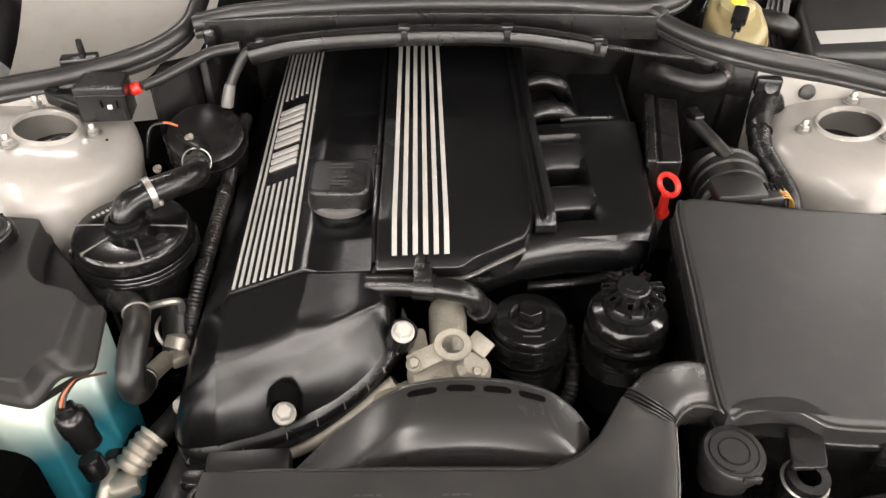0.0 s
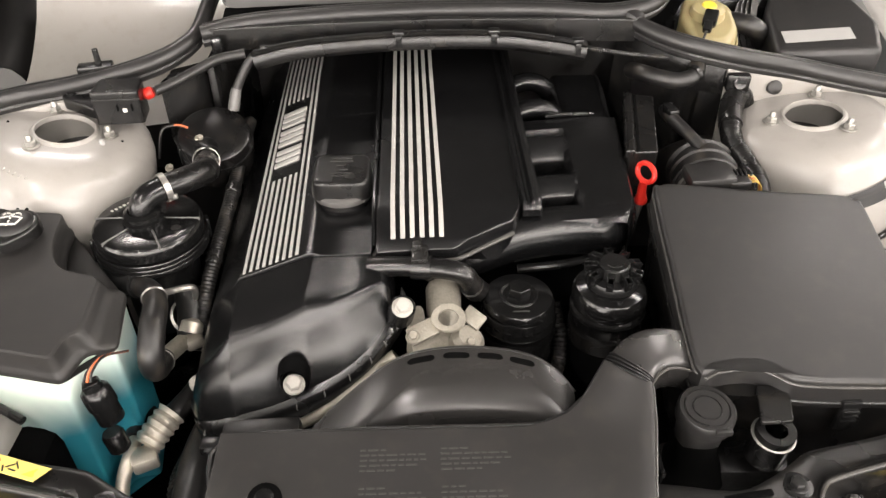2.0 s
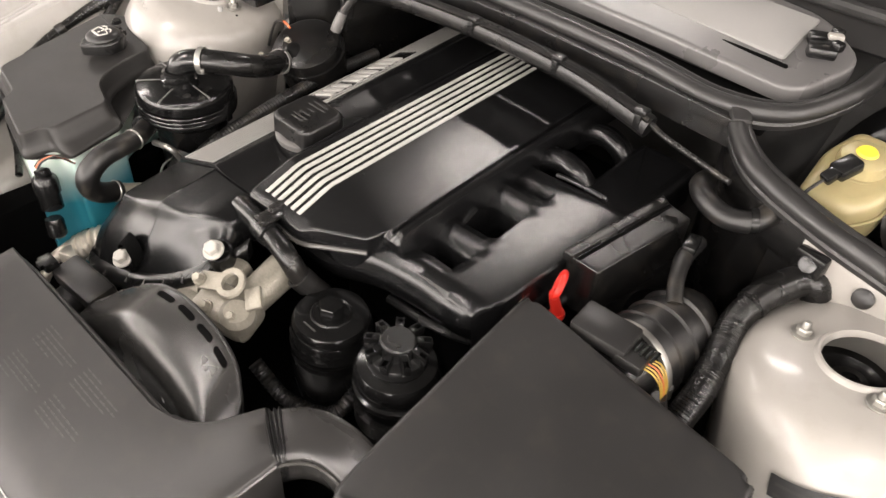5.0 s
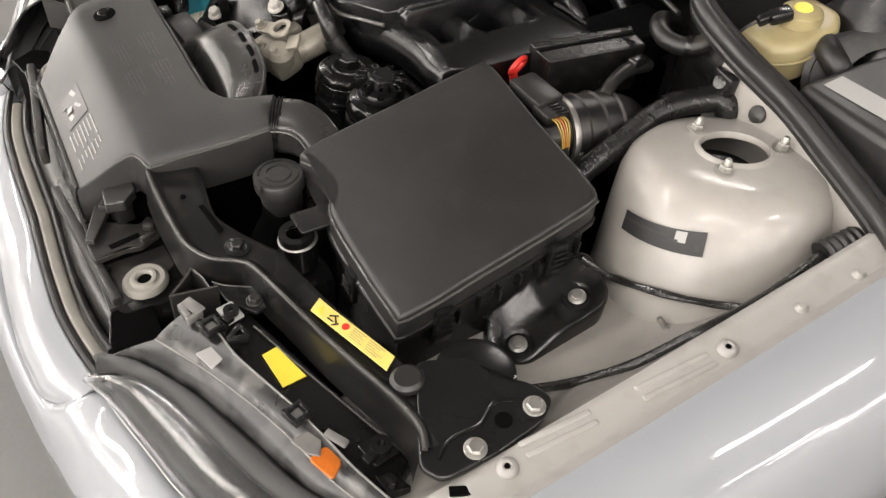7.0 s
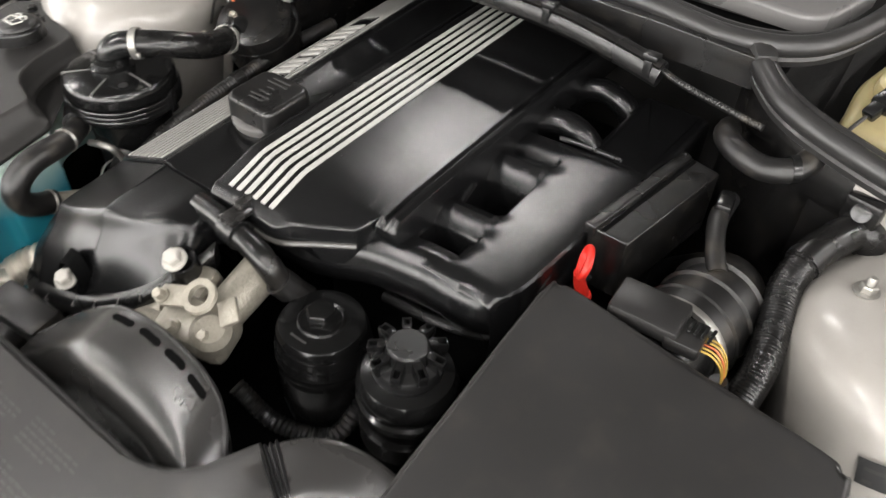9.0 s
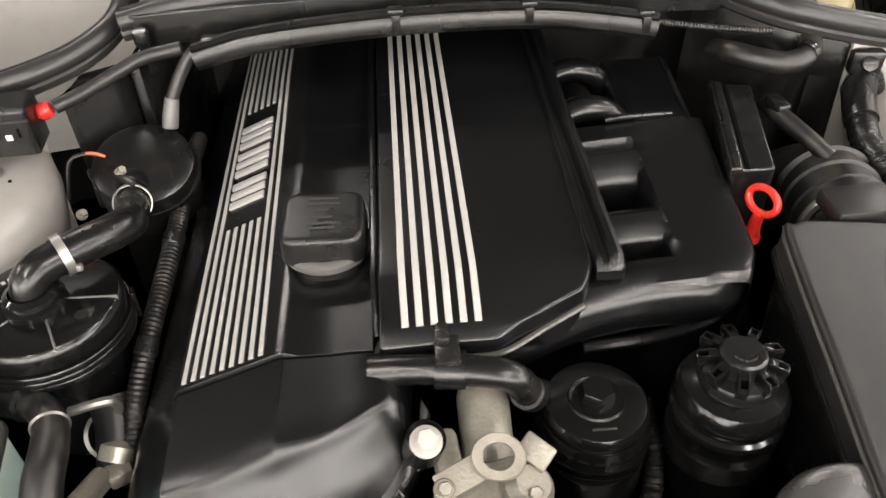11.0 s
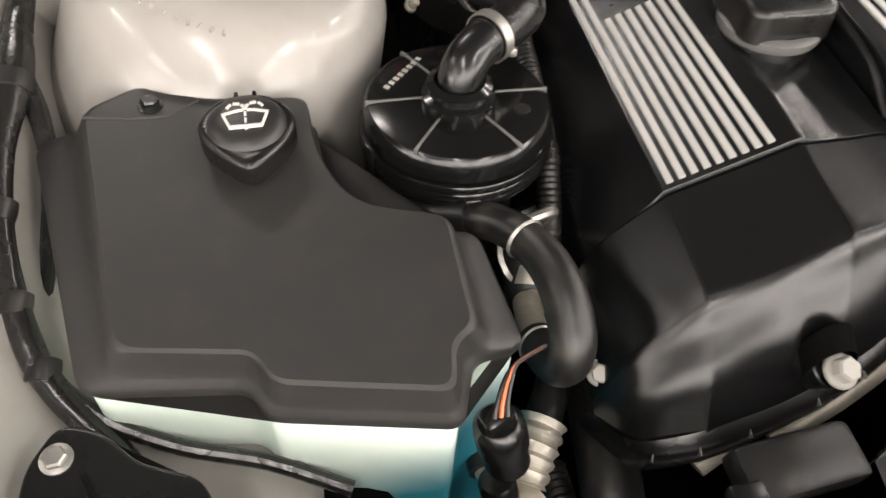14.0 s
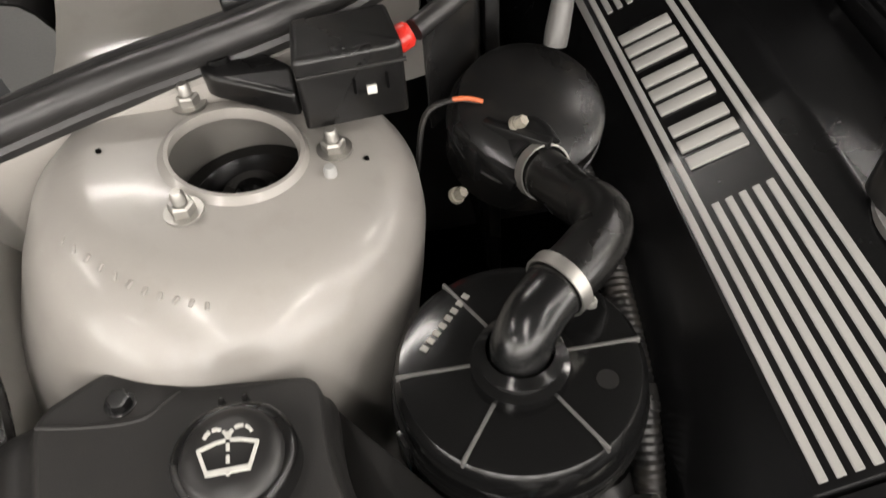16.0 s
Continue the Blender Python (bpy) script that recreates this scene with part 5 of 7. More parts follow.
for c in ((0.577, 0.681, 0.722), (0.588, 0.597, 0.693)):
    part("bolt_well", lathe([(0, 0.003), (0.013, 0.003), (0.014, 0.006), (0.0175, 0.008), (0.019, 0.004), (0.019, -0.01)], c, (0.05, -0.3, 0.95), 28), DARK, ab)
    bolt("foot_bolt", (c[0], c[1] - 0.001, c[2] + 0.004), ab, (0.05, -0.3, 0.95), 0.0105, 0.007, STEEL)

# ---- air flow meter and intake pipe ----
mf = thing("air_flow_meter", (0.37, 0.79, 0.80), "black air flow meter with a steel clamp and plug", "air flow meter")
ax = Vector((0.12, 0.96, -0.02)).normalized()
c0 = Vector((0.368, 0.735, 0.792))


def along(d):
    return tuple(c0 + ax * d)


part("meter_tube", lathe([(0.038, -0.02), (0.041, -0.02), (0.041, 0.055), (0.038, 0.055)], c0, ax, 40), DARK, mf)
part("clamp", lathe([(0.042, 0.048), (0.0475, 0.048), (0.0480, 0.0495), (0.0480, 0.0545), (0.0475, 0.056), (0.042, 0.056)], c0, ax, 40), STEEL, mf, "bright steel hose clamp")
part("clamp_screw", lathe([(0, -0.01), (0.005, -0.01), (0.005, 0.012), (0, 0.012)], tuple(c0 + ax * 0.055 + Vector((0.044, 0, -0.01))), (0, 0.3, -1), 12), STEEL, mf)
part("rubber_boot", tube([along(0.052), along(0.075), along(0.10), along(0.125), tuple(c0 + ax * 0.16 + Vector((-0.015, 0, -0.02))), tuple(c0 + ax * 0.19 + Vector((-0.06, 0, -0.07)))], [0.046, 0.047, 0.046, 0.044, 0.042, 0.04], 32, 5), RUBBER, mf, "ribbed rubber intake boot")
for d in (0.072, 0.098, 0.124):
    part("boot_rib", lathe([(0.044, d - 0.003), (0.0495, d), (0.044, d + 0.003)], c0, ax, 36), RUBBER, mf)
part("sensor_plug", join(box((0.352, 0.752, 0.846), (0.062, 0.040, 0.018), 0.004, rz(4, 4)), box((0.388, 0.750, 0.841), (0.03, 0.034, 0.014), 0.003, rz(4))), LIDPLASTIC, mf, "grey-black sensor plug")
for k in range(4):
    part("plug_pin", box((0.388 + 0.006 * k, 0.755, 0.8495), (0.003, 0.016, 0.003), 0.0006), DARK, mf)
for k in range(5):
    part("wire", tube([(0.402, 0.742 + 0.004 * k, 0.842), (0.414, 0.742 + 0.004 * k, 0.842), (0.424, 0.745 + 0.003 * k, 0.828), (0.427, 0.75 + 0.002 * k, 0.80), (0.42, 0.755, 0.77)], 0.0009, 6, 4), WIREO if k == 2 else WIREY, mf, "yellow and orange sensor wire" if k == 0 else "")
part("wire_sleeve", tube([(0.424, 0.75, 0.812), (0.43, 0.752, 0.78), (0.42, 0.755, 0.72)], 0.008, 10, 4), RUBBER, mf)

# ---- relay box beside the manifold ----
rb = thing("relay_box", (0.29, 0.89, 0.80), "flat black plastic relay box", "relay box")
part("body", warp(slab(fillet([(0.258, 0.812), (0.300, 0.812), (0.326, 0.955), (0.286, 0.962)], 0.004), 0, 0.07, 0.003), lambda x, y, z: (x, y, 0.779 + z + 0.08 * (y - 0.812))), PLASTIC, rb)
part("lid", warp(slab(fillet([(0.254, 0.810), (0.267, 0.810), (0.294, 0.958), (0.282, 0.964)], 0.003), 0, 0.012, 0.003), lambda x, y, z: (x, y, 0.841 + z + 0.08 * (y - 0.812))), PLASTIC, rb)
# strip in shadow black laid on the box for the shaded groove
part("lid_groove", warp(slab([(0.2705, 0.813), (0.2750, 0.813), (0.2995, 0.956), (0.2950, 0.957)], 0, 0.003, 0.0005, 2), lambda x, y, z: (x, y, 0.8470 + z + 0.08 * (y - 0.812))), HOLE, rb, "dark groove beside the lid")

# ---- hoses at the firewall ----
ch = thing("coolant_hose", (0.45, 0.9, 0.82), "thick black corrugated hose beside the strut tower", "hose")
part("hose", tube([(0.450, 0.960, 0.845), (0.440, 0.93, 0.842), (0.432, 0.90, 0.833), (0.431, 0.875, 0.822), (0.440, 0.835, 0.81), (0.446, 0.795, 0.797), (0.442, 0.755, 0.76), (0.43, 0.74, 0.70)], 0.0150, 18, 6, ribs=(0.0034, 0.0006)), HOSEP, ch)
part("elbow", tube([(0.475, 0.975, 0.835), (0.468, 0.972, 0.848), (0.455, 0.962, 0.850), (0.438, 0.925, 0.842), (0.433, 0.905, 0.836)], 0.0175, 16, 6), HOSEP, ch, "smooth rubber elbow")
hv = thing("heater_hose", (0.36, 0.97, 0.88), "looped black rubber heater hose", "hose")
part("end_clip", lathe([(0.0125, -0.004), (0.014, -0.004), (0.014, 0.004), (0.0125, 0.004)], (0.386, 0.967, 0.8875), (0.8, 0.55, 0.12), 24), DARK, hv)
part("hose", tube([(0.305, 1.02, 0.872), (0.312, 0.985, 0.884), (0.333, 0.962, 0.886), (0.362, 0.955, 0.884), (0.388, 0.968, 0.888), (0.402, 1.005, 0.902)], 0.0125, 16, 6), RUBBER, hv)
lb = thing("bulkhead_bracket", (0.43, 0.98, 0.87), "black plastic bulkhead bracket with a turn lock", "bracket")
part("plate", warp(slab(fillet([(0.405, 0.985), (0.47, 0.975), (0.475, 0.99), (0.41, 1.0)], 0.003), 0.72, 0.89, 0.004), lambda x, y, z: (x, y, z)), PLASTIC, lb)
part("tab", box((0.456, 0.968, 0.874), (0.035, 0.016, 0.028), 0.004, rz(-10)), PLASTIC, lb)
part("turn_lock", lathe([(0, 0.004), (0.009, 0.003), (0.010, 0), (0, 0)], (0.456, 0.960, 0.876), (0, -0.9, 0.4), 20), GLOSS, lb)
sv = thing("idle_hose", (0.35, 0.88, 0.80), "thin black vacuum hose with a plug", "hose")
part("hose", tube([(0.345, 0.95, 0.84), (0.348, 0.91, 0.843), (0.36, 0.875, 0.84), (0.375, 0.85, 0.83)], [0.009, 0.010, 0.009, 0.010], 12, 5), RUBBER, sv)
part("plug", box((0.346, 0.925, 0.85), (0.016, 0.03, 0.016), 0.004, rz(10)), DARK, sv)
cl = thing("corrugated_loom", (0.28, 1.0, 0.91), "thin corrugated black wiring loom", "wiring loom")
part("sleeve", tube([(0.222, 1.005, 0.917), (0.25, 0.99, 0.918), (0.29, 0.985, 0.914), (0.345, 0.975, 0.912)], 0.0030, 10, 6, ribs=(0.0032, 0.0008)), RUBBER, cl)
gr = thing("grommet", (0.518, 0.972, 0.865), "black rubber grommet in the bulkhead", "grommet")
part("disc", lathe([(0, 0.003), (0.008, 0.003), (0.011, 0.001), (0.011, -0.01), (0, -0.01)], (0.516, 0.968, 0.864), (0, -0.95, 0.3), 22), RUBBER, gr)

# ---- brake fluid reservoir, cabin filter housing ----
bf = thing("brake_fluid_reservoir", (0.44, 1.09, 0.87), "yellowed translucent brake fluid reservoir with cap", "reservoir")
part("tank", warp(slab(fillet([(0.40, 1.03), (0.455, 1.03), (0.48, 1.06), (0.485, 1.12), (0.46, 1.15), (0.41, 1.15), (0.395, 1.10)], 0.014), 0, 0.052, 0.012, 5), lambda x, y, z: (x, y, 0.860 + z + 0.25 * (y - 1.03))), AMBER, bf)
part("lower_tank", warp(slab(fillet([(0.41, 1.045), (0.45, 1.045), (0.47, 1.07), (0.472, 1.11), (0.45, 1.135), (0.42, 1.135), (0.408, 1.10)], 0.012), 0, 0.05, 0.004, 3), lambda x, y, z: (x, y, 0.812 + z + 0.25 * (y - 1.03))), DARK, bf, "dark master cylinder below the tank")
part("cap_ring", lathe([(0.026, 0.004), (0.0315, 0.004), (0.033, 0.008), (0.0315, 0.012), (0.026, 0.012)], (0.437, 1.10, 0.915), (0, -0.15, 1), 30), AMBER, bf)
part("tank_seam", tube([(x, y, 0.888 + 0.25 * (y - 1.03)) for x, y in ((0.398, 1.10), (0.402, 1.04), (0.43, 1.029), (0.458, 1.032), (0.48, 1.06), (0.486, 1.10))], 0.0022, 8, 5), AMBER, bf)
part("cap", lathe([(0, 0.03), (0.02, 0.03), (0.026, 0.026), (0.028, 0.015), (0.028, 0)], (0.437, 1.10, 0.915), (0, -0.15, 1), 30), AMBER, bf)
part("cap_disc", lathe([(0, 0.0325), (0.010, 0.0325), (0.012, 0.030), (0.015, 0.02), (0, 0.02)], (0.437, 1.10, 0.915), (0, -0.15, 1), 24), YELLOW, bf, "yellow printed disc on the cap")
part("level_plug", join(box((0.43, 1.062, 0.937), (0.022, 0.03, 0.016), 0.004, rz(-25, 20)), box((0.422, 1.045, 0.93), (0.014, 0.018, 0.012), 0.003, rz(-25, 30))), DARK, bf, "black level sensor plug")
part("wire", tube([(0.42, 1.04, 0.928), (0.41, 1.025, 0.91), (0.405, 1.02, 0.88)], 0.002, 8, 4), RUBBER, bf)
bs = thing("brake_booster", (0.55, 1.2, 0.85), "black round brake servo behind the reservoir", "brake servo")
part("shell", lathe([(0, 0.06), (0.05, 0.055), (0.10, 0.03), (0.115, 0), (0.11, -0.04), (0, -0.05)], (0.50, 1.20, 0.87), (0.1, -1, 0.1), 40), DARK, bs)
part("pipe", tube([(0.47, 1.12, 0.91), (0.50, 1.09, 0.915), (0.525, 1.09, 0.90), (0.53, 1.11, 0.86)], 0.016, 14, 5), RUBBER, bs)
for k in range(4):
    part("bellows_ring", lathe([(0.05, -0.004), (0.058 + 0.003 * k, 0), (0.05, 0.004)], (0.52 + 0.012 * k, 1.12 + 0.006 * k, 0.885), (0.7, -0.5, 0.4), 28), RUBBER, bs)
cf = thing("cabin_filter_housing", (0.6, 1.06, 0.86), "black plastic cabin air duct with a paper label", "air duct")
part("body", warp(slab(fillet([(0.525, 1.012), (0.68, 0.992), (0.70, 1.06), (0.66, 1.24), (0.60, 1.25), (0.54, 1.12)], 0.012), 0, 0.09, 0.010, 4), lambda x, y, z: (x, y, 0.81 + z + 0.22 * (y - 1.0) + 0.10 * (x - 0.53))), LIDPLASTIC, cf)
lm = rz(-4, 12, -5)
part("paper_label", box((0.597, 1.040, 0.9165), (0.105, 0.030, 0.0006), 0, lm), PAPER, cf, "silver-white paper label")

# ---- front panel (radiator support) ----
sp = thing("radiator_support", (0, 0.38, 0.6), "black painted front panel over the radiator", "front panel")
BEAM = ((0.187, 0.305, 0.366), (0.23, 0.304, 0.361), (0.285, 0.306, 0.356), (0.324, 0.311, 0.372), (0.353, 0.328, 0.390), (0.372, 0.356, 0.402), (0.391, 0.367, 0.407), (0.46, 0.384, 0.420), (0.525, 0.395, 0.433), (0.587, 0.408, 0.446), (0.636, 0.419, 0.458), (0.668, 0.421, 0.475), (0.690, 0.414, 0.498))


def beam_z(x):
    return lerp(x, (0.18, 0.25, 0.347, 0.47, 0.59, 0.66, 0.70), (0.738, 0.735, 0.7285, 0.7315, 0.752, 0.7605, 0.762))


for sg in (1, -1):
    rows = []
    for x, yf, yb in BEAM:
        z = beam_z(x)
        rows.append([(sg * x, yb + 0.003, z - 0.055), (sg * x, yb, z - 0.008), (sg * x, yb - 0.005, z), (sg * x, yb * 0.6 + yf * 0.4, z - 0.001), (sg * x, yf + 0.010, z - 0.001), (sg * x, yf + 0.004, z + 0.0025), (sg * x, yf, z + 0.003), (sg * x, yf - 0.0035, z), (sg * x, yf - 0.006, z - 0.018), (sg * x, yf - 0.009, z - 0.050)])
    beam = part("beam", loft(rows, 4, 5), BEAMP, sp, "gloss black painted beam beside the headlight")
    part("beam_edge", tube([(sg * x, yf - 0.0005, beam_z(x) + 0.0018) for x, yf, yb in BEAM], 0.0024, 8, 5), EDGEP, beam, "folded lip along the beam")

    def on_beam(u, v, lift=0.0):
        """A place on the sticker: u along the beam, v across it."""
        x = 0.4615 + 0.1185 * u + 0.0135 * v
        y = 0.4125 + 0.0290 * u - 0.0165 * v
        return (sg * x if sg > 0 else sg * x + 0.052, y - (0 if sg > 0 else 0.010), beam_z(x) + 0.0018 + lift)

    def patch(name, u0, u1, v0, v1, material, lift, label=""):
        return part(name, rings([[on_beam(u0 + (u1 - u0) * i / 8, v, lift - 0.0006 * (v in (v0, v1))) for i in range(9)] for v in (v0, v0 * 0.97 + v1 * 0.03, v0 * 0.03 + v1 * 0.97, v1)], False), material, beam, label)

    patch("warning_sticker", 0, 1, 0, 1, PALEYELLOW, 0.0004, "pale yellow warning sticker")
    for k in range(5):
        v = 0.14 + 0.15 * k
        for u0, u1 in ((0.50, 0.66 - 0.03 * (k % 2)), (0.70, 0.90 - 0.05 * (k % 3))):
            patch("print_bar", u0, u1, v, v + 0.055, OCHRE, 0.0008)
    part("red_mark", lathe([(0, 0.0008), (0.0042, 0.0008), (0.0042, 0)], on_beam(0.42, 0.45, 0.0008), (0, -0.1, 0.98), 18), RED, beam)
    part("black_mark", join(*[box(on_beam(u, v, 0.0009), (l, 0.0016, 0.0006), 0, rz(sg * a)) for u, v, l, a in ((0.25, 0.35, 0.010, 60), (0.29, 0.5, 0.011, -20), (0.24, 0.7, 0.009, 20), (0.31, 0.75, 0.008, 75))]), BLACKMARK, beam)
    part("warning_triangle", rings([[on_beam(0.04 + 0.10 * c, 0.2 + 0.6 * r, 0.0008) for c, r in ((0, 1), (1, 1), (0.5, 0))], [on_beam(0.04 + 0.10 * c, 0.2 + 0.6 * r, 0.0010) for c, r in ((0.2, 0.88), (0.8, 0.88), (0.5, 0.3))]]), YELLOW, beam, "yellow warning triangle")
    part("plug", lathe([(0, 0.007), (0.013, 0.007), (0.017, 0.004), (0.018, 0)], (sg * 0.614, 0.437, 0.757), (-0.1 * sg, -0.1, 1), 28), LIDPLASTIC, beam, "round black plastic plug")
    part("bolt_ring", lathe([(0, 0.0012), (0.0125, 0.0012), (0.0155, 0.0008), (0.016, -0.002)], (sg * 0.347, 0.361, 0.7285), n=26), DARK, beam)
    bolt("beam_bolt", (sg * 0.347, 0.361, 0.729), beam, r=0.011, h=0.007, material=DARK)
    part("drill_hole", lathe([(0, 0.0008), (0.0032, 0.0008), (0.0034, -0.002)], (sg * 0.245, 0.330, 0.7350), n=14), HOLE, beam)
    part("long_slot", box((sg * 0.292, 0.348, 0.7325), (0.052, 0.007, 0.003), 0.001, rz(sg * 8)), HOLE, beam, "dark slot in the beam")
    # end bracket bolted to the fender flange
    ox, oy, oz = (0, 0, 0) if sg > 0 else (0.036, 0.008, -0.031)
    endz = lambda y: 0.7575 + 0.10 * (y - 0.46) + oz
    part("end_bracket", warp(slab(fillet([(sg * 0.60, 0.452), (sg * 0.655, 0.425), (sg * 0.70, 0.402), (sg * 0.721, 0.414), (sg * 0.722, 0.47), (sg * 0.716, 0.522), (sg * 0.700, 0.546), (sg * 0.674, 0.536), (sg * 0.655, 0.515), (sg * 0.62, 0.50)], 0.010), 0, 0.006, 0.0022), lambda x, y, z: (x + ox, y + oy, endz(y) + z)), DARK, beam, "gloss black end bracket")
    for x, y in ((0.699, 0.524), (0.709, 0.454)):
        bolt("bracket_bolt", (sg * x + ox, y + oy, endz(y) + 0.006), beam, (0, -0.1, 0.99), 0.0110 if sg > 0 else 0.0095, 0.006, STEEL, "zinc flanged bolt")
    part("bracket_hole", lathe([(0, 0.0068), (0.0085, 0.0068), (0.0085, 0)], (sg * 0.697 + ox, 0.492 + oy, endz(0.492)), (0, -0.1, 0.99), 22), HOLE, beam)
    part("pressed_rib", tube([(sg * 0.684 + ox, 0.512 + oy, endz(0.512) + 0.0055), (sg * 0.678 + ox, 0.492 + oy, endz(0.49) + 0.0062), (sg * 0.690 + ox, 0.47 + oy, endz(0.47) + 0.0062), (sg * 0.690 + ox, 0.44 + oy, endz(0.44) + 0.0058), (sg * 0.702 + ox, 0.42 + oy, endz(0.42) + 0.0055)], 0.0022, 8, 5), GLOSS, beam, "glossy pressed rib")

# front carrier between the headlights
part("carrier", box((0, 0.27, 0.60), (0.60, 0.10, 0.05), 0.012), PLASTIC, sp)
for sg in (1, -1):
    flat = lambda pts, z0, z1, r=0.003: warp(slab(fillet([(sg * x, y) for x, y in (pts if sg > 0 else pts[::-1])], r), z0, z1, 0.0012), lambda x, y, z: (x, y, z))
    plate = part("catch_plate", flat(((0.211, 0.214), (0.287, 0.215), (0.277, 0.262), (0.243, 0.306), (0.203, 0.303)), 0.616, 0.628), LATCHP, sp, "dusty black catch plate")
    ring = part("stop_ring", lathe([(0.0080, 0.003), (0.0090, 0.0085), (0.0115, 0.0105), (0.0150, 0.0105), (0.0170, 0.0075), (0.0190, 0.0068), (0.0210, 0.0080), (0.0245, 0.0078), (0.0275, 0.0045), (0.0285, 0.0)], (sg * 0.262, 0.265, 0.630), (0, -0.1, 1), 36), RINGP, sp, "pale rubber bonnet stop ring")
    part("stop_hole", lathe([(0, 0.006), (0.0090, 0.006)], (sg * 0.262, 0.265, 0.630), (0, -0.1, 1), 20), HOLE, ring)
    for cx, cy in ((0.222, 0.227), (0.270, 0.228)):
        bolt("plate_screw", (sg * cx, cy, 0.628), sp, r=0.0065, h=0.007, material=DARK)
    # solid block in shadow black for the shade of an open pocket
    part("cover_block", flat(((0.284, 0.216), (0.333, 0.204), (0.360, 0.237), (0.347, 0.262), (0.275, 0.264)), 0.50, 0.622, 0.002), HOLE, sp, "deep black pocket box")
    part("pocket_edge", tube([(sg * x, y, 0.6215) for x, y in ((0.275, 0.263), (0.282, 0.240), (0.285, 0.217), (0.31, 0.210), (0.333, 0.204))], 0.0013, 6, 2), EDGEP, sp)
    slotp = part("slotted_plate", flat(((0.185, 0.215), (0.219, 0.217), (0.213, 0.255), (0.216, 0.274), (0.201, 0.302), (0.181, 0.305), (0.160, 0.296), (0.172, 0.283), (0.147, 0.236)), 0.640, 0.648), LATCHP, sp, "slotted black latch plate")
    part("plate_slot", box((sg * 0.1985, 0.2585, 0.6482), (0.0085, 0.040, 0.0016), 0.0006, rz(13 * sg)), HOLE, slotp, "dark slot")
    part("plate_lug", join(box((sg * 0.188, 0.292, 0.653), (0.012, 0.014, 0.010), 0.002, rz(-20 * sg)), box((sg * 0.205, 0.285, 0.651), (0.008, 0.020, 0.008), 0.002, rz(25 * sg))), LATCHP, slotp)
    part("latch_lever", join(flat(((0.128, 0.240), (0.190, 0.214), (0.196, 0.224), (0.140, 0.256)), 0.652, 0.660, 0.002), box((sg * 0.140, 0.252, 0.664), (0.020, 0.014, 0.014), 0.003, rz(-30 * sg))), LATCHP, sp, "black latch lever")
    part("clip_cover", warp(slab(fillet([(sg * x, y) for x, y in (((0.136, 0.251), (0.164, 0.249), (0.174, 0.271), (0.160, 0.288), (0.135, 0.290), (0.118, 0.268))[::sg])], 0.002), 0.676, 0.690, 0.002), lambda x, y, z: (x, y, z + 0.25 * (y - 0.27))), ARCHP, sp, "angular grey-black clip cover")
    part("clip_stem", box((sg * 0.150, 0.268, 0.650), (0.030, 0.024, 0.05), 0.004, rz(10 * sg)), DARK, sp)
    part("edge_rail", box((sg * 0.165, 0.214, 0.626), (0.24, 0.012, 0.030), 0.003, rz(6 * sg)), LATCHP, sp)
    for pts in (((0.319, 0.322), (0.345, 0.300), (0.367, 0.276)), ((0.367, 0.276), (0.370, 0.300), (0.374, 0.327)), ((0.335, 0.309), (0.352, 0.315), (0.372, 0.318))):
        part("web", loft([[(sg * x, y, 0.704), (sg * x, y, 0.690), (sg * x, y + 0.001, 0.655)] for x, y in pts], 3, 2, 0.0025), LATCHP, sp)
        part("web_edge", tube([(sg * x, y, 0.7045) for x, y in pts], 0.0011, 6, 3), EDGEP, sp)


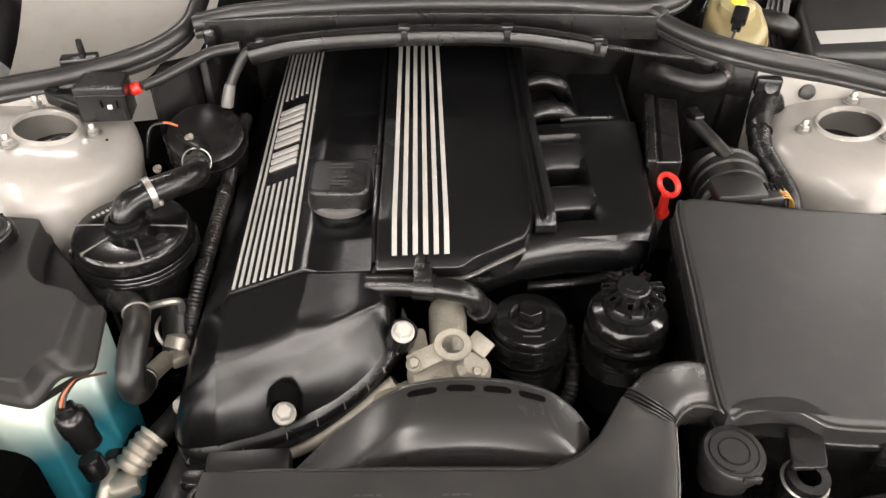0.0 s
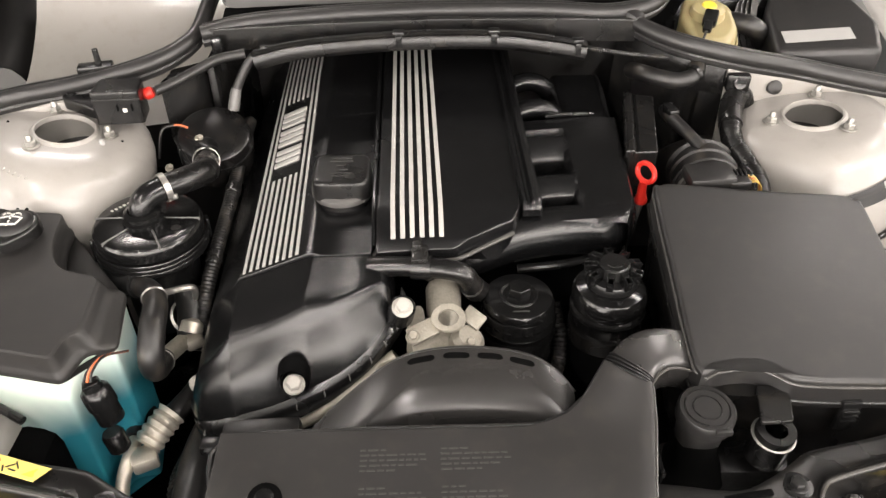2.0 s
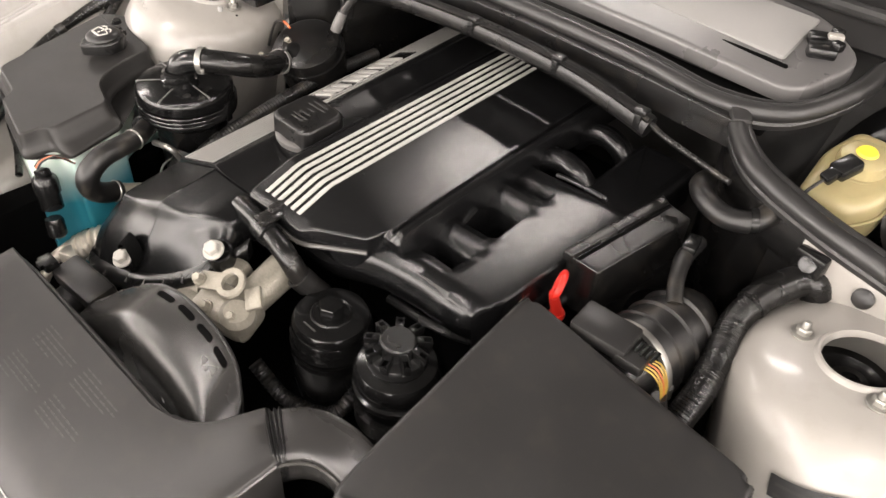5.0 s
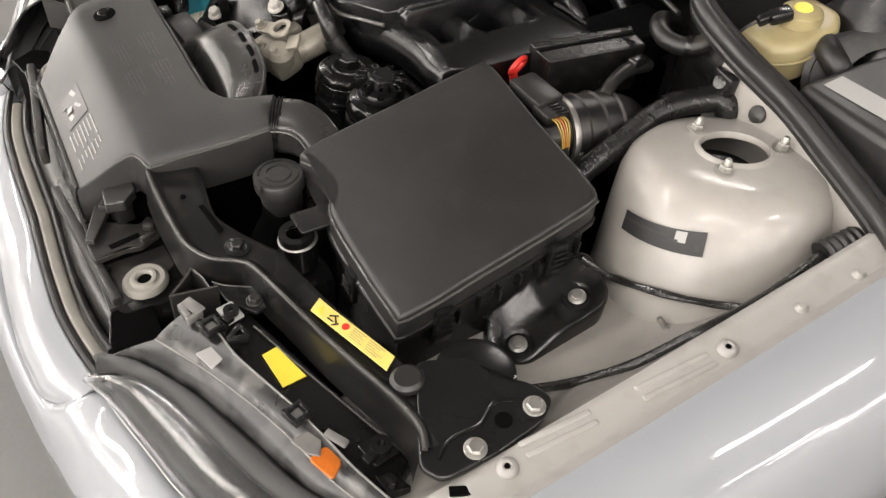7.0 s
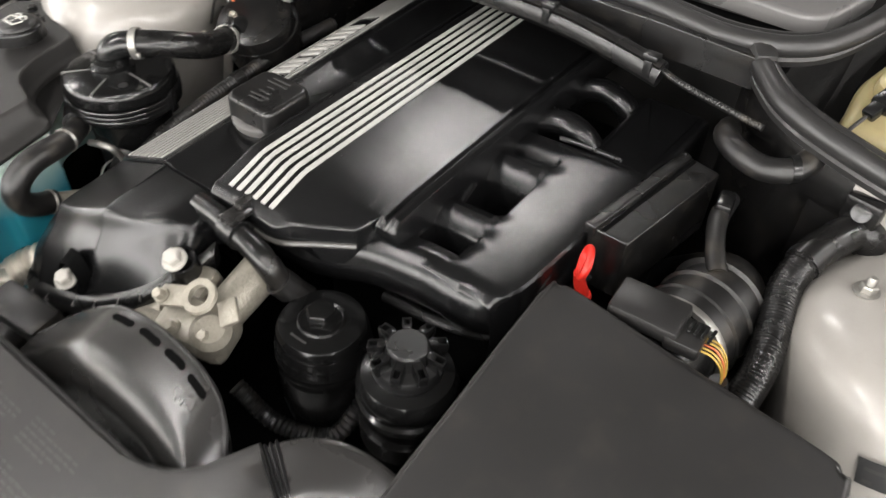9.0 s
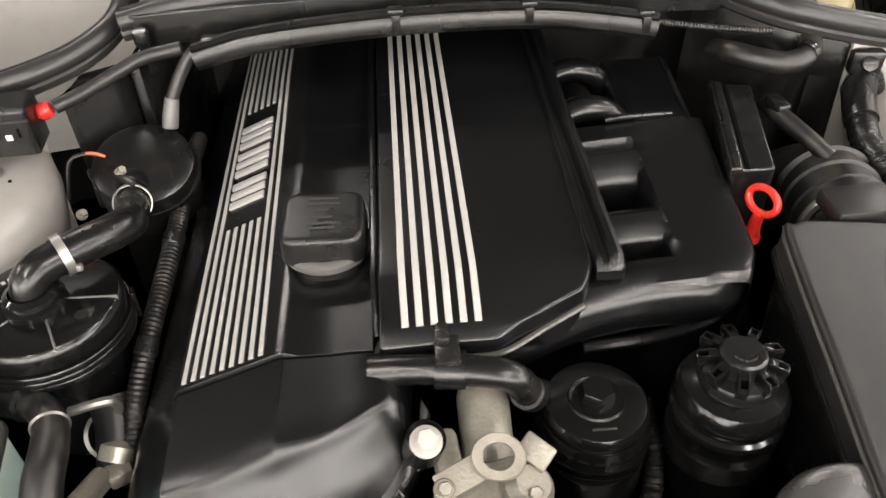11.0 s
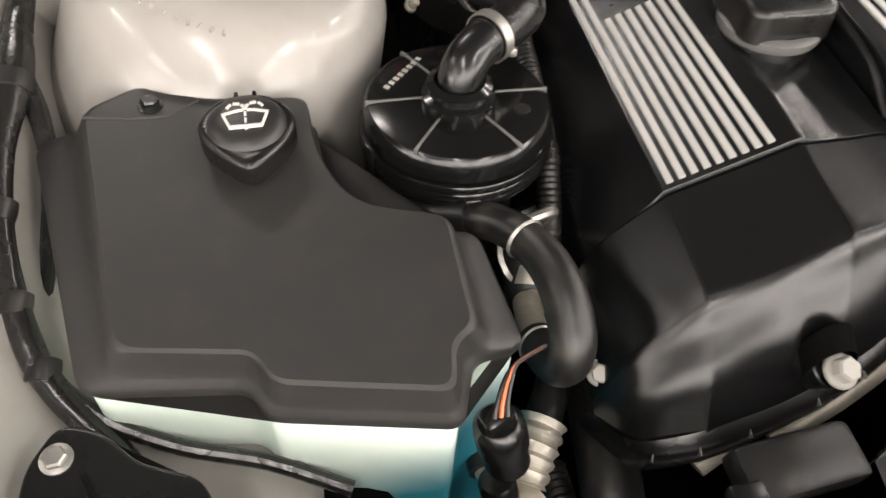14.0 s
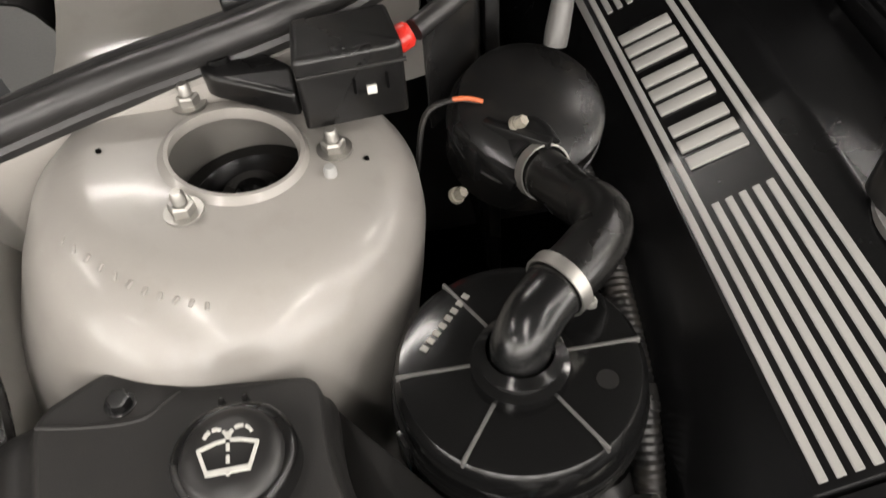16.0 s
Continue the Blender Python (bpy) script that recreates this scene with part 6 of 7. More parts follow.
# ---- headlights ----
def headlight(sg):
    t = thing("headlight", (sg * 0.52, 0.32, 0.6), "clear headlight unit with an amber indicator", "headlight", "headlights")
    P = lambda x, y, z=0.0: (sg * x, y, z)
    part("housing", warp(slab(fillet([P(0.395, 0.285), P(0.40, 0.345), P(0.66, 0.425), P(0.69, 0.37), P(0.63, 0.362)], 0.008), 0, 0.12, 0.006), lambda x, y, z: (x, y, 0.569 + z)), DARK, t, "black plastic headlight housing")
    flat = lambda pts, z, h=0.004, r=0.002: warp(slab(fillet([P(*p)[:2] for p in (pts if sg > 0 else pts[::-1])], r), 0, h, min(0.0012, h * 0.4)), lambda x, y, w: (x, y, z + w))
    part("top_edge", tube([P(0.436, 0.345, 0.692), P(0.53, 0.376, 0.694), P(0.625, 0.408, 0.697)], 0.0014, 8, 4), EDGEP, t, "thin edge, its highlight in a paler colour")
    # broad gasket along the lens
    upper = ((0.352, 0.187, 0.628), (0.372, 0.212, 0.641), (0.408, 0.234, 0.650), (0.460, 0.263, 0.655), (0.504, 0.281, 0.657), (0.566, 0.304, 0.660), (0.624, 0.325, 0.663), (0.70, 0.372, 0.672))
    ridge = ((0.354, 0.181, 0.604), (0.390, 0.205, 0.632), (0.432, 0.233, 0.638), (0.482, 0.252, 0.640), (0.544, 0.272, 0.643), (0.596, 0.290, 0.646), (0.650, 0.318, 0.650), (0.72, 0.362, 0.658))
    low = ((0.346, 0.178, 0.575), (0.375, 0.187, 0.570), (0.403, 0.194, 0.566), (0.455, 0.208, 0.565), (0.519, 0.225, 0.566), (0.58, 0.250, 0.568), (0.65, 0.292, 0.572), (0.74, 0.350, 0.580))
    mixp = lambda a, b, k, d=(0, 0, 0): P(*[a[i] + (b[i] - a[i]) * k + d[i] for i in range(3)])
    part("seal_strip", loft([[mixp(a, b, 0, (0, 0.006, -0.012)), mixp(a, b, 0), mixp(a, b, 0.3, (0, 0, 0.005)), mixp(a, b, 0.7, (0, -0.001, 0.004)), mixp(a, b, 1.0), mixp(a, b, 1.0, (0, 0.006, -0.010))] for a, b in zip(upper, ridge)], 4, 4), GASKET, t, "broad black rubber gasket along the lens")
    rows = [[mixp(b, c, 0.0, (0, 0.003, -0.002)), mixp(b, c, 0.12, (0, -0.006, 0.004)), mixp(b, c, 0.35, (0, -0.013, 0.007)), mixp(b, c, 0.65, (0, -0.015, 0.005)), mixp(b, c, 0.92, (0, -0.007, 0.0)), mixp(b, c, 1.05), mixp(b, c, 1.10, (0, 0.02, -0.05))] for b, c in zip(ridge, low)]
    part("outer_lens", loft(rows, 4, 5, 0.003), LENS, t, "clear polycarbonate outer lens")
    part("lens_rim", tube([mixp(b, c, 0.97, (0, -0.004, 0.0)) for b, c in zip(ridge, low)], 0.0022, 8, 4), GREYMARK, t, "pale rim along the lens")
    rows2 = [[mixp(a, b, 0.0, (0, 0.03, -0.02)), mixp(b, c, 0.0, (0, 0.012, -0.008)), mixp(b, c, 0.4, (0, 0.010, -0.006)), mixp(b, c, 0.8, (0, 0.012, -0.006)), mixp(b, c, 1.1, (0, 0.015, -0.05))] for a, b, c in zip(upper, ridge, low)]
    part("reflector", loft(rows2, 4, 4), REFLECT, t, "dark reflector housing inside the lens")
    # hazy upper housing between the gasket and the black body
    top = ((0.388, 0.288, 0.698), (0.425, 0.304, 0.699), (0.470, 0.312, 0.700), (0.512, 0.326, 0.700), (0.554, 0.341, 0.700), (0.598, 0.354, 0.700), (0.644, 0.366, 0.700), (0.690, 0.382, 0.700))
    lip = ((0.396, 0.246, 0.676), (0.418, 0.256, 0.680), (0.462, 0.280, 0.681), (0.506, 0.300, 0.682), (0.550, 0.318, 0.682), (0.598, 0.334, 0.682), (0.640, 0.346, 0.682), (0.684, 0.364, 0.684))
    part("clear_side", loft([[mixp(a, b, 0), mixp(a, b, 0.35, (0, 0, 0.003)), mixp(a, b, 0.75, (0, 0, 0.003)), mixp(a, b, 1)] for a, b in zip(top, lip)], 3, 4, 0.003), HAZE, t, "hazy translucent upper housing")
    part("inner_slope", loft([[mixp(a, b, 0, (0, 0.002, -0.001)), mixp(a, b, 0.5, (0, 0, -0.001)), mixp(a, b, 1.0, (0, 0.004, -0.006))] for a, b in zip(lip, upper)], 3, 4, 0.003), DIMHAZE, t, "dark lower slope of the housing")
    part("slope_line", tube([mixp(a, a, 0, (0, 0.001, 0.0012)) for a in lip], 0.0012, 6, 4), FLAPM, t)
    part("housing_line", tube([mixp(a, a, 0, (0, 0.0, 0.0016)) for a in top], 0.0013, 6, 4), FLAPM, t)
    part("amber_lens", flat(((0.618, 0.332), (0.649, 0.344), (0.635, 0.360), (0.612, 0.353)), 0.6985, 0.003, 0.006), ORANGE, t, "amber indicator")
    part("clear_flap", flat(((0.593, 0.324), (0.612, 0.332), (0.622, 0.343), (0.606, 0.351), (0.590, 0.343)), 0.7005, 0.0025), FLAPM, t, "pale translucent flap")
    part("yellow_tag", warp(slab([P(*p)[:2] for p in (((0.478, 0.339), (0.526, 0.343), (0.523, 0.370), (0.474, 0.357))[::sg])], 0, 0.002, 0.0005), lambda x, y, z: (x, y, 0.6915 + z)), YELLOW, t, "bright yellow adhesive tag")
    # mounting arms, hooks and screws
    part("tab", flat(((0.364, 0.323), (0.402, 0.330), (0.428, 0.352), (0.424, 0.366), (0.391, 0.364)), 0.6985, 0.005), DARK, t, "black mounting arm")
    part("tab_edge", tube([P(0.364, 0.323, 0.7035), P(0.376, 0.335, 0.704), P(0.392, 0.3635, 0.704)], 0.0011, 6, 3), EDGEP, t)
    part("mount_plate", flat(((0.405, 0.314), (0.432, 0.319), (0.427, 0.339), (0.401, 0.333)), 0.702, 0.003), PAPER, t, "pale bracket plate")
    part("plate_hook", join(lathe([(0.0035, 0), (0.0035, 0.006), (0.0085, 0.006), (0.0085, 0)], P(0.418, 0.327, 0.7045), n=18), box(P(0.426, 0.320, 0.7065), (0.012, 0.010, 0.006), 0.001, rz(20 * sg))), DARK, t)
    part("end_tab", flat(((0.628, 0.378), (0.656, 0.384), (0.652, 0.412), (0.626, 0.400)), 0.700, 0.006), DARK, t, "black mounting arm")
    part("end_hook", join(lathe([(0.004, 0), (0.004, 0.006), (0.0105, 0.006), (0.0105, 0)], P(0.640, 0.398, 0.706), n=18), box(P(0.646, 0.384, 0.708), (0.010, 0.016, 0.006), 0.001, rz(20 * sg))), DARK, t)
    part("end_block", join(flat(((0.660, 0.382), (0.682, 0.384), (0.686, 0.408), (0.662, 0.398)), 0.684, 0.012), box(P(0.674, 0.392, 0.699), (0.010, 0.006, 0.008), 0.001, rz(30 * sg))), DARK, t)
    for x, y in ((0.411, 0.356), (0.642, 0.422)):
        bolt("tab_screw", P(x, y, 0.7035), t, r=0.0095, h=0.007, material=LATCHP)
    for x, y, a in ((0.428, 0.301, 60), (0.570, 0.341, 45)):
        hk = part("hook", join(box(P(x, y - 0.009, 0.706), (0.018, 0.005, 0.009), 0.0012, rz(18 * sg)), box(P(x, y + 0.009, 0.706), (0.018, 0.005, 0.009), 0.0012, rz(18 * sg)), box(P(x - 0.0075, y - 0.001, 0.706), (0.005, 0.020, 0.009), 0.0012, rz(18 * sg)), box(P(x + 0.008, y + 0.003, 0.706), (0.005, 0.022, 0.009), 0.0012, rz(18 * sg))), DARK, t, "square black catch")
        part("catch_tongue", box(P(x, y, 0.7035), (0.012, 0.012, 0.004), 0.001, rz(18 * sg)), FLAPM, hk)
    part("fork_clip", join(box(P(0.448, 0.320, 0.705), (0.006, 0.022, 0.008), 0.001, rz(40 * sg)), box(P(0.457, 0.323, 0.705), (0.006, 0.018, 0.008), 0.001, rz(-15 * sg)), box(P(0.450, 0.330, 0.705), (0.020, 0.005, 0.008), 0.001, rz(10 * sg))), DARK, t, "black forked clip")
    part("paper_tag", flat(((0.448, 0.277), (0.475, 0.286), (0.466, 0.302), (0.446, 0.296)), 0.6945, 0.0014), PAPER, t, "pale paper tag")
    part("clear_hook", join(box(P(0.398, 0.282, 0.706), (0.005, 0.020, 0.012), 0.001, rz(-75 * sg)), box(P(0.396, 0.292, 0.7095), (0.026, 0.014, 0.003), 0.001, rz(25 * sg)), box(P(0.408, 0.290, 0.705), (0.005, 0.020, 0.010), 0.001, rz(20 * sg))), FLAPM, t, "clear plastic catch")
    part("clear_hook", box(P(0.612, 0.364, 0.705), (0.026, 0.009, 0.006), 0.002, rz(30 * sg)), FLAPM, t, "clear plastic catch")
    return t


headlight(1)
headlight(-1)

# ---- bumper ----
def nose(x):
    """Line of the gap behind the nose panel."""
    return lerp(abs(x), (0.0, 0.12, 0.20, 0.27, 0.334, 0.36), (0.160, 0.157, 0.158, 0.167, 0.183, 0.190))


rows = []
for x in (-0.80, -0.73, -0.62, -0.52, -0.42, -0.345, -0.30, -0.20, -0.10, 0, 0.10, 0.20, 0.30, 0.345, 0.42, 0.52, 0.62, 0.73, 0.80):
    a = abs(x)
    tp = lerp(a, (0, 0.2, 0.3, 0.345, 0.42, 0.52, 0.62, 0.73, 0.80), (0.118, 0.120, 0.134, 0.174, 0.194, 0.218, 0.266, 0.340, 0.41))
    ou = lerp(a, (0, 0.15, 0.30, 0.42, 0.55, 0.70, 0.80), (0.066, 0.070, 0.092, 0.119, 0.170, 0.265, 0.36))
    zt = lerp(a, (0, 0.29, 0.345), (0.508, 0.512, 0.556))
    rows.append([(x, tp + 0.02, zt - 0.012), (x, tp, zt), (x, tp * 0.72 + ou * 0.28, zt - 0.006), (x, tp * 0.38 + ou * 0.62, 0.6 * zt + 0.4 * 0.49), (x, ou + 0.004, 0.475), (x, ou, 0.44), (x, ou + 0.002, 0.33), (x, ou + 0.02, 0.2)])
bp = part("front_bumper", loft(rows, 4, 5), SILVER, car, "silver painted bumper skin")
rows = []
for k in range(15):
    x = -0.338 + 0.676 * k / 14
    n, e = nose(x), min(1.0, (0.352 - abs(x)) / 0.045) ** 0.5
    rows.append([(x, n - 0.001, 0.550), (x, n - 0.004, 0.5600), (x, n - 0.012, 0.5590), (x, n - 0.012 - 0.022 * e, 0.5590 - 0.010 * e), (x, n - 0.012 - 0.040 * e, 0.5590 - 0.028 * e), (x, n - 0.010 - 0.048 * e, 0.5590 - 0.046 * e)])
part("nose_panel", loft(rows, 3, 4, 0.004), SILVER, car, "silver painted nose panel above the bumper")
xs = [-0.336 + 0.042 * k for k in range(17)]
part("top_seal", tube([(x, nose(x) + 0.002, 0.562) for x in xs], 0.0050, 10, 3), RUBBER, bp)
part("edge_strip", loft([[(x, nose(x) + 0.006, 0.548), (x, nose(x) + 0.009, 0.5650), (x, nose(x) + 0.016, 0.5665), (x, nose(x) + 0.024, 0.563), (x, nose(x) + 0.026, 0.548)] for x in xs[1:-1]], 3, 4), RINGP, bp, "pale weathered strip behind the bumper edge")
part("inner_seal", tube([(x, nose(x) + 0.031, 0.563) for x in xs[1:-1]], 0.0055, 10, 3), RUBBER, bp)
part("grille_panel", loft([[(x, nose(x) + 0.030, 0.550), (x, nose(x) + 0.045, 0.585), (x, nose(x) + 0.085, 0.600)] for x in (-0.30, -0.15, 0, 0.15, 0.30)], 4, 4, 0.006), PLASTIC, bp)

# ---- expansion tank ----
et = thing("expansion_tank", (0.29, 0.45, 0.68), "black coolant expansion tank with a round cap", "coolant tank")
part("cap", lathe([(0, 0.0), (0.029, 0.0), (0.031, -0.003), (0.031, -0.018), (0.027, -0.022), (0.025, -0.05)], (0.274, 0.440, 0.757), (0, -0.08, 1), 40), LIDPLASTIC, et)
for r in (0.014, 0.023):
    part("cap_ridge", lathe([(r, -0.0005), (r + 0.0004, 0.0009), (r + 0.0016, 0.0009), (r + 0.002, -0.0005)], (0.274, 0.440, 0.757), (0, -0.08, 1), 36), PLASTIC, et)
part("cap_tab", box((0.283, 0.410, 0.752), (0.018, 0.004, 0.008), 0.001), LIDPLASTIC, et)
part("tank", box((0.31, 0.445, 0.605), (0.16, 0.055, 0.13), 0.02), DARK, et)
# neck coloured shadow black for the dark void below the cap
part("neck", lathe([(0.022, 0), (0.023, -0.05), (0.040, -0.09)], (0.274, 0.440, 0.74), n=28), HOLE, et)
part("level_plate", warp(slab(fillet([(0.332, 0.430), (0.368, 0.431), (0.376, 0.474), (0.340, 0.474)], 0.004), 0, 0.004, 0.001), lambda x, y, z: (x, y, 0.742 + z + 0.2 * (y - 0.45))), PLASTIC, et, "flat printed plate on the tank")
part("bleed_collar", lathe([(0.012, 0.02), (0.021, 0.02), (0.022, 0.0), (0.022, -0.03), (0, -0.03)], (0.352, 0.432, 0.71), (0, -0.1, 1), 28), DARK, et)
part("collar_ring", lathe([(0.021, 0.0), (0.024, 0.002), (0.021, 0.004)], (0.352, 0.432, 0.717), (0, -0.1, 1), 28), STEEL, et)

# ---- headlight adjuster behind the beam ----
for sg in (1,):
    ha = thing("headlight_adjuster", (sg * 0.635, 0.51, 0.70), "black plastic headlight adjuster cover with white marks", "adjuster")
    part("drum", lathe([(0, 0.03), (0.034, 0.03), (0.042, 0.026), (0.044, 0.01), (0.044, -0.05)], (sg * 0.625, 0.512, 0.715), (0, -0.12, 1), 36), DARK, ha)
    for a, b in (((0.655, 0.512), (0.662, 0.50)), ((0.662, 0.50), (0.650, 0.497)), ((0.650, 0.497), (0.655, 0.512)), ((0.640, 0.535), (0.650, 0.542)), ((0.650, 0.542), (0.652, 0.53))):
        d = Vector(b) - Vector(a)
        part("white_mark", box((sg * (a[0] + b[0]) / 2, (a[1] + b[1]) / 2, 0.7452), (d.length, 0.0012, 0.0012), 0, rz(sg * math.degrees(math.atan2(d.y, d.x)))), WHITE, ha)
    part("tab", box((sg * 0.628, 0.485, 0.746), (0.012, 0.008, 0.003), 0.001, rz(20)), PAPER, ha)

# ---- washer reservoir ----
wr = thing("washer_reservoir", (-0.53, 0.63, 0.5), "milky washer fluid tank under a black lid", "washer tank")


def wz(x, y):
    return 0.79 + 0.12 * (y - 0.6)


LID = ((-0.650, 0.755, -0.690, 0.757, 0.012), (-0.606, 0.779, -0.606, 0.785, 0.022), (-0.573, 0.757, -0.573, 0.763, 0.02), (-0.497, 0.750, -0.492, 0.753, 0.012), (-0.497, 0.700, -0.491, 0.700, 0.03), (-0.478, 0.650, -0.472, 0.656, 0.03), (-0.417, 0.632, -0.394, 0.638, 0.010), (-0.417, 0.550, -0.383, 0.550, 0.012), (-0.432, 0.541, -0.418, 0.545, 0.009), (-0.437, 0.512, -0.432, 0.506, 0.010), (-0.537, 0.533, -0.545, 0.530, 0.011), (-0.546, 0.553, -0.553, 0.549, 0.010), (-0.624, 0.567, -0.650, 0.562, 0.014))
WT = fillet([p[:2] for p in LID], [p[4] for p in LID], 6)
WS = fillet([p[2:4] for p in LID], [p[4] for p in LID], 6)
WI = fillet([(p[0] + (-0.536 - p[0]) * 0.025, p[1] + (0.64 - p[1]) * 0.025) for p in LID], [p[4] for p in LID], 6)


def lid_ring(k, z, base=WT):
    return [(a[0] + (b[0] - a[0]) * k, a[1] + (b[1] - a[1]) * k, wz(a[0], a[1] + (b[1] - a[1]) * k) + z) for a, b in zip(base, WS)]


part("lid", rings([lid_ring(0.94, -0.036), lid_ring(1, -0.034), lid_ring(1, -0.030), lid_ring(0.92, -0.027), lid_ring(0.55, -0.0235), lid_ring(0.34, -0.020), lid_ring(0.16, -0.010), lid_ring(0.06, -0.003), lid_ring(0.0, -0.0005), [(x, y, wz(x, y) + 0.001) for x, y in WI]]), RESLID, wr, "grained grey-black plastic lid")
part("lid_bead", tube([(x, y, wz(x, y) + 0.0008) for x, y in ((-0.648, 0.748), (-0.625, 0.744), (-0.605, 0.742), (-0.59, 0.743), (-0.58, 0.750), (-0.572, 0.755))], 0.0014, 8, 4), RESLID, wr)
tank = part("tank", warp(slab(inset(WS, 0.004), 0, 0.24, 0.004, 2), lambda x, y, z: (x, y, wz(x, y) - 0.034 - 0.24 + z)), TANK, wr, "milky translucent washer tank")
bolt("lid_bolt", (-0.604, 0.754, 0.808), wr, (0, 0, 1), 0.009, 0.007, DARK)
capm = Matrix.Translation((-0.538, 0.701, 0.812)) @ rz(0, 4).to_4x4()
wc = part("filler_cap", warp(slab([tuple(p) for p in spline([(-0.031, 0.0), (-0.028, 0.014), (-0.017, 0.026), (0, 0.030), (0.017, 0.026), (0.028, 0.014), (0.031, 0.0), (0.026, -0.014), (0.014, -0.028), (0.0, -0.038), (-0.014, -0.028), (-0.026, -0.014)], 4, True)], 0, 0.018, 0.005, 4), lambda x, y, z: tuple(capm @ Vector((x, y, z)))), PLASTIC, wr, "round black flip cap with a washer symbol")
part("cap_dome", warp(lathe([(0, 0.0245), (0.015, 0.024), (0.022, 0.022), (0.0255, 0.018), (0.0265, 0.012)], (0, 0, 0), n=40), lambda x, y, z: tuple(capm @ Vector((x, y, z)))), LIDPLASTIC, wc)


def mark(pts, w=0.0016):
    for a, b in zip(pts, pts[1:]):
        a, b = Vector(a), Vector(b)
        d = b - a
        part("symbol_stroke", warp(box(((a.x + b.x) / 2, (a.y + b.y) / 2, 0.0248), (d.length + w * 0.4, w, 0.0012), 0, rz(math.degrees(math.atan2(d.y, d.x)))), lambda x, y, z: tuple(capm @ Vector((x, y, z)))), WHITE, wc)


mark([(-0.014, 0.002), (-0.010, -0.010)])
mark([(0.014, 0.002), (0.010, -0.010)])
mark([(-0.010, -0.010), (0.010, -0.010)], 0.0026)
mark([(-0.014, 0.002), (-0.006, 0.0045), (-0.0015, 0.005)])
mark([(0.014, 0.002), (0.006, 0.0045), (0.0015, 0.005)])
for k in range(4):
    mark([(0, 0.009 - 0.006 * k), (0, 0.006 - 0.006 * k)])
for sgx in (-1, 1):
    for k in range(3):
        w0, w1 = radians(20 + 58 * k), radians(20 + 58 * k + 38)
        mark([(sgx * (0.006 + 0.0055 * math.cos(w)), 0.006 + 0.0055 * math.sin(w)) for w in (w0, (w0 + w1) / 2, w1)])
for dx in (-0.006, 0.006):
    part("hinge_pin", warp(box((dx, 0.031, 0.012), (0.003, 0.005, 0.008), 0.001), lambda x, y, z: tuple(capm @ Vector((x, y, z)))), PLASTIC, wc)
wp = thing("level_sensor", (-0.40, 0.51, 0.70), "black level sensor plug with orange wires", "sensor")
part("body", lathe([(0, 0.016), (0.013, 0.016), (0.0165, 0.012), (0.0175, 0.004), (0.0175, -0.010), (0.0155, -0.012), (0.0155, -0.034), (0, -0.04)], (-0.404, 0.515, 0.712), (-0.2, 0.1, 0.95), 26), DARK, wp)
part("plug_top", box((-0.408, 0.517, 0.731), (0.020, 0.015, 0.012), 0.003, rz(20, 0, -15)), DARK, wp)
for k in range(3):
    part("wire", tube([(-0.412 + 0.004 * k, 0.511, 0.742), (-0.409 + 0.003 * k, 0.518, 0.750), (-0.402 + 0.002 * k, 0.529, 0.756), (-0.392, 0.538, 0.757), (-0.37, 0.55, 0.752)], 0.0016, 6, 4), WIREO if k == 1 else RUBBER, wp, "orange-red wire" if k == 1 else "")

# ---- secondary air pump ----
sa = thing("secondary_air_pump", (-0.389, 0.74, 0.66), "gloss black round secondary air pump with ribbed lid", "air pump")
A = (-0.388, 0.74, 0)
part("lid", lathe([(0.0, 0.8052), (0.03, 0.8050), (0.060, 0.8040), (0.0665, 0.8025), (0.070, 0.798), (0.0705, 0.792), (0.0705, 0.783), (0.0685, 0.781)], A, n=64), GLOSS, sa, "gloss black lid")
for k, (z, r) in enumerate(((0.776, 0.0735), (0.769, 0.0735), (0.762, 0.0725))):
    part("rim_ring", lathe([(0.066, z + 0.005), (r - 0.001, z + 0.0045), (r, z + 0.003), (r, z - 0.001), (0.066, z - 0.002)], A, n=64), GLOSS, sa)
part("body", lathe([(0.068, 0.78), (0.066, 0.755), (0.055, 0.745), (0.05, 0.70), (0.048, 0.64), (0, 0.63)], A, n=48), DARK, sa)
for k in range(5):
    w = radians((178, 0, 232, 298, 118)[k])
    part("lid_rib", warp(box((0.0435, 0, 0), (0.050, 0.0022, 0.007), 0.0008), lambda x, y, z, w=w: (A[0] + x * math.cos(w) - y * math.sin(w), A[1] + x * math.sin(w) + y * math.cos(w), 0.8025 - 0.02 * max(0, x - 0.02) + z)), COWLGREY, sa)
for k in range(8):
    t = (k - 3.5) / 7
    part("print_bar", box((-0.4235 + 0.029 * t, 0.7725 + 0.031 * t, 0.8050), (0.0033, 0.0042, 0.0008), 0, rz(47)), PALEGREY, sa)
part("round_mark", lathe([(0, 0.0006), (0.006, 0.0006), (0.006, 0)], (A[0] + 0.043, A[1] - 0.022, 0.8046), n=16), LIDPLASTIC, sa)
part("spigot", lathe([(0.027, 0.803), (0.027, 0.811), (0.022, 0.813), (0.022, 0.818), (0.024, 0.82), (0.0185, 0.823)], (-0.389, 0.735, 0), n=32), GLOSS, sa)
part("elbow", tube([(-0.389, 0.735, 0.812), (-0.389, 0.735, 0.822), (-0.385, 0.739, 0.832), (-0.376, 0.748, 0.8375), (-0.358, 0.763, 0.839)], 0.0165, 24, 6), DARK, sa, "gloss black plastic elbow")
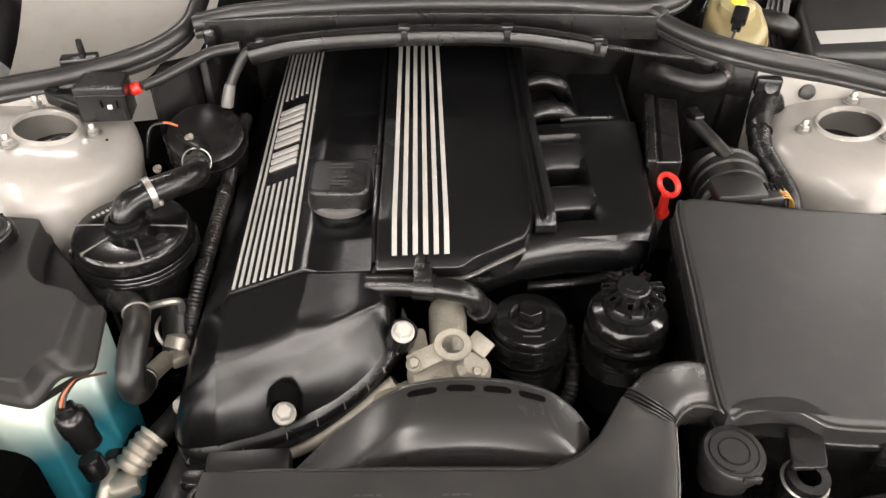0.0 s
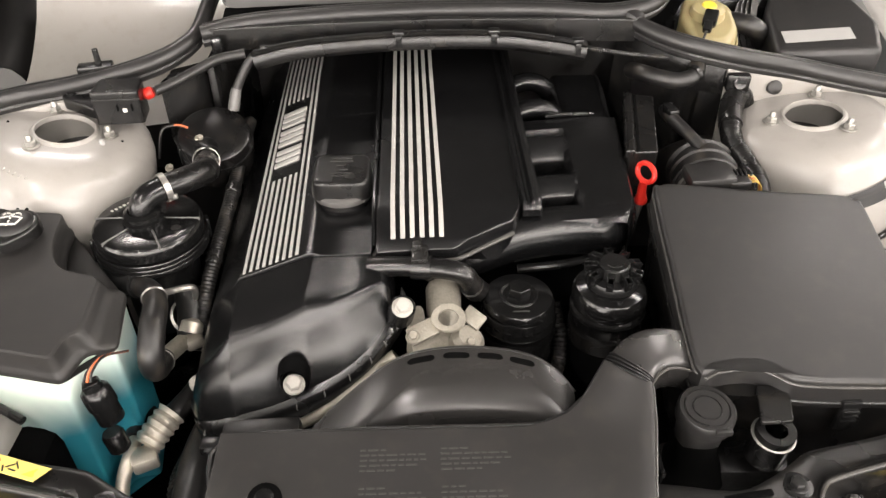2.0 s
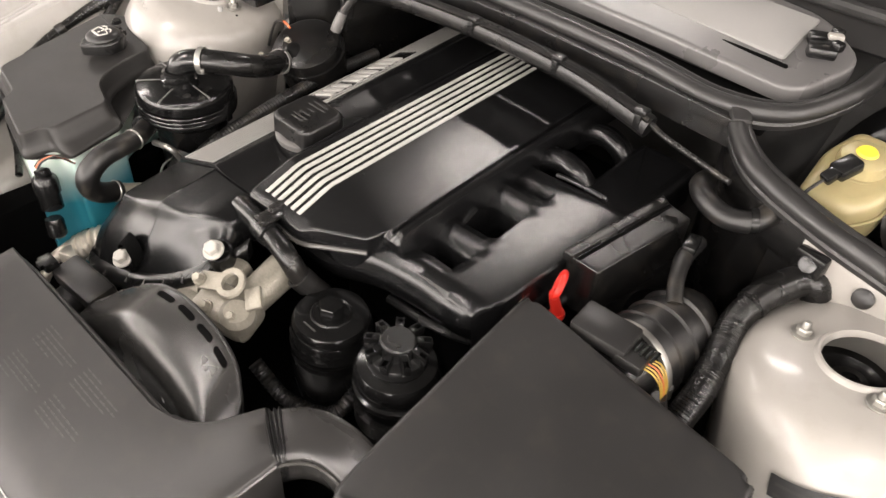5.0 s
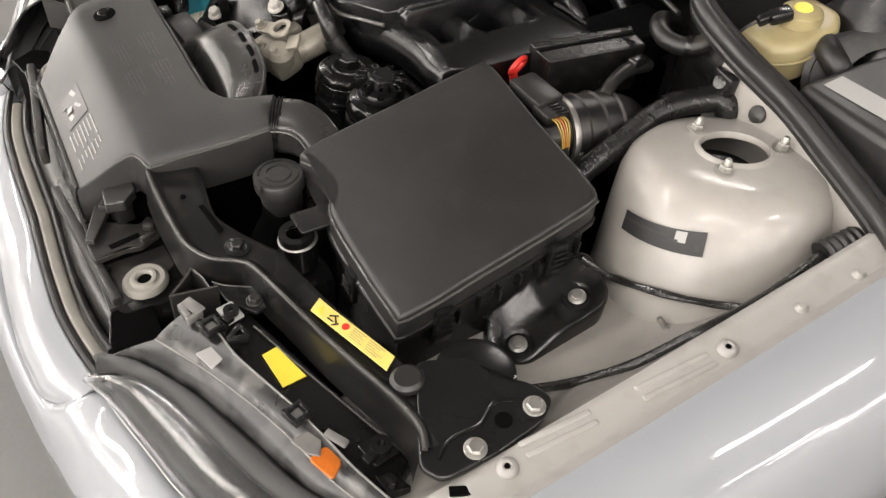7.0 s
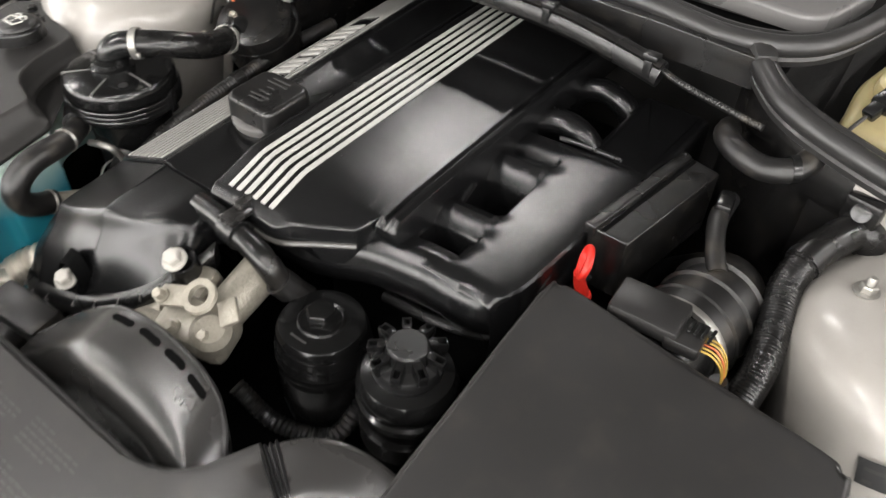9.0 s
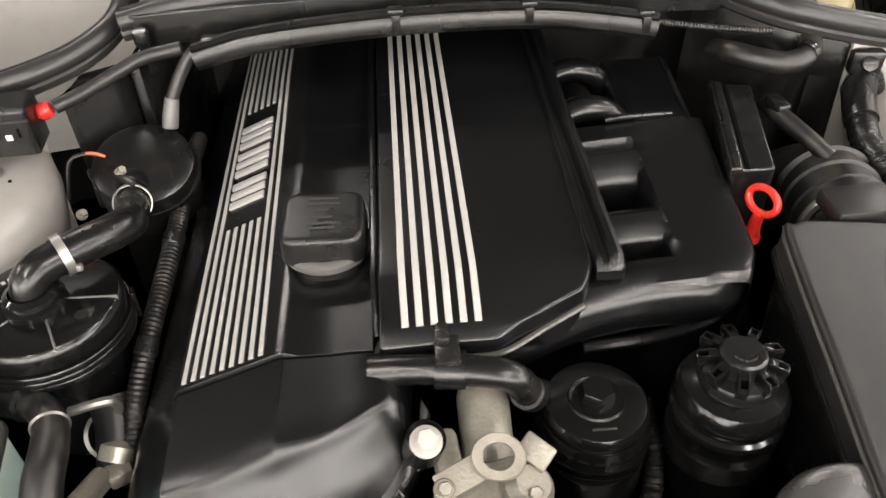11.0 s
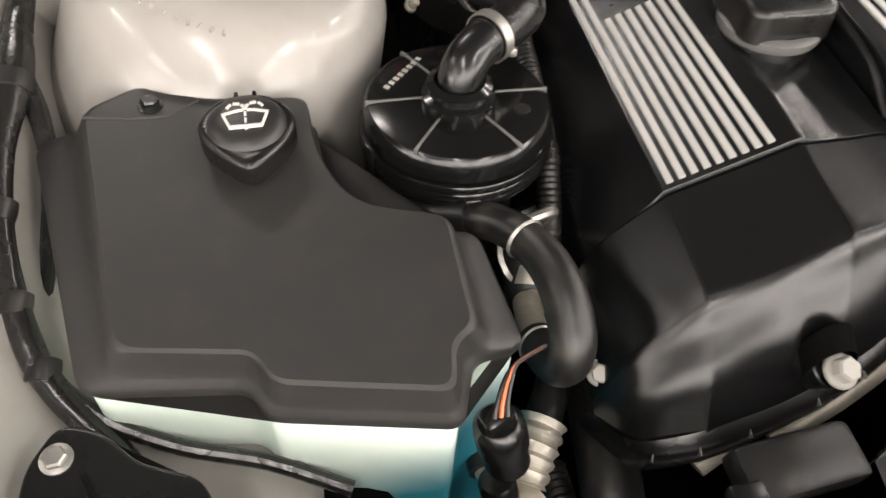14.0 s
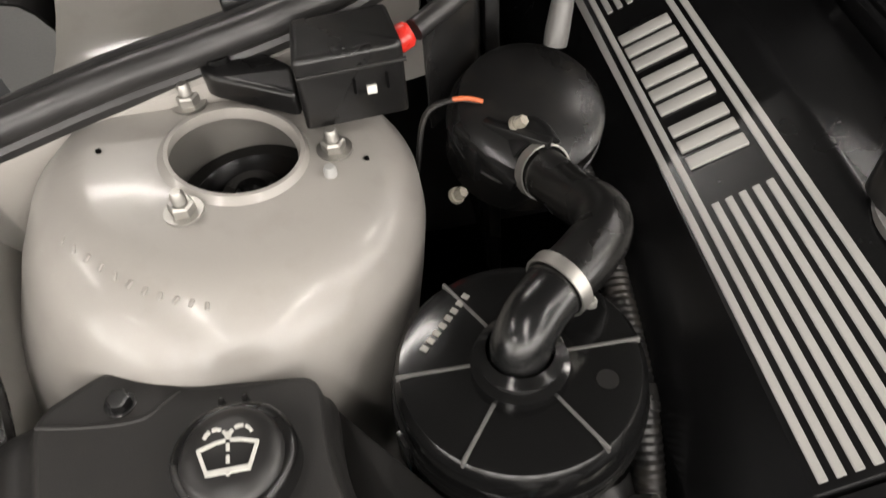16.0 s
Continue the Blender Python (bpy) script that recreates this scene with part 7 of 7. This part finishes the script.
for k in range(3):
    w = radians(90 * k + 20)
    part("edge_clip", box((A[0] + 0.074 * math.cos(w), A[1] + 0.074 * math.sin(w), 0.772), (0.004, 0.012, 0.03), 0.001, rz(math.degrees(w))), GLOSS, sa)
part("bracket", tube([(-0.335, 0.69, 0.70), (-0.325, 0.675, 0.735), (-0.332, 0.668, 0.745), (-0.36, 0.662, 0.742)], 0.0045, 8, 5), STEEL, sa, "bent steel bracket under the pump")
ah = thing("air_hose", (-0.33, 0.81, 0.84), "black rubber air hose with steel clamps", "hose")
part("hose", tube([(-0.368, 0.756, 0.8385), (-0.345, 0.773, 0.8395), (-0.328, 0.793, 0.836), (-0.322, 0.815, 0.828), (-0.329, 0.845, 0.815), (-0.338, 0.875, 0.807), (-0.340, 0.89, 0.806)], 0.0170, 24, 6), HOSEP, ah)
for c, a in (((-0.362, 0.7605, 0.8389), (0.82, 0.6, 0.06)), ((-0.339, 0.879, 0.8065), (-0.3, 0.85, -0.35))):
    part("clamp", join(lathe([(0.0182, -0.004), (0.0196, -0.004), (0.0196, 0.004), (0.0182, 0.004)], c, a, 32), box((c[0] + 0.015, c[1] - 0.011, c[2] - 0.007), (0.006, 0.005, 0.007), 0.0015)), STEEL, ah, "bright steel hose clamp")
va = thing("air_valve", (-0.33, 0.93, 0.78), "round black secondary air valve", "valve")
part("drum", lathe([(0, 0.035), (0.045, 0.0345), (0.052, 0.030), (0.0535, 0.020), (0.0535, -0.03), (0, -0.03)], (-0.338, 0.938, 0.795), (0.1, -0.35, 0.9), 44), PLASTIC, va)
part("face_ring", lathe([(0.050, -0.004), (0.0565, -0.002), (0.0565, 0.006), (0.050, 0.008)], (-0.338, 0.938, 0.80), (0.1, -0.35, 0.9), 44), PLASTIC, va)
part("port", tube([(-0.347, 0.925, 0.80), (-0.343, 0.905, 0.806), (-0.340, 0.892, 0.806)], [0.02, 0.021, 0.0195], 20, 4), DARK, va)
part("mount", join(box((-0.365, 0.905, 0.81), (0.03, 0.06, 0.012), 0.003, rz(35, 20)), box((-0.352, 0.900, 0.822), (0.05, 0.008, 0.012), 0.002, rz(-40)), box((-0.378, 0.915, 0.80), (0.02, 0.03, 0.03), 0.004, rz(20))), DARK, va)
part("wire", tube([(-0.42, 0.915, 0.79), (-0.41, 0.925, 0.83), (-0.39, 0.928, 0.838), (-0.372, 0.925, 0.836)], 0.0022, 8, 5), RUBBER, va)
part("red_wire", tube([(-0.390, 0.9275, 0.839), (-0.380, 0.926, 0.839), (-0.370, 0.924, 0.836)], 0.0017, 8, 3), WIREO, va, "pinkish red wire end")
for c in ((-0.398, 0.885, 0.79), (-0.352, 0.905, 0.827)):
    bolt("valve_bolt", c, va, (0.5, -0.4, 0.7), 0.006, 0.010, ALUD)

# ---- small hose bend, coolant pipes, air conditioning pipes ----
uh = thing("crankcase_hose", (-0.34, 0.59, 0.72), "thick bent black rubber hose", "hose")
part("hose", tube([(-0.391, 0.668, 0.750), (-0.373, 0.652, 0.756), (-0.360, 0.632, 0.759), (-0.352, 0.606, 0.762), (-0.349, 0.580, 0.760), (-0.348, 0.559, 0.747), (-0.349, 0.552, 0.730), (-0.351, 0.557, 0.713), (-0.353, 0.572, 0.700), (-0.355, 0.594, 0.692)], [0.0135, 0.014, 0.0145, 0.015, 0.0155, 0.0158, 0.0158, 0.0152, 0.015, 0.0145], 22, 6), RUBBER, uh)
part("metal_rim", lathe([(0.0148, -0.002), (0.0162, 0), (0.0148, 0.002)], (-0.361, 0.634, 0.7588), (0.4, -0.9, 0.1), 30), STEEL, uh)
part("lower_rim", lathe([(0.0150, -0.0015), (0.0162, 0), (0.0150, 0.0015)], (-0.3545, 0.587, 0.6945), (-0.1, 0.9, -0.4), 30), STEEL, uh)
part("lower_pipe", tube([(-0.355, 0.590, 0.693), (-0.352, 0.612, 0.684), (-0.346, 0.640, 0.674)], 0.0115, 14, 4), ALUD, uh, "dull metal pipe end")
part("pump_port", tube([(-0.449, 0.70, 0.735), (-0.419, 0.684, 0.742), (-0.391, 0.667, 0.752)], [0.017, 0.018, 0.0175], 18, 4), DARK, uh)
ts = thing("temperature_sensor", (-0.320, 0.655, 0.68), "brass and plastic sensor fitting", "sensor")
part("fitting", join(lathe([(0, 0), (0.016, 0), (0.017, 0.014), (0.012, 0.02), (0, 0.02)], (-0.338, 0.655, 0.675), (0.2, 0.7, 0.5), 22), box((-0.332, 0.645, 0.672), (0.024, 0.02, 0.018), 0.004, rz(30))), ALU, ts)
part("pipe_clamp", lathe([(0.022, -0.003), (0.025, 0), (0.022, 0.003)], (-0.345, 0.680, 0.685), (0.6, -0.4, 0.6), 28), STEEL, ts)
part("pipe_rubber", tube([(-0.345, 0.705, 0.71), (-0.338, 0.680, 0.685), (-0.342, 0.645, 0.655)], [0.02, 0.021, 0.016], 18, 4), RUBBER, ts)
ac = thing("air_conditioning_pipe", (-0.36, 0.53, 0.6), "black air conditioning hose with aluminium fitting", "pipe")
part("hose", tube([(-0.30, 0.66, 0.60), (-0.318, 0.62, 0.625), (-0.338, 0.58, 0.625), (-0.358, 0.548, 0.62)], 0.0145, 16, 5), RUBBER, ac)
part("fitting", tube([(-0.350, 0.560, 0.628), (-0.362, 0.542, 0.622), (-0.375, 0.522, 0.612)], 0.0165, 18, 4, ribs=(0.010, 0.0035)), ALU, ac, "ribbed aluminium hose fitting")
part("block", box((-0.378, 0.512, 0.600), (0.032, 0.028, 0.022), 0.004, rz(25)), ALU, ac)
part("service_cap", lathe([(0, 0.03), (0.011, 0.03), (0.0135, 0.026), (0.0135, 0.004), (0.010, 0)], (-0.397, 0.506, 0.628), (-0.2, 0.1, 1), 20), DARK, ac, "black service port cap")
part("thin_pipe", tube([(-0.398, 0.545, 0.60), (-0.395, 0.52, 0.605), (-0.40, 0.49, 0.59), (-0.405, 0.46, 0.55)], 0.009, 12, 5), ALU, ac)
part("second_hose", tube([(-0.40, 0.60, 0.58), (-0.398, 0.57, 0.60), (-0.398, 0.54, 0.603)], 0.013, 12, 4), RUBBER, ac)
lhz = thing("radiator_hose", (-0.30, 0.50, 0.55), "thick black radiator hose", "hose")
part("hose", tube([(-0.29, 0.60, 0.60), (-0.300, 0.55, 0.605), (-0.308, 0.50, 0.60), (-0.315, 0.45, 0.57), (-0.32, 0.41, 0.53)], 0.024, 18, 5), RUBBER, lhz)
part("ribbed_hose", tube([(-0.335, 0.55, 0.56), (-0.338, 0.50, 0.57), (-0.335, 0.455, 0.56)], 0.011, 12, 5, ribs=(0.007, 0.002)), RUBBER, lhz)

# ---- engine harness beside the head cover ----
eh = thing("engine_loom", (-0.31, 0.85, 0.75), "corrugated black wiring loom along the engine", "wiring loom")
part("sleeve", tube([(-0.308, 1.05, 0.775), (-0.306, 0.95, 0.775), (-0.303, 0.87, 0.768), (-0.306, 0.80, 0.755), (-0.311, 0.737, 0.738), (-0.318, 0.69, 0.71), (-0.325, 0.66, 0.67)], 0.0095, 12, 6, ribs=(0.005, 0.001)), RUBBER, eh)
for c, a in (((-0.3060, 0.950, 0.775), (0.02, 0.99, 0.05)), ((-0.3035, 0.860, 0.7665), (0.0, 0.98, 0.14)), ((-0.311, 0.737, 0.738), (0.1, 0.95, 0.35))):
    part("tape_band", lathe([(0.0098, -0.009), (0.0112, -0.008), (0.0114, 0.0), (0.0112, 0.008), (0.0098, 0.009)], c, a, 18), TAPE, eh, "cloth tape round the loom")
gl = thing("battery_cable", (-0.29, 1.0, 0.90), "grey sleeved cable with a crimped end", "cable")
part("cable", tube([(-0.262, 0.998, 0.918), (-0.276, 0.992, 0.912), (-0.290, 0.985, 0.893), (-0.303, 0.975, 0.868), (-0.308, 0.968, 0.848)], 0.007, 12, 6), LIDPLASTIC, gl)
part("end_sleeve", tube([(-0.302, 0.976, 0.872), (-0.307, 0.969, 0.852), (-0.309, 0.966, 0.842)], [0.0078, 0.0088, 0.0085], 12, 3), COWLGREY, gl)

# ---- jump start box and positive terminal ----
jb = thing("jump_start_box", (-0.455, 0.915, 0.87), "black plastic terminal box with a red cap", "terminal box")
jm = Matrix.Translation((-0.454, 0.918, 0.886)) @ rz(4).to_4x4()
part("box", warp(slab(fillet([(-0.034, -0.020), (0.032, -0.020), (0.030, 0.026), (-0.030, 0.026)], 0.005), -0.028, 0.022, 0.004), lambda x, y, z: tuple(jm @ Vector((x, y, z)))), PLASTIC, jb)
part("lid_line", warp(box((0, -0.020, 0.010), (0.066, 0.003, 0.002), 0.0005), lambda x, y, z: tuple(jm @ Vector((x, y, z)))), LIDPLASTIC, jb)
part("white_square", warp(box((0.010, -0.0215, -0.006), (0.006, 0.002, 0.006), 0.0004), lambda x, y, z: tuple(jm @ Vector((x, y, z)))), WHITE, jb)
for dx in (0.0, 0.020):
    part("slot", warp(box((dx, -0.021, -0.002), (0.0016, 0.002, 0.010), 0), lambda x, y, z: tuple(jm @ Vector((x, y, z)))), HOLE, jb)
part("red_cap", lathe([(0, 0.007), (0.006, 0.0065), (0.0085, 0.004), (0.009, -0.004), (0.006, -0.008), (0, -0.008)], (-0.418, 0.936, 0.887), (0.9, 0.2, 0.3), 20), RED, jb, "bright red terminal cap")
part("arm", warp(slab(fillet([(-0.094, 0.045), (-0.090, 0.026), (-0.034, -0.014), (-0.034, 0.020), (-0.062, 0.052)], 0.008), -0.022, -0.006, 0.003), lambda x, y, z: tuple(jm @ Vector((x, y, z)))), PLASTIC, jb)
part("arm_hole", warp(lathe([(0.004, -0.002), (0.009, -0.0015), (0.009, -0.006)], (-0.080, 0.040, 0), n=20), lambda x, y, z: tuple(jm @ Vector((x, y, z)))), GLOSS, jb)
part("thick_cable", tube([(-0.41, 0.94, 0.888), (-0.385, 0.957, 0.893), (-0.355, 0.975, 0.903), (-0.325, 0.990, 0.913), (-0.285, 0.998, 0.918)], 0.0075, 12, 5), LIDPLASTIC, jb, "grey-black thick cable")
part("bracket", warp(slab(fillet([(-0.405, 0.945), (-0.36, 0.99), (-0.35, 1.03), (-0.40, 1.0)], 0.006), 0.80, 0.895, 0.004), lambda x, y, z: (x, y, z)), PLASTIC, jb)
lt = thing("bulkhead_latch", (-0.33, 1.015, 0.93), "black turn-lock pin on the bulkhead", "latch")
part("pin", lathe([(0, 0.022), (0.007, 0.021), (0.009, 0.016), (0.009, 0.006), (0.006, 0.004), (0.006, -0.03)], (-0.327, 1.012, 0.915), (0, -0.2, 1), 18), DARK, lt)
bq = thing("hinge_sensor", (-0.50, 1.0, 0.90), "small black switch on the wing", "switch")
part("base", join(box((-0.505, 0.985, 0.905), (0.05, 0.022, 0.012), 0.003, rz(12)), lathe([(0, 0.026), (0.004, 0.025), (0.005, 0)], (-0.500, 0.987, 0.908), n=12)), DARK, bq)
plenum_duct = thing("plenum_duct", (-0.76, 1.25, 0.8), "dark grey plastic duct beside the wing", "duct")
part("shell", loft([[(-0.82, 1.10, 0.78), (-0.770, 1.13, 0.83), (-0.730, 1.17, 0.82), (-0.705, 1.20, 0.74)], [(-0.83, 1.25, 0.85), (-0.770, 1.29, 0.90), (-0.720, 1.31, 0.88), (-0.695, 1.32, 0.79)], [(-0.83, 1.45, 0.95), (-0.755, 1.45, 1.0), (-0.705, 1.45, 0.97), (-0.685, 1.45, 0.87)]], 4, 4, 0.004), LIDPLASTIC, plenum_duct)
part("rib", tube([(-0.832, 1.26, 0.86), (-0.772, 1.30, 0.907), (-0.721, 1.32, 0.886), (-0.695, 1.33, 0.795)], 0.005, 8, 5), PLASTIC, plenum_duct)

# ---- side wiring looms ----
wl1 = thing("wing_loom", (-0.69, 0.68, 0.72), "taped black wiring loom with branches along the wing", "wiring loom")
part("loom", tube([(-0.70, 0.93, 0.83), (-0.700, 0.85, 0.818), (-0.699, 0.80, 0.808), (-0.706, 0.744, 0.790), (-0.703, 0.676, 0.766), (-0.690, 0.618, 0.740), (-0.672, 0.585, 0.722), (-0.64, 0.55, 0.705), (-0.61, 0.51, 0.70)], [0.0095, 0.0105, 0.013, 0.009, 0.0082, 0.0092, 0.009, 0.0085, 0.008], 14, 6), TAPE, wl1)
part("branch", tube([(-0.672, 0.59, 0.722), (-0.64, 0.565, 0.71), (-0.60, 0.548, 0.698), (-0.55, 0.533, 0.69), (-0.50, 0.51, 0.68)], 0.0055, 10, 6), TAPE, wl1)
part("second_branch", tube([(-0.699, 0.81, 0.805), (-0.688, 0.785, 0.790), (-0.682, 0.750, 0.770), (-0.684, 0.70, 0.745), (-0.69, 0.64, 0.72)], [0.009, 0.008, 0.0065, 0.006, 0.005], 10, 5), TAPE, wl1)
for y, x, z, r in ((0.795, -0.700, 0.807, 0.0140), (0.70, -0.7045, 0.775, 0.0096), (0.64, -0.696, 0.750, 0.0100), (0.60, -0.681, 0.730, 0.0102)):
    part("tape_wrap", lathe([(r - 0.002, -0.008), (r, -0.007), (r + 0.0006, 0.0), (r, 0.007), (r - 0.002, 0.008)], (x, y, z), (0.15, 0.92, 0.32), 18), RUBBER, wl1)
wl2 = thing("wing_loom", (0.69, 0.68, 0.74), "taped black wiring loom along the wing", "wiring loom")
part("loom", tube([(0.668, 0.530, 0.752), (0.665, 0.604, 0.714), (0.678, 0.637, 0.728), (0.695, 0.663, 0.753), (0.706, 0.693, 0.780), (0.714, 0.720, 0.798), (0.718, 0.775, 0.812), (0.716, 0.835, 0.825), (0.705, 0.900, 0.830)], [0.004, 0.0055, 0.0045, 0.006, 0.0055, 0.006, 0.006, 0.0065, 0.007], 12, 6), TAPE, wl2)
part("branch", tube([(0.545, 0.704, 0.750), (0.560, 0.716, 0.742), (0.570, 0.731, 0.732), (0.582, 0.737, 0.734), (0.598, 0.739, 0.741), (0.630, 0.750, 0.753), (0.658, 0.766, 0.762), (0.684, 0.786, 0.770), (0.706, 0.797, 0.784)], [0.0045, 0.0042, 0.004, 0.005, 0.0042, 0.005, 0.004, 0.0045, 0.004], 10, 6), TAPE, wl2)
part("boot", tube([(0.708, 0.885, 0.825), (0.712, 0.905, 0.835), (0.716, 0.925, 0.843)], 0.015, 14, 4, ribs=(0.008, 0.003)), RUBBER, wl2)

# ---- tower sticker ----
st = thing("tower_label", (0.59, 0.775, 0.81), "black aluminium label with worn white print", "label")


def on_tower(u, v, lift):
    w = radians(-101 + 46 * u)
    z = 0.781 + 0.022 * v + 0.019 * u
    drift = max(0, 0.86 - z) * 0.32
    r = lerp(z, (0.72, 0.772, 0.808, 0.831, 0.846), (0.142, 0.134, 0.127, 0.118, 0.103)) + lift
    return (0.546 + drift + r * math.cos(w), 0.898 - max(0, 0.86 - z) * 0.12 + 1.02 * r * math.sin(w), z + 0.17 * 0.11 * lerp(z, (0.70, 0.80, 0.85), (0.0, 0.5, 1.0)) * math.cos(w))


part("plate", rings([[on_tower(u / 10, v, 0.002) for u in range(11)] for v in (0, 0.25, 0.5, 0.75, 1)], False), BLACKMARK, st)
for u0, u1, v0, v1 in ((0.05, 0.62, 0.60, 0.74), (0.05, 0.12, 0.15, 0.28), (0.68, 0.80, 0.5, 0.95), (0.62, 0.72, 0.45, 0.6), (0.9, 0.95, 0.2, 0.5)):
    part("print_bar", rings([[on_tower(u0 + (u1 - u0) * i / 6, v, 0.0028) for i in range(7)] for v in (v0, (v0 + v1) / 2, v1)], False), PAPER if u0 > 0.6 and u0 < 0.7 and v1 > 0.9 else FAINT, st)


# ---- small studs and marks on the painted panels ----
sd = thing("apron_stud", (0.657, 0.747, 0.706), "short zinc threaded stud on the inner wing", "stud")
part("shank", lathe([(0, 0.016), (0.003, 0.016), (0.0035, 0.014), (0.0035, -0.02), (0, -0.02)], (0.657, 0.747, 0.722), (-0.6, -0.4, 0.7), 12), STEEL, sd)
part("collar", lathe([(0.003, 0.004), (0.006, 0.003), (0.0065, 0), (0.0065, -0.01)], (0.657, 0.747, 0.720), (-0.6, -0.4, 0.7), 16), BODY, sd)
